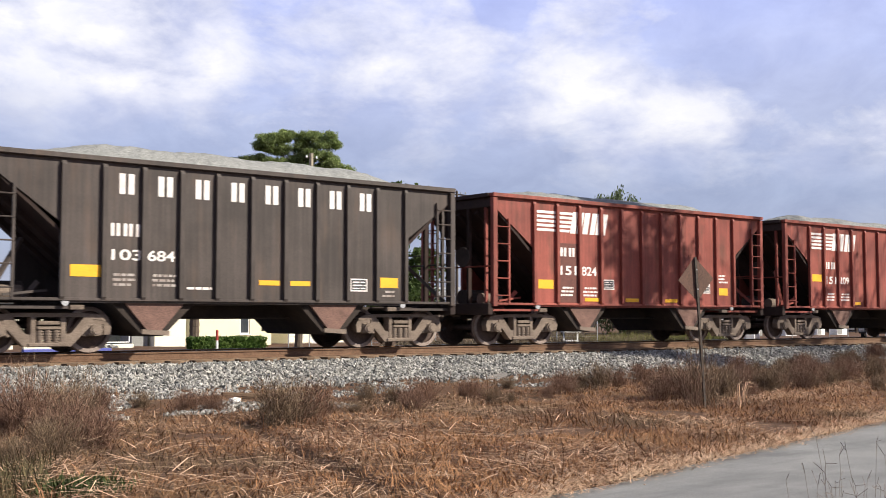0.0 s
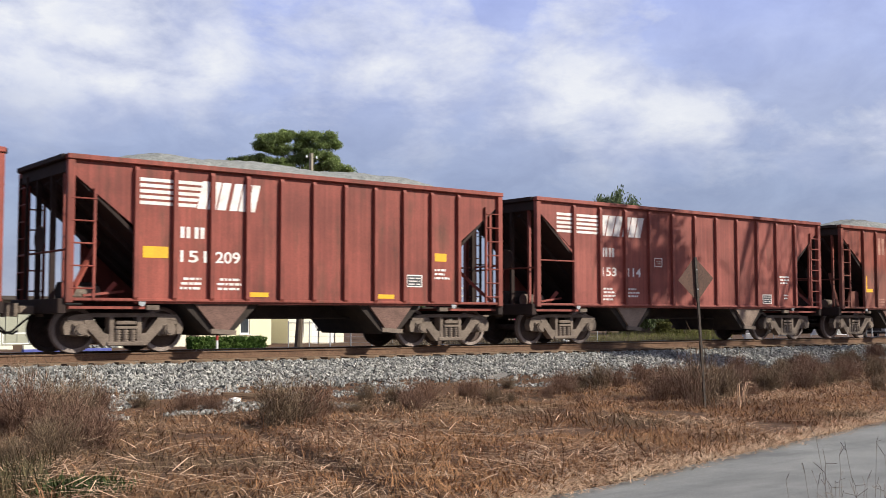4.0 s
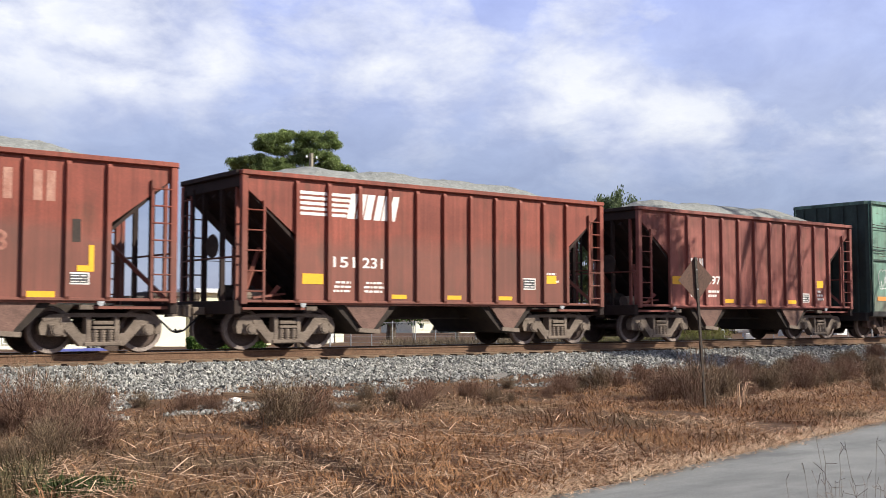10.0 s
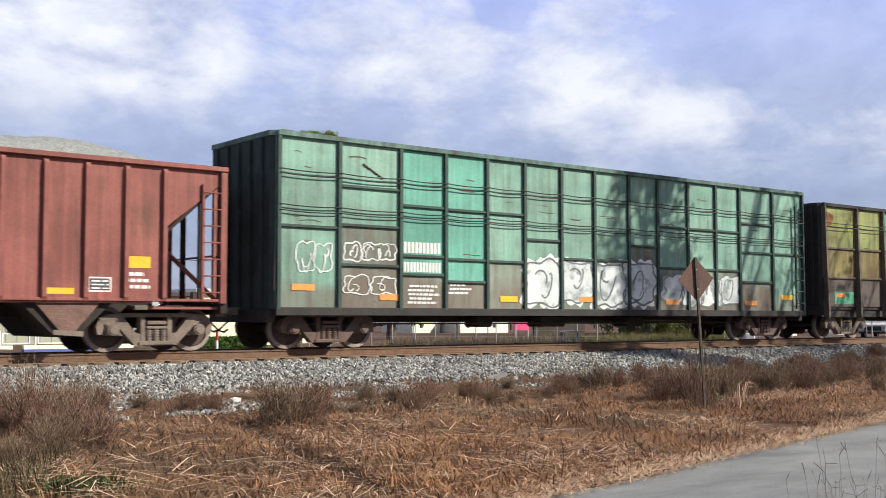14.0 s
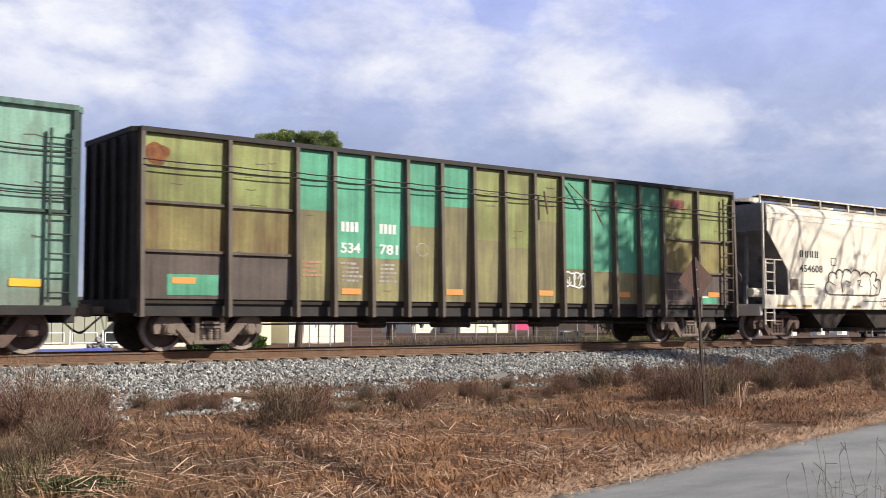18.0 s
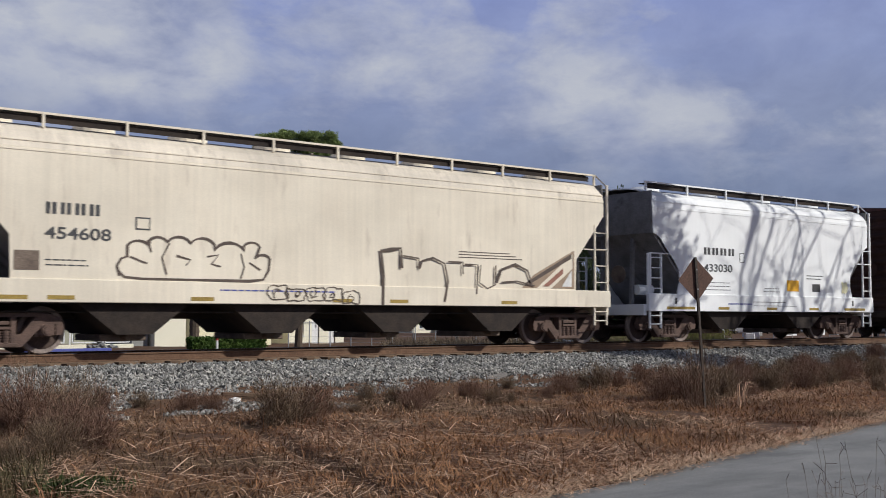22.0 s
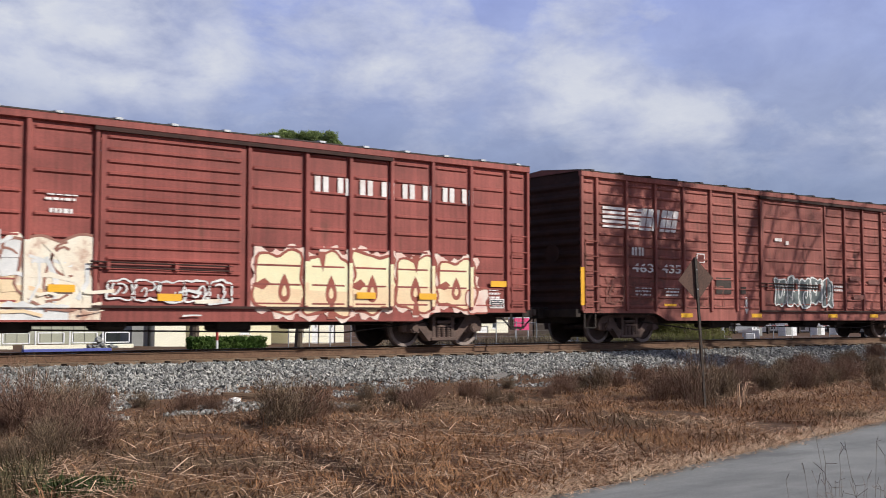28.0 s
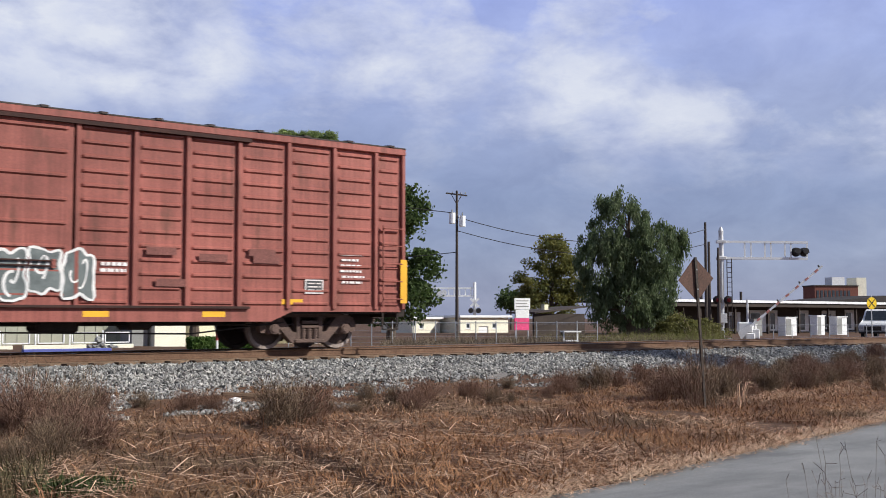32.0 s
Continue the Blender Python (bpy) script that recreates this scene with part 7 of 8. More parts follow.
def build_bushes():
    meshes = [bush_mesh(s, 340) for s in (1, 2, 3, 4, 5)]
    thin = [bush_mesh(s, 85) for s in (6, 7, 8)]
    rng = random.Random(8)
    spots = list(BUSHES)
    for _ in range(70):
        x = rng.uniform(13, 30)
        spots.append((x, 8.3 + 0.27 * x + rng.uniform(-0.9, 2.4), rng.uniform(0.25, 0.55)))
    for _ in range(22):
        spots.append((rng.uniform(4.8, 13), rng.uniform(12.3, 14.2), rng.uniform(0.18, 0.4)))
    for _ in range(16):
        spots.append((rng.uniform(0.6, 2.4), rng.uniform(9.6, 13.2), rng.uniform(0.3, 0.62)))
    for i, (x, y, s) in enumerate(spots):
        ob = new("dry_bush", meshes[i % 5])
        ob.matrix_basis = Matrix.LocRotScale((*site(x, y), land(x, y) - 0.02), Euler((0, 0, rng.uniform(0, 6.28))), (s * 1.15, s * 1.15, s))
        tagged(ob, "dead reddish brown weed bush beside the ballast", "bush", "dead weeds along the track")
    for i, (x, y, k) in enumerate(((11.75, 10.3, 1.35), (11.5, 10.25, 0.9), (12.1, 10.6, 0.8), (0.9, 12.3, 1.0), (1.5, 13.1, 1.05), (2.1, 13.7, 1.1), (2.7, 13.9, 0.95), (1.2, 13.8, 1.1), (0.6, 11.2, 0.9), (0.9, 10.2, 0.75))):
        ob = new("dry_bush", thin[i % 3])
        ob.matrix_basis = Matrix.LocRotScale((*site(x, y), land(x, y) - 0.02), Euler((0, 0, i * 1.7)), (k * 0.62, k * 0.62, k))
        tagged(ob, "tall thin dead weed standing over the grass", "bush", "dead weeds along the track")
    bm = B()
    bmesh.ops.create_icosphere(bm, subdivisions=1, radius=0.10)
    for vt in bm.verts:
        vt.co = Vector((vt.co.x * rng.uniform(0.9, 1.4), vt.co.y * rng.uniform(0.8, 1.1), vt.co.z * rng.uniform(0.5, 0.8)))
    st = part("pale_stone", bm, M["trim_white"], at=pose(9.05, 17.4, land(5.54, 15.28) + 0.03))
    tagged(st, "pale loose stone at the foot of the ballast", "stone")
    bm = box(B(), -0.45, 0.45, -0.05, 0.05, 0.0, 0.07, 0.012)
    st = part("timber_scrap", bm, M["tie"], at=pose(9.45, 17.75, land(5.80, 15.58) + 0.03, 0, 4, -12))
    tagged(st, "short dark scrap of tie lying on stones", "timber")
    # pale bent stalks beside the sign
    bm = B()
    for k in range(9):
        a = rng.uniform(-0.9, 0.9)
        p = Vector((rng.uniform(-0.06, 0.06), rng.uniform(-0.06, 0.06), 0))
        q = p + Vector((math.sin(a) * 0.3 + 0.08, rng.uniform(-0.1, 0.1), rng.uniform(0.3, 0.42)))
        bar(bm, p, q, 0.014, 0.006)
        bar(bm, q, q + Vector((0.12, 0, rng.uniform(-0.1, 0.06))), 0.010, 0.005)
    st = part("straw_tuft", bm, M["straw"], at=pose(*site(12.2, 9.95), land(12.2, 9.95)))
    tagged(st, "tuft of pale bent straw stalks", "straw tuft")
    # thin dark stalks on the near verge of the lane
    for _ in range(46):
        x, y = 4.2 + rng.uniform(-0.36, 0.4), 2.62 + rng.uniform(-0.2, 0.2)
        bm = B()
        p, d = Vector((0, 0, 0)), Vector((rng.uniform(-0.15, 0.15), rng.uniform(-0.15, 0.15), 1))
        hgt = rng.uniform(0.6, 0.95)
        for k in range(4):
            q = p + d.normalized() * hgt / 4
            tube(bm, p, q, 0.0024 - 0.0004 * k, 4)
            for _ in range(2):
                e = q + Vector((rng.uniform(-0.05, 0.05), rng.uniform(-0.05, 0.05), rng.uniform(0.0, 0.07)))
                tube(bm, q, e, 0.0016, 3)
            p = q
            d += Vector((rng.uniform(-0.08, 0.08), rng.uniform(-0.08, 0.08), 0))
        w = part("weed_stalk", bm, M["weed_dark"], at=pose(*site(x, y), land(x, y) - 0.01))
        tagged(w, "thin grey brown dead weed stalk beside the lane", "weed", "dead stalks beside the lane")


M["weed_dark"] = surface("grey_brown_stalk", (0.27, 0.24, 0.22), (0.33, 0.29, 0.26), 5, rough=0.95, bump=0)


def tree(at, label, height, trunk_r, blobs, leaf, size, seed, kind_name="tree", droop=0.0, limbs=10, bare=0, aspect=1.6, trunk_top=0.8, more=1.0, clump=0.0):
    """Tapered trunk, limbs to the crown, and a crown of small leaves in clumps. blobs: centre x, y, z, radii, clumps, leaves in each."""
    rng = np.random.RandomState(seed)
    tr = thing(kind_name, at, label, "tree")
    bm = B()
    p, r = Vector((0, 0, -0.2)), trunk_r
    n = 6
    stops = []
    for k in range(n):
        q = Vector((rng.normal(0, 0.05) * height / 8, rng.normal(0, 0.05) * height / 8, height * trunk_top * (k + 1) / n))
        r2 = trunk_r * (1 - 0.75 * (k + 1) / n)
        tube(bm, p, q, r, 10, r2)
        stops.append((q.copy(), r2))
        p, r = q, r2
    part("trunk", bm, M["bark"], tr)
    ends = []
    v, f = [], []
    for cx, cy, cz, rx, ry, rz, nc, nl in blobs:
        for i in range(int(nc * more)):
            d = rng.normal(size=3)
            d /= np.linalg.norm(d)
            k = rng.uniform(0.45, 1.0) ** 0.6
            c = np.array([cx + d[0] * rx * k, cy + d[1] * ry * k, cz + d[2] * rz * k])
            ends.append(c)
            s = (clump or size) * rng.uniform(1.6, 3.4)
            P = c + np.clip(rng.normal(size=(nl, 3)), -1.5, 1.5) * s * 0.8 * np.array([1, 1, 0.7 + droop])
            P[:, 2] -= droop * rng.rand(nl) * s * 2.0
            U = rng.normal(size=(nl, 3))
            if droop:
                U = U * 0.4 + np.array([0, 0, -1.0])
            U /= np.linalg.norm(U, axis=1)[:, None]
            W = np.cross(U, rng.normal(size=(nl, 3)))
            W /= np.linalg.norm(W, axis=1)[:, None]
            L = size * rng.uniform(0.6, 1.3, nl)[:, None]
            A = P - U * L * aspect / 2
            Bq = P + W * L / 2
            C = P + U * L * aspect / 2
            Dq = P - W * L / 2
            b = len(v)
            for j in range(nl):
                v.extend((tuple(A[j]), tuple(Bq[j]), tuple(C[j]), tuple(Dq[j])))
                f.append((b + 4 * j, b + 4 * j + 1, b + 4 * j + 2, b + 4 * j + 3))
    if v:
        part("crown", raw("crown", v, f, M[leaf]), None, tr)
    pick = [ends[int(i)] for i in np.linspace(0, len(ends) - 1, min(limbs, len(ends)))] if ends else []
    for e in pick:
        q, r2 = stops[min(range(n), key=lambda k: abs(stops[k][0].z - e[2] * 0.8))]
        bm = B()
        mid = (q + Vector(e)) / 2 + Vector((0, 0, 0.3))
        tube(bm, q, mid, max(r2 * 0.5, 0.03), 6, max(r2 * 0.3, 0.02))
        tube(bm, mid, e, max(r2 * 0.3, 0.02), 6, 0.012)
        part("limb", bm, M["bark"], tr)
    if bare:
        for _ in range(bare):
            q, r2 = stops[rng.randint(1, n)]
            a = rng.uniform(0, 6.283)
            d = Vector((math.cos(a), math.sin(a), rng.uniform(1.1, 2.6))).normalized()
            bm = B()
            todo = [(q, d, rng.uniform(0.25, 0.42) * height, max(r2 * 0.6, 0.06), 0)]
            while todo:
                p0, d0, L, r0, lev = todo.pop()
                p1 = p0 + d0 * L * 0.55
                p2 = p1 + (d0 + Vector(rng.normal(0, 0.18, 3))).normalized() * L * 0.45
                tube(bm, p0, p1, r0, 5, r0 * 0.75)
                tube(bm, p1, p2, r0 * 0.75, 5, r0 * 0.5)
                if lev < 3:
                    for s in (p1, p2, p2):
                        todo.append((s, (d0 + Vector(rng.normal(0, 0.45, 3))).normalized(), L * rng.uniform(0.45, 0.62), r0 * 0.5, lev + 1))
            part("limb", bm, M["bark"], tr)
    return tr


def build_trees():
    g = 0.18
    # willow-like tree by the crossing
    tree(pose(42.93, 39.18, g), "bushy grey green willow beside the crossing", 8.6, 0.28,
         [(-0.4, 0.2, 6.0, 1.7, 1.7, 2.1, 95, 85), (-1.0, 0.8, 4.2, 1.6, 1.6, 2.0, 85, 85), (0.9, -0.6, 4.6, 1.7, 1.7, 1.9, 95, 85),
          (0.0, 0.2, 2.4, 2.1, 2.1, 1.5, 100, 85), (1.2, -0.8, 3.0, 1.1, 1.1, 1.6, 45, 85), (2.0, -1.5, 5.3, 0.7, 0.7, 0.8, 18, 85)], "leaf_willow", 0.062, 1, droop=0.8, limbs=14, aspect=3.0, more=1.7)
    # yellowing tree further back
    tree(pose(63.40, 66.28, g), "tall green tree turning yellow", 8.4, 0.26,
         [(0, 0, 6.4, 1.4, 1.4, 1.9, 60, 80), (-1.3, 0.9, 4.2, 1.4, 1.4, 2.0, 55, 80), (1.4, -0.9, 4.4, 1.6, 1.6, 2.2, 65, 80), (0, 0, 2.6, 2.0, 2.0, 1.4, 50, 70)],
         "leaf_autumn", 0.14, 2, limbs=10)
    # broad dark tree mostly behind the train
    tree(pose(40.91, 57.63, g), "dark green oak behind the track", 10.5, 0.32,
         [(0.4, -0.3, 8.4, 1.6, 1.6, 1.9, 44, 60), (-1.2, 0.6, 6.2, 2.2, 2.2, 2.0, 60, 60), (1.5, -1.0, 4.2, 1.3, 1.3, 1.8, 36, 60), (0.6, -0.4, 2.4, 2.2, 2.2, 1.4, 44, 60)],
         "leaf_dark", 0.19, 3, limbs=12)
    # tall pine seen above the cars: crown clumps by offset along the view, height, half width, half height
    clumps = [(-2.35, 16.3, 1.4, 0.62), (-3.2, 15.75, 0.75, 0.6), (-1.15, 16.65, 0.65, 0.42), (-1.85, 15.45, 0.9, 0.42), (0.5, 16.55, 1.0, 0.42), (1.85, 16.45, 1.0, 0.5),
              (2.65, 15.8, 0.5, 0.42), (0.75, 15.7, 1.4, 0.5), (1.45, 14.9, 1.4, 0.5), (2.1, 14.1, 1.2, 0.5), (0.3, 14.7, 0.65, 0.42), (-5.1, 14.5, 1.05, 0.32), (-3.7, 14.7, 0.8, 0.3),
              (3.3, 13.75, 1.0, 0.34), (-0.5, 13.6, 1.6, 0.5), (-2.1, 14.25, 1.2, 0.42), (-0.6, 14.5, 0.8, 0.4), (-3.0, 13.85, 1.3, 0.4), (-4.6, 14.0, 1.2, 0.35), (0.0, 15.9, 0.45, 0.35)]
    rng = random.Random(31)
    tufts = []
    for r, z, w, h in clumps:
        for k in range(8):
            across = (-0.66, 0.66, 0, -0.33, 0.33, -0.5, 0.5, 0.1)[k]
            tufts.append((r + (across + rng.uniform(-0.1, 0.1)) * w, rng.uniform(-0.7, 0.7) * w, z - 0.12 + rng.uniform(-0.55, 0.5) * h, w * rng.uniform(0.26, 0.42), h * rng.uniform(0.4, 0.75)))
    tree(pose(46.86, 78.81, g), "tall pine with a broad clumped crown", 16.6, 0.30,
         [(r * 0.787 + q * 0.617, -r * 0.617 + q * 0.787, z, w, w, h, int(w * h * 34) + 4, 105) for r, q, z, w, h in tufts], "leaf_pine", 0.050, 4, limbs=30, kind_name="pine_tree", aspect=5.0, clump=0.092)
    tree(pose(45.13, 87.01, g), "round topped green tree behind the pine", 14.4, 0.3,
         [(0.4, -0.2, 13.4, 1.3, 1.3, 1.1, 40, 90), (1.6, -1.0, 12.4, 1.8, 1.8, 1.3, 50, 90), (4.0, -2.6, 12.6, 1.5, 1.5, 1.2, 40, 90)], "leaf_dark", 0.16, 5, limbs=8)
    # small far trees
    tree(pose(88.64, 99.77, g), "small dark tree far behind the crossing", 5.0, 0.16, [(0, 0, 3.6, 1.5, 1.5, 1.3, 34, 45)], "leaf_dark", 0.24, 6, limbs=5)
    tree(pose(50.19, 41.57, g), "low bushy green shrub beside the crossing mast", 2.2, 0.08, [(0, 0, 0.7, 1.5, 1.3, 0.55, 46, 60), (1.6, -0.9, 0.55, 1.0, 1.0, 0.45, 26, 50)], "leaf_yellow", 0.08, 7, kind_name="shrub", limbs=4)
    tree(pose(45.42, 37.58, g), "low bushy green shrub beside the willow", 2.4, 0.08, [(0, 0, 0.9, 1.6, 1.4, 0.7, 56, 60)], "leaf_yellow", 0.08, 8, kind_name="shrub", limbs=4)
    # trees on the camera's side that shade the train
    tree(pose(34.18, 9.92, 0.02), "tall narrow evergreen across the lane", 17.0, 0.26,
         [(0, 0, 9.0, 1.1, 1.1, 1.6, 26, 50), (0.2, 0.1, 11.5, 1.35, 1.35, 1.8, 36, 50), (-0.2, 0, 14.2, 1.2, 1.2, 1.8, 29, 50), (0, 0, 16.4, 0.7, 0.7, 1.0, 13, 45)], "leaf_dark", 0.16, 9, limbs=12, trunk_top=0.95)
    tree(pose(38.65, 9.62, 0.02), "bare branched tree across the lane", 16.0, 0.24, [], "leaf_dark", 0.16, 10, bare=15)
    tree(pose(42.33, 10.62, 0.02), "bare branched tree across the lane", 14.0, 0.2, [(0.6, 0, 10.5, 1.6, 1.6, 1.8, 12, 40)], "leaf_autumn", 0.15, 11, bare=12)


build_grass()
build_bushes()
build_trees()

# ---- signs, signals, poles ----


def build_signs():
    # warning sign seen from behind, leaning
    z = land(11.6, 10.15)
    s = thing("warning_sign", pose(14.47, 11.56, z - 0.03, 0, -3.6, -13), "diamond road sign seen from its rusty brown back", "road sign")
    bm = box(B(), -0.022, 0.022, -0.012, -0.004, 0, 2.50)
    box(bm, -0.022, -0.015, -0.012, 0.016, 0, 2.50)
    box(bm, 0.015, 0.022, -0.012, 0.016, 0, 2.50)
    post = part("post", bm, M["pole_wood"], s, "rusty steel channel post")
    d = 0.365
    bm = prism(B(), [(0, 2.14 - d), (d * 0.97, 2.14), (0, 2.14 + d), (-d * 0.97, 2.14)], 0.018, 0.022)
    part("plate", bm, M["signback"], s)
    for zz in (1.98, 2.3):
        part("bolt", tube(B(), (0, -0.02, zz), (0, 0.02, zz), 0.012, 6), M["galv"], s)

    # yellow round crossing sign
    s = thing("crossing_sign", pose(67.55, 40.09, 0.18, 0, 0, -19), "round yellow railway crossing warning sign", "road sign")
    part("post", box(B(), -0.03, 0.03, 0.0, 0.04, 0, 2.9), M["galv"], s)
    disc = part("plate", spun(B(), [(0.02, -0.012), (0.40, -0.012), (0.40, 0.0), (0.02, 0.0)], 28), M["sign_yellow"], s, at=pose(0, -0.01, 2.36))
    bm = B()
    for a in (45, 135):
        c, k = math.cos(radians(a)) * 0.36, math.sin(radians(a)) * 0.36
        bar(bm, (-c, -0.018, -k), (c, -0.018, k), 0.06, 0.006, up=(0, 1, 0))
    part("cross_mark", bm, M["black"], disc)

    # cantilever signal mast
    s = thing("signal_mast", pose(57.56, 44.53, 0.15, 0, 0, -39.8), "silver cantilever signal mast over the crossing", "signal mast")
    bm = tube(B(), (0, 0, 0), (0, 0, 6.95), 0.16, 14, 0.15)
    tube(bm, (0, 0, 6.95), (0, 0, 7.05), 0.19, 14, 0.08)
    part("mast", bm, M["silver"], s)
    part("cap", tube(B(), (0, 0, 6.98), (0, 0, 7.25), 0.17, 12, 0.06), M["silver"], s)
    for zc in (5.25, 6.30):
        part("chord", bar(B(), (0.1, 0, zc), (5.5, 0, zc - 0.06), 0.14, 0.15), M["white"], s)
        part("collar", box(B(), -0.3, 0.3, -0.2, 0.2, zc - 0.1, zc + 0.1, 0.02), M["silver"], s)
    for x in (1.5, 1.9, 2.78, 3.17, 4.05, 4.43, 5.45):
        part("brace", bar(B(), (x, 0, 5.25), (x, 0, 6.27), 0.09, 0.09), M["white"], s)
    part("walkway", box(B(), 0.4, 5.5, 0.1, 0.5, 5.18, 5.22), M["galv"], s)
    for x in (4.75, 5.25):
        lamp = part("light_head", spun(B(), [(0.06, -0.26), (0.16, -0.24), (0.18, 0.0), (0.30, 0.03), (0.30, 0.05), (0.08, 0.14)], 16), M["black"], s, at=pose(x, -0.05, 5.62))
        part("lens", spun(B(), [(0.02, -0.27), (0.15, -0.262), (0.15, -0.25), (0.02, -0.25)], 14), M["lens"], lamp)
        part("hood", tube(B(), (0, -0.5, 0.05), (0, -0.25, 0.0), 0.19, 12), M["black"], lamp)
    part("cross_arm", bar(B(), (4.4, -0.05, 5.62), (5.6, -0.05, 5.62), 0.06, 0.06), M["black"], s)
    lad = part("ladder", bar(B(), (0.32, -0.15, 0.4), (0.32, -0.15, 5.2), 0.05, 0.05), M["truck_dark"], s, "dark steel ladder")
    part("stile", bar(B(), (0.62, -0.15, 0.4), (0.62, -0.15, 5.2), 0.05, 0.05), M["truck_dark"], lad)
    for k in range(15):
        part("rung", tube(B(), (0.32, -0.15, 0.6 + k * 0.31), (0.62, -0.15, 0.6 + k * 0.31), 0.02, 5), M["truck_dark"], lad)
    for x in (-0.35, 0.35):
        lh = part("light_head", spun(B(), [(0.06, -0.2), (0.15, -0.18), (0.17, 0.0), (0.28, 0.02), (0.28, 0.04), (0.08, 0.12)], 16), M["black"], s, at=pose(x, -0.25, 2.55))
        part("lens", spun(B(), [(0.02, -0.215), (0.13, -0.205), (0.13, -0.19), (0.02, -0.19)], 14), M["lens"], lh)
    part("junction_box", box(B(), -0.25, 0.25, -0.3, -0.16, 1.1, 1.7, 0.02), M["silver"], s)
    part("footing", box(B(), -0.5, 0.5, -0.5, 0.5, -0.3, 0.12, 0.04), M["grey_wall"], s)

    # gate beside the mast, rising after the train
    s = thing("crossing_gate", pose(59.11, 43.62, 0.15, 0, 0, -41.8), "crossing gate with a red and white striped arm", "crossing gate")
    part("mast", tube(B(), (-0.05, 0.2, 0), (-0.05, 0.2, 2.6), 0.07, 10), M["silver"], s)
    part("mechanism", box(B(), -0.75, 0.2, -0.25, 0.25, 0.45, 1.15, 0.08), M["trim_white"], s)
    part("control_box", box(B(), 0.1, 0.62, -0.2, 0.2, 0.1, 0.72, 0.05), M["trim_white"], s)
    part("base", box(B(), -0.3, 0.3, -0.3, 0.3, -0.2, 0.45, 0.05), M["silver"], s)
    arm = part("arm", bar(B(), (0.0, -0.32, 0), (6.0, -0.32, 0), 0.07, 0.13), M["white"], s, "white arm with red stripes", at=pose(0, 0, 0.88))
    for k in range(7):
        x = 0.55 + k * 0.8
        part("red_stripe", box(B(), x, x + 0.26, -0.36, -0.28, -0.068, 0.068), M["pale_red"], arm)
    for x in (2.4, 4.2, 5.8):
        part("arm_light", tube(B(), (x, -0.32, 0.06), (x, -0.32, 0.20), 0.05, 8), M["black"], arm)
    cw = part("counterweight", prism(B(), [(-1.0, -0.28), (-0.2, -0.18), (0.1, 0.12), (-0.85, 0.22)], -0.40, -0.34), M["trim_white"], arm)
    GATE.append(arm)

    # far signal on the road beyond
    s = thing("far_signal", pose(74.01, 89.06, 0.15, 0, 0, 142), "white lattice signal span with a crossbuck, far off", "signal mast")
    part("mast", tube(B(), (0, 0, 0), (0, 0, 5.2), 0.17, 10), M["white"], s)
    for zc in (3.75, 4.55):
        part("chord", bar(B(), (0, 0, zc), (5.2, 0, zc), 0.18, 0.18), M["white"], s)
    for k in range(9):
        part("brace", bar(B(), (0.4 + k * 0.58, 0, 3.75), (0.4 + k * 0.58, 0, 4.55), 0.11, 0.11), M["white"], s)
    for x in (3.2, 3.7):
        part("light_head", tube(B(), (x, -0.1, 4.1), (x, 0.12, 4.1), 0.28, 14), M["trim_white"], s)
    for a in (45, 135):
        c, k = math.cos(radians(a)) * 0.62, math.sin(radians(a)) * 0.62
        part("crossbuck_blade", bar(B(), (-c, 0.2, 3.05 - k), (c, 0.2, 3.05 + k), 0.24, 0.03, up=(0, 1, 0)), M["white"], s)
    for x in (-0.4, 0.4):
        part("light_head", tube(B(), (x, 0.1, 2.2), (x, 0.3, 2.2), 0.28, 14), M["black"], s)


GATE = []


def pole(at, label, h, arms=(), cans=(), r=0.15, wood="pole_wood", knobs=()):
    p = thing("utility_pole", at, label, "utility pole", "utility poles")
    part("pole_shaft", tube(B(), (0, 0, -0.3), (0, 0, h), r, 10, r * (0.62 if wood == "pole_wood" else 0.9)), M[wood], p)
    for z, w in arms:
        arm = part("crossarm", bar(B(), (-w, 0.12, z + 0.06), (w, 0.12, z - 0.06), 0.06, 0.07), M["pole_wood"], p)
        for x in (-w + 0.1, -w * 0.4, w * 0.4, w - 0.1):
            part("insulator", tube(B(), (x, 0.12, z + 0.02), (x, 0.12, z + 0.13), 0.03, 6, 0.02), M["grey_wall"], arm)
        part("arm_brace", bar(bar(B(), (-w * 0.5, 0.1, z), (0, 0.1, z - 0.5), 0.03, 0.03), (w * 0.5, 0.1, z), (0, 0.1, z - 0.5), 0.03, 0.03), M["pole_wood"], p)
    for x, z in knobs:
        k = part("bracket", bar(B(), (0, -0.05, z - 0.04), (x, -0.05, z - 0.02), 0.05, 0.05), M["pole_wood"], p)
        part("insulator", tube(B(), (x, -0.05, z - 0.02), (x, -0.05, z + 0.15), 0.07, 8, 0.05), M["white"], k)
    for x, z in cans:
        c = part("transformer", tube(B(), (x, -0.1, z), (x, -0.1, z + 0.55), 0.16, 14), M["white"], p)
        part("bushing", tube(B(), (x, -0.1, z + 0.55), (x, -0.1, z + 0.72), 0.035, 6), M["grey_wall"], c)
    return p


def sagging(bm, a, b, sag, r=0.02, n=14):
    a, b = Vector(a), Vector(b)
    hose(bm, [a.lerp(b, k / n) - Vector((0, 0, sag * 4 * (k / n) * (1 - k / n))) for k in range(n + 1)], r, 4)


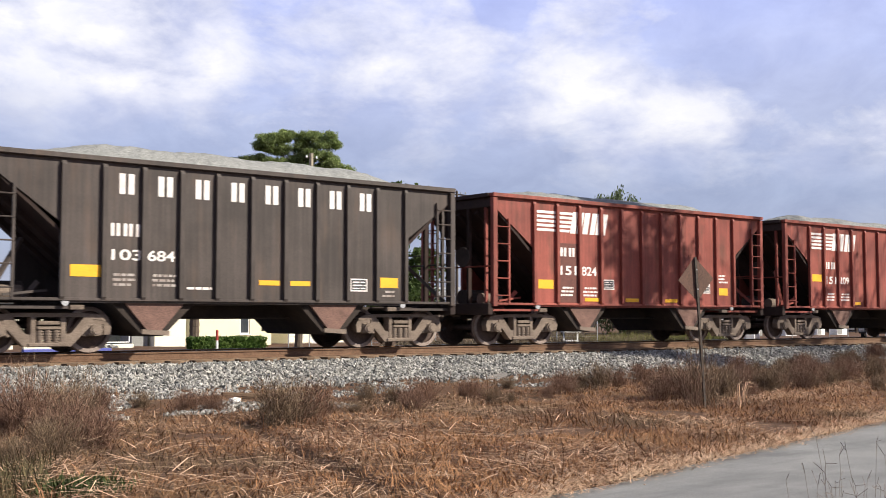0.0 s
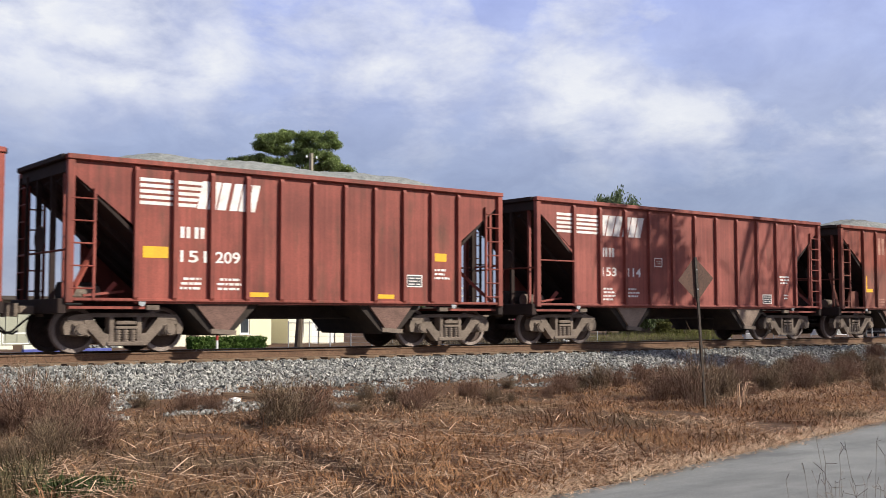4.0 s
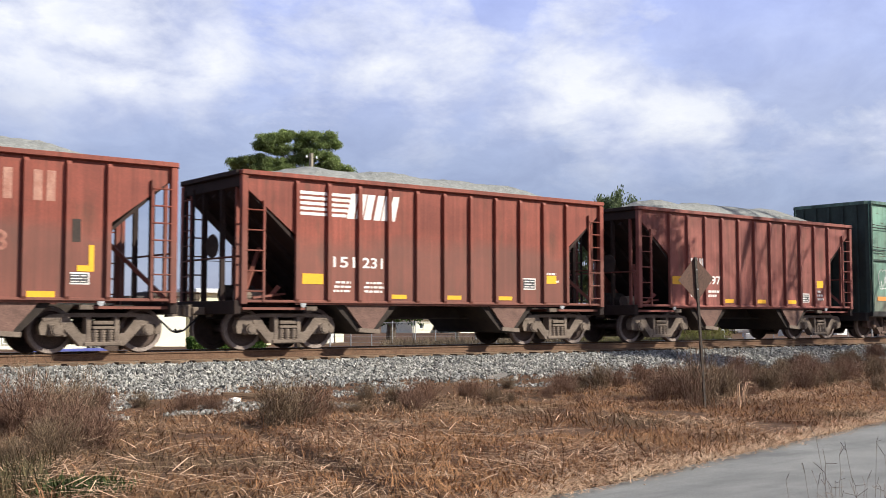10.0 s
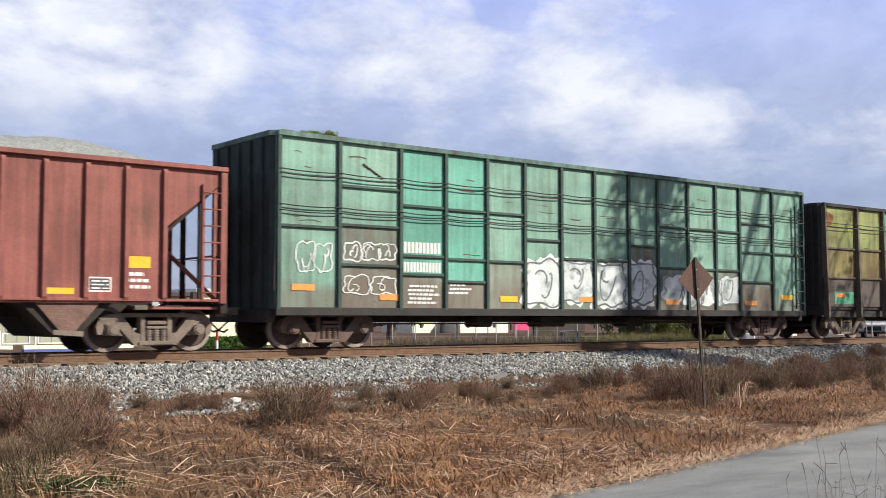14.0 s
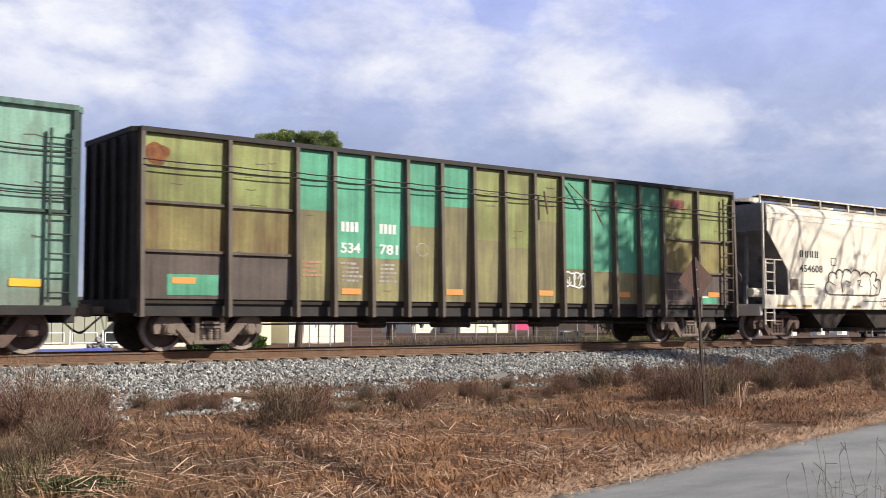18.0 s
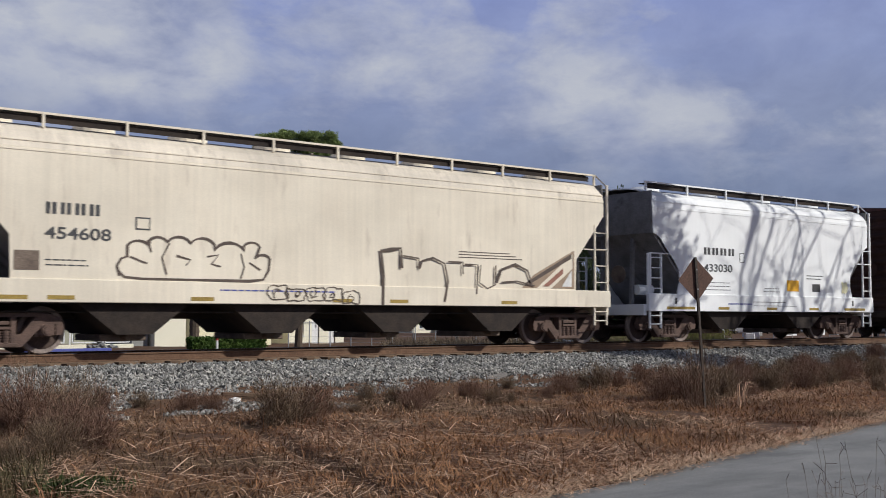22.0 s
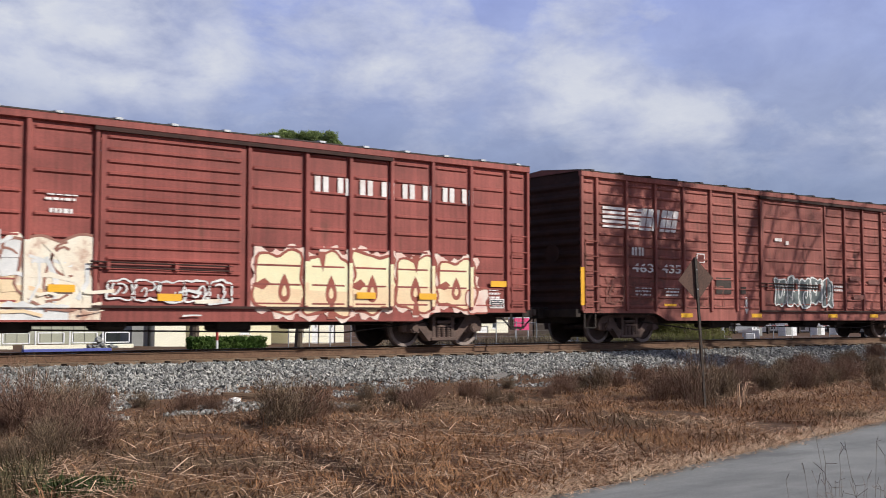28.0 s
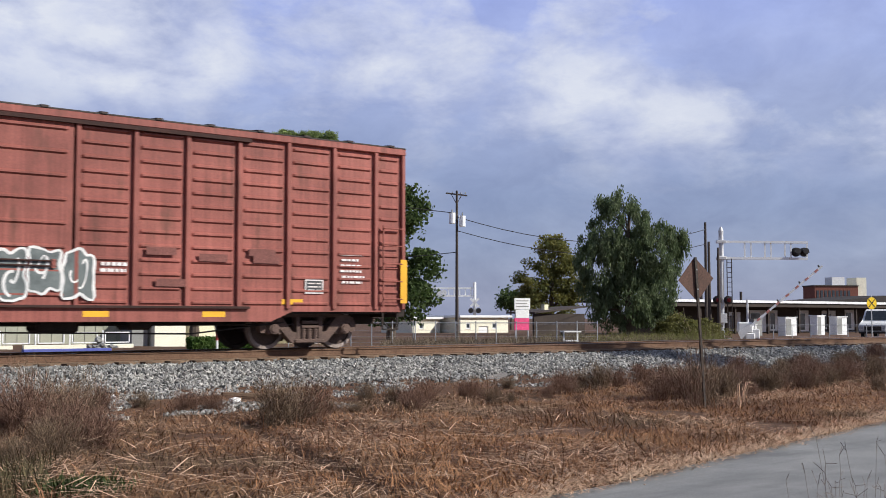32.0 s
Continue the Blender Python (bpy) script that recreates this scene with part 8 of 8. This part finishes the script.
def build_poles():
    pole(pose(35.08, 43.62, 0.15, 0, 0, -33), "dark wooden utility pole with two white transformers", 7.9, [(7.72, 0.55)], [(-0.25, 6.2), (0.27, 6.05)], 0.095)
    pole(pose(60.44, 48.06, 0.15, 0, 0, -45), "slim dark utility pole beside the signal mast", 7.95, [], [], 0.13)
    pole(pose(56.90, 44.99, 0.15), "weathered wooden pole beside the signal mast", 6.3, [], [], 0.13)
    pole(pose(57.11, 44.42, 0.15), "weathered wooden pole beside the signal mast", 5.9, [], [], 0.12)
    pole(pose(39.34, 64.92, 0.15, 0, 0, -25), "pale wooden utility pole in front of the pine", 12.75, [], [(-0.75, 11.05), (0.7, 10.7)], 0.17, "pale_wood", [(-0.32, 12.45), (0.36, 12.4)])
    for a, b, sag in (((35.08, 43.62, 6.9), (25.69, 47.83, 8.4), 0.2), ((35.08, 43.62, 6.7), (60.44, 48.06, 7.6), 1.1), ((35.08, 43.62, 6.0), (60.44, 48.06, 6.6), 1.0),
                      ((35.08, 43.62, 4.9), (24.58, 53.53, 4.6), 0.3)):
        bm = B()
        sagging(bm, a, b, sag)
        tagged(part("overhead_cable", bm, M["wire"]), "thin black cable strung between utility poles", "cable", "overhead cables")


build_signs()
build_poles()

# ---- buildings and yard beyond the track ----


def house(name, label, at, w, d, h, wall, roof, windows=(), doors=(), roof_over=0.3, siding=0, gable=False):
    """A box of walls with its front along local x at y = 0; windows and doors: x, sill, width, height."""
    b = thing(name, at, label, "building")
    cuts = sorted([(x, x + ww, z, z + hh) for x, z, ww, hh in list(windows) + list(doors)])
    xs = 0.0
    t = 0.2
    for x0, x1, z0, z1 in cuts:
        part("wall", box(B(), xs, x0, 0, t, -0.2, h), M[wall], b)
        if z0 > 0.02:
            part("wall", box(B(), x0, x1, 0, t, -0.2, z0), M[wall], b)
        part("wall", box(B(), x0, x1, 0, t, z1, h), M[wall], b)
        xs = x1
    part("wall", box(B(), xs, w, 0, t, -0.2, h), M[wall], b)
    part("side_wall", box(B(), 0, t, t, d, -0.2, h), M[wall], b)
    part("side_wall", box(B(), w - t, w, t, d, -0.2, h), M[wall], b)
    part("back_wall", box(B(), t, w - t, d - t, d, -0.2, h), M[wall], b)
    if gable:
        bm = prism_x(B(), [(-roof_over, h), (d + roof_over, h), (d / 2, h + d * 0.22)], -roof_over, w + roof_over)
        part("roof", bm, M[roof], b)
    else:
        part("roof", box(B(), -roof_over, w + roof_over, -roof_over, d + roof_over, h, h + 0.22, 0.03), M[roof], b)
    for i, (x, z, ww, hh) in enumerate(windows):
        fr = part("window_frame", box(box(box(box(B(), x, x + 0.06, 0.04, 0.12, z, z + hh), x + ww - 0.06, x + ww, 0.04, 0.12, z, z + hh), x + 0.06, x + ww - 0.06, 0.04, 0.12, z, z + 0.06),
                                      x + 0.06, x + ww - 0.06, 0.04, 0.12, z + hh - 0.06, z + hh), M["trim_white"], b)
        part("pane", box(B(), x + 0.06, x + ww - 0.06, 0.07, 0.09, z + 0.06, z + hh - 0.06), M["glass"], fr)
        part("sill", box(B(), x - 0.05, x + ww + 0.05, -0.05, 0.04, z - 0.06, z), M["trim_white"], fr)
    for x, z, ww, hh in doors:
        dr = part("door", box(B(), x + 0.03, x + ww - 0.03, 0.08, 0.13, z, z + hh), M["trim_white"], b)
        part("handle", box(B(), x + ww - 0.2, x + ww - 0.14, 0.04, 0.08, z + 0.95, z + 1.1), M["galv"], dr)
    if siding:
        for k in range(siding):
            x = (k + 0.5) * w / siding
            part("batten", box(B(), x - 0.03, x + 0.03, -0.03, 0, 0, h), M[wall], b)
    return b


def rail_fence(a, b, n, label, rails, h, mat, r=0.03, wires=0, group=""):
    """Posts with level rails from a to b."""
    a, b = Vector(a), Vector(b)
    fn = thing("fence", Matrix.Translation(a), label, "fence", group)
    d = b - a
    for i in range(n + 1):
        q = d * i / n
        part("post", tube(B(), q, q + Vector((0, 0, h)), r, 6), M[mat], fn)
    for z in rails:
        part("rail", tube(B(), Vector((0, 0, z)), d + Vector((0, 0, z)), r * 0.75, 6), M[mat], fn)
    for k in range(wires):
        z = h * (k + 0.5) / wires
        part("wire", tube(B(), Vector((0, 0, z)), d + Vector((0, 0, z)), 0.006, 4), M[mat], fn)
    return fn


def van(at, label):
    v = thing("van", at, label, "van")
    body = [(-2.6, 0.45), (2.25, 0.45), (2.55, 0.6), (2.6, 0.95), (2.3, 1.12), (1.55, 1.25), (0.95, 1.95), (0.6, 2.05), (-2.45, 2.05), (-2.6, 1.9)]
    bm = prism(B(), body, -0.95, 0.95)
    bmesh.ops.bevel(bm, geom=bm.edges[:], offset=0.05, segments=1, affect="EDGES")
    part("body", bm, M["trim_white"], v)
    part("windscreen", prism(B(), [(1.50, 1.30), (0.98, 1.90), (1.02, 1.93), (1.56, 1.32)], -0.8, 0.8), M["glass"], v)
    for s in (-1, 1):
        part("side_window", prism(B(), [(0.1, 1.3), (1.35, 1.3), (0.85, 1.85), (0.1, 1.85)], s * 0.955, s * 0.945), M["glass"], v)
        part("headlight", box(B(), 2.5, 2.6, s * 0.75 - 0.14, s * 0.75 + 0.14, 0.72, 0.9), M["galv"], v)
        part("mirror", box(B(), 1.25, 1.35, s * 1.12 - 0.09, s * 1.12 + 0.09, 1.3, 1.5, 0.02), M["black"], v)
        for x in (-1.6, 1.65):
            w = part("wheel", spun(B(), [(0.2, -0.1), (0.34, -0.1), (0.35, 0.0), (0.34, 0.1), (0.2, 0.1)], 20), M["tyre"], v, at=pose(x, s * 0.86, 0.35))
            part("rim", spun(B(), [(0.02, -0.105), (0.2, -0.10), (0.2, 0.10), (0.02, 0.105)], 16), M["galv"], w)
    part("grille", box(B(), 2.57, 2.62, -0.55, 0.55, 0.6, 0.9), M["black"], v)
    part("bumper", box(B(), 2.5, 2.68, -0.92, 0.92, 0.4, 0.56, 0.03), M["black"], v)
    return v


def build_yard():
    # long beige shed behind white pipe gates
    house("shed", "long beige metal shed beyond the track", pose(12.59, 56.95, 0.15), 10.3, 8, 2.3, "beige_wall", "dark_roof", siding=18)
    for k in range(5):
        f = thing("gate_panel", pose(*site(3.9 + k * 1.44, 44.0), 0.15), "white pipe gate panel in a row", "gate panel", "white gate panels")
        part("frame", bar(bar(bar(bar(B(), (0, 0, 0.28), (0, 0, 0.74), 0.05, 0.05), (1.15, 0, 0.28), (1.15, 0, 0.74), 0.05, 0.05), (0, 0, 0.74), (1.15, 0, 0.74), 0.05, 0.05), (0, 0, 0.28), (1.15, 0, 0.28), 0.05, 0.05), M["trim_white"], f)
        part("post", bar(B(), (-0.12, 0, 0), (-0.12, 0, 0.85), 0.06, 0.06), M["trim_white"], f)
    for x0, x1 in ((2.4, 5.9), (6.1, 8.9), (9.4, 10.9)):
        tagged(part("low_wall", box(B(), 0, x1 - x0, 0, 0.2, -0.2, 0.24, 0.02), M["white_wall"], at=pose(*site(x0, 43.4), 0.12)), "low white concrete wall", "wall", "low walls beyond the track")
    t = thing("stone_heap", pose(18.45, 48.52, 0.1), "small heap of pale stones beside the fence", "stone heap")
    rng = random.Random(2)
    for k in range(16):
        u = rng.uniform(-1, 1)
        x, y, r = u * 0.5, rng.uniform(-0.25, 0.25), rng.uniform(0.10, 0.20)
        bm = B()
        bmesh.ops.create_icosphere(bm, subdivisions=1, radius=r)
        for vt in bm.verts:
            vt.co = Vector((vt.co.x * rng.uniform(0.8, 1.25), vt.co.y, vt.co.z * rng.uniform(0.6, 1.0)))
        part("stone", bm, M["grey_wall"], t, at=pose(x, y, rng.uniform(0.05, 0.62) * (1 - abs(u) * 0.7), 0, 0, rng.uniform(0, 180)))
    tagged(part("blue_barrier", box(B(), 0, 3.4, 0, 0.25, -0.1, 0.24, 0.03), M["blue"], at=pose(13.13, 42.14, 0.14)), "low blue painted barrier", "barrier")
    # white block and cream building with hedge
    house("store", "small white rendered building", pose(21.85, 50.34, 0.1), 1.6, 1.6, 2.5, "white_wall", "dark_roof")
    house("grey_annex", "plain grey annex wall", pose(20.89, 50.79, 0.1), 0.8, 1.4, 2.3, "grey_wall", "dark_roof")
    house("cream_house", "cream yellow building with a dark window", pose(24.28, 50.68, 0.1), 4.1, 6, 2.7, "yellow_wall", "trim_white", [(2.3, 0.65, 0.55, 0.85)])
    p = thing("palm_stump", pose(22.01, 46.35, 0.1), "grey green palm trunk", "palm trunk")
    bm = B()
    for k in range(9):
        tube(bm, (0, 0, k * 0.3 - 0.1), (0, 0, k * 0.3 + 0.24), 0.24, 10, 0.20)
    part("trunk", bm, M["bark"], p)
    h = thing("hedge", pose(20.62, 43.96, 0.1), "clipped green hedge before a house", "hedge")
    rng = np.random.RandomState(5)
    v, f = [], []
    for _ in range(5200):
        c = np.array([rng.uniform(0, 3.6), rng.uniform(-0.35, 0.35), rng.uniform(0, 0.62)])
        u = rng.normal(size=3) * 0.05
        w = rng.normal(size=3) * 0.035
        b = len(v)
        v += [tuple(c - u), tuple(c + w), tuple(c + u), tuple(c - w)]
        f.append((b, b + 1, b + 2, b + 3))
    part("foliage", raw("foliage", v, f, M["leaf_hedge"]), None, h)
    part("core", box(B(), 0.1, 3.5, -0.25, 0.25, -0.1, 0.5), M["leaf_hedge"], h)
    m = thing("marker_post", pose(18.37, 36.79, 0.12), "white marker post with a red top", "marker post")
    part("shaft", tube(B(), (0, 0, 0), (0, 0, 0.62), 0.05, 8), M["trim_white"], m)
    part("band", tube(B(), (0, 0, 0.62), (0, 0, 1.0), 0.052, 8), M["red"], m)
    t = thing("dead_tree", pose(22.56, 38.15, 0.1), "bare brown dead tree beyond the track", "tree")
    part("trunk", tube(B(), (0, 0, -0.2), (0.1, 0, 1.75), 0.17, 10, 0.13), M["bark"], t)
    # pale doors and vertical boards of a distant unit
    house("white_unit", "low white unit with grey doors, far off", pose(30.36, 52.39, 0.1), 3.6, 5, 2.2, "white_wall", "dark_roof", [(0.5, 0.5, 0.5, 0.9)], [(1.5, 0, 0.5, 1.7), (2.6, 0, 0.45, 1.7)])
    # chain fence in front of the yard
    rail_fence((27.70, 37.24, 0.15), (33.72, 32.52, 0.15), 9, "grey chain link fence with a top rail", [1.2], 1.28, "galv", 0.025, 5, "yard fences")
    rail_fence((23.53, 40.54, 0.15), (27.64, 37.30, 0.15), 6, "grey chain link fence with a top rail", [1.2], 1.28, "galv", 0.025, 5, "yard fences")
    # white buildings far along the road
    house("white_hall", "long low cream white building, far off", pose(64.53, 79.72, 0.1), 5.9, 8, 1.5, "white_wall", "trim_white", [(0.7, 0.5, 0.5, 0.5), (3.9, 0.5, 0.5, 0.5)], [(2.2, 0, 1.2, 0.7)])
    house("white_hut", "small white building, far off", pose(60.67, 82.00, 0.1), 3.2, 5, 1.35, "white_wall", "trim_white", [(0.8, 0.5, 0.5, 0.4)])
    # roadside board
    s = thing("sign_board", pose(42.05, 47.04, 0.15, 0, 0, -8), "white lettered board over a magenta panel", "sign board")
    for x in (0.1, 0.95):
        part("post", bar(B(), (x, 0.05, 0), (x, 0.05, 2.5), 0.07, 0.07), M["galv"], s)
    bd = part("board", box(B(), 0.0, 1.08, 0, 0.05, 1.9, 2.55), M["trim_white"], s)
    for k in range(3):
        part("text_bar", box(B(), 0.12, 0.96 - 0.1 * (k % 2), -0.006, 0, 2.05 + k * 0.16, 2.10 + k * 0.16), M["grey_wall"], bd)
    part("lower_board", box(B(), 0.08, 1.0, 0, 0.05, 1.42, 1.88), M["trim_white"], s)
    part("magenta_panel", box(B(), 0.0, 1.0, -0.01, 0.05, 0.72, 1.40), M["pink"], s)
    # low dark hut
    b = thing("lean_to", pose(48.51, 52.39, 0.15), "low dark lean-to with a sloping roof", "lean-to")
    part("wall", box(B(), 0, 4.6, 0, 0.15, -0.2, 1.7), M["dark_wall"], b)
    part("roof", prism(B(), [(-0.2, 1.70), (4.9, 2.15), (4.9, 2.24), (-0.2, 1.80)], -0.3, 2.5), M["dark_roof"], b)
    part("vent", box(B(), 1.4, 1.75, 0.5, 0.8, 1.9, 2.3), M["yellow_wall"], b)
    # white bench-like table
    t = thing("white_table", pose(29.50, 29.84, 0.18, 0, 0, -20), "small white metal table among weeds", "table")
    part("top", box(B(), -0.35, 0.35, -0.2, 0.2, 0.84, 0.89), M["trim_white"], t)
    part("shelf", box(B(), -0.25, 0.25, -0.15, 0.15, 0.5, 0.54), M["trim_white"], t)
    for x in (-0.28, 0.28):
        part("leg", bar(B(), (x, 0, 0), (x, 0, 0.84), 0.05, 0.05), M["trim_white"], t)
    # long station-like canopy building
    b = thing("freight_depot", pose(68.32, 59.22, 0.1), "long low brown depot under a wide white-edged canopy", "building")
    part("wall", box(B(), 0, 55, 3.0, 3.2, -0.3, 2.9), M["dark_wall"], b)
    part("canopy", box(B(), -0.6, 56, 0.0, 10.2, 2.82, 2.96), M["black_roof"], b)
    part("fascia", box(B(), -0.6, 56, -0.12, 0.0, 2.80, 3.02), M["trim_white"], b)
    part("soffit", box(B(), -0.4, 55.8, 0.02, 3.0, 2.45, 2.80), M["dark_wall"], b)
    part("roof", prism(B(), [(33.0, 2.96), (56.0, 2.96), (56.0, 4.2), (52.0, 4.05)], 10.2, 18.0), M["black_roof"], b)
    for k in range(11):
        part("column", box(B(), 1.0 + k * 4.7, 1.18 + k * 4.7, 0.3, 0.48, -0.2, 2.5), M["dark_wall"], b)
    for x, z, w, h_ in ((13.0, 0.3, 1.6, 1.7), (16.0, 0.2, 2.4, 2.0), (19.0, 0.3, 1.2, 1.9), (23.4, 0.2, 1.8, 2.0), (27.5, 0.4, 2.3, 1.8), (31.5, 0.3, 1.6, 2.0)):
        fr = part("window", box(B(), x, x + w, 2.9, 2.98, z, z + h_), M["trim_white"], b)
        part("pane", box(B(), x + 0.12, x + w * 0.62, 2.86, 2.9, z + 0.15, z + h_ - 0.3), M["glass"], fr)
    for x in (10.5, 13.4, 16.2):
        part("roof_vent", tube(B(), (x, 4, 2.9), (x, 4, 3.9), 0.12, 8), M["dark_roof"], b)
    # white cabinets and trailers before the depot
    for x, y, w, h_, mat, lab in ((60.7, 45.0, 1.5, 1.45, "trim_white", "white cabinet beside the crossing"), (58.2, 46.0, 1.1, 1.3, "grey_wall", "grey equipment cabinet near the crossing"),
                                  (64.7, 45.0, 1.1, 1.6, "trim_white", "tall white cabinet near the depot"), (67.3, 45.0, 1.5, 1.5, "trim_white", "white equipment cabinet near the depot"),
                                  (55.2, 44.0, 0.9, 0.9, "trim_white", "low white cabinet beside the crossing")):
        c = thing("equipment_cabinet", pose(*site(x, y), 0.15), lab, "cabinet", "cabinets near the crossing")
        part("body", box(B(), 0, w, 0, 0.7, 0, h_, 0.03), M[mat], c)
        part("lid", box(B(), -0.05, w + 0.05, -0.05, 0.75, h_, h_ + 0.06), M[mat], c)
        part("door", box(B(), 0.08, w * 0.5 - 0.02, -0.02, 0, 0.1, h_ - 0.1), M["grey_wall"], c)
    rail_fence((61.72, 45.10, 0.15), (69.48, 38.95, 0.15), 8, "low grey wire fence beside the crossing", [0.95], 1.0, "galv", 0.03, 3, "yard fences")
    # brick block behind
    b = thing("brick_block", pose(200.40, 131.54, 0.2, 0, 0, -29), "distant red brick block with white rooftop rooms", "building")
    part("wall", box(B(), 0, 9.6, 0, 5, -1, 7.95), M["brick"], b)
    part("parapet", box(B(), -0.15, 9.75, -0.15, 5.1, 7.95, 8.2), M["dark_roof"], b)
    for k in range(9):
        w = part("window", box(B(), 0.4 + k * 0.86, 0.95 + k * 0.86, -0.05, 0.05, 5.4, 7.1), M["glass"], b)
        part("sill", box(B(), 0.36 + k * 0.86, 0.99 + k * 0.86, -0.1, 0.05, 5.25, 5.4), M["grey_wall"], w)
    part("rooftop_room", box(B(), 4.4, 7.2, 1, 4, 8.2, 9.9), M["trim_white"], b)
    part("stair_tower", box(B(), 9.6, 11.8, 0.5, 4.5, -1, 9.8), M["white_wall"], b)
    van(pose(70.85, 41.23, 0.12, 0, 0, 196), "white panel van parked beside the crossing")


build_yard()


# ---- movement ----
SPEED_T = (0, 5, 10, 15, 20, 25, 32)
SPEED_V = (5.8879, 5.9658, 5.9853, 6.1113, 6.2151, 6.4385, 6.4398)


def run(t):
    """Metres that the train has gone at t seconds."""
    s = 0.0
    for (a, b), (u, w) in zip(zip(SPEED_T, SPEED_T[1:]), zip(SPEED_V, SPEED_V[1:])):
        e = min(t, b)
        if e <= a:
            break
        k = (w - u) / (b - a)
        s += u * (e - a) + 0.5 * k * (e - a) ** 2
    return s


def motions():
    for ob, x in TRAIN:
        walk(ob, [(t, pose(x - run(t), TRACK_Y, RAIL_Z)) for t in range(0, 33, 2)])
    times = [i / 10 for i in range(321)]
    turn = [-math.degrees(run(t) / 0.457) for t in times]
    for ob, x in WHEELS:
        walk(ob, [(t, pose(x, 0, 0.457, 0, a, 0)) for t, a in zip(times, turn)])
    # the gate starts to rise as the last car clears the crossing
    for arm in GATE:
        walk(arm, [(t, pose(0, 0, 0.88, 0, -a, 0)) for t, a in ((0, 1), (14, 1), (28.6, 1), (29.3, 1.4), (30, 6), (30.5, 13.5), (31, 22.5), (31.5, 31.5), (32, 40))])


motions()
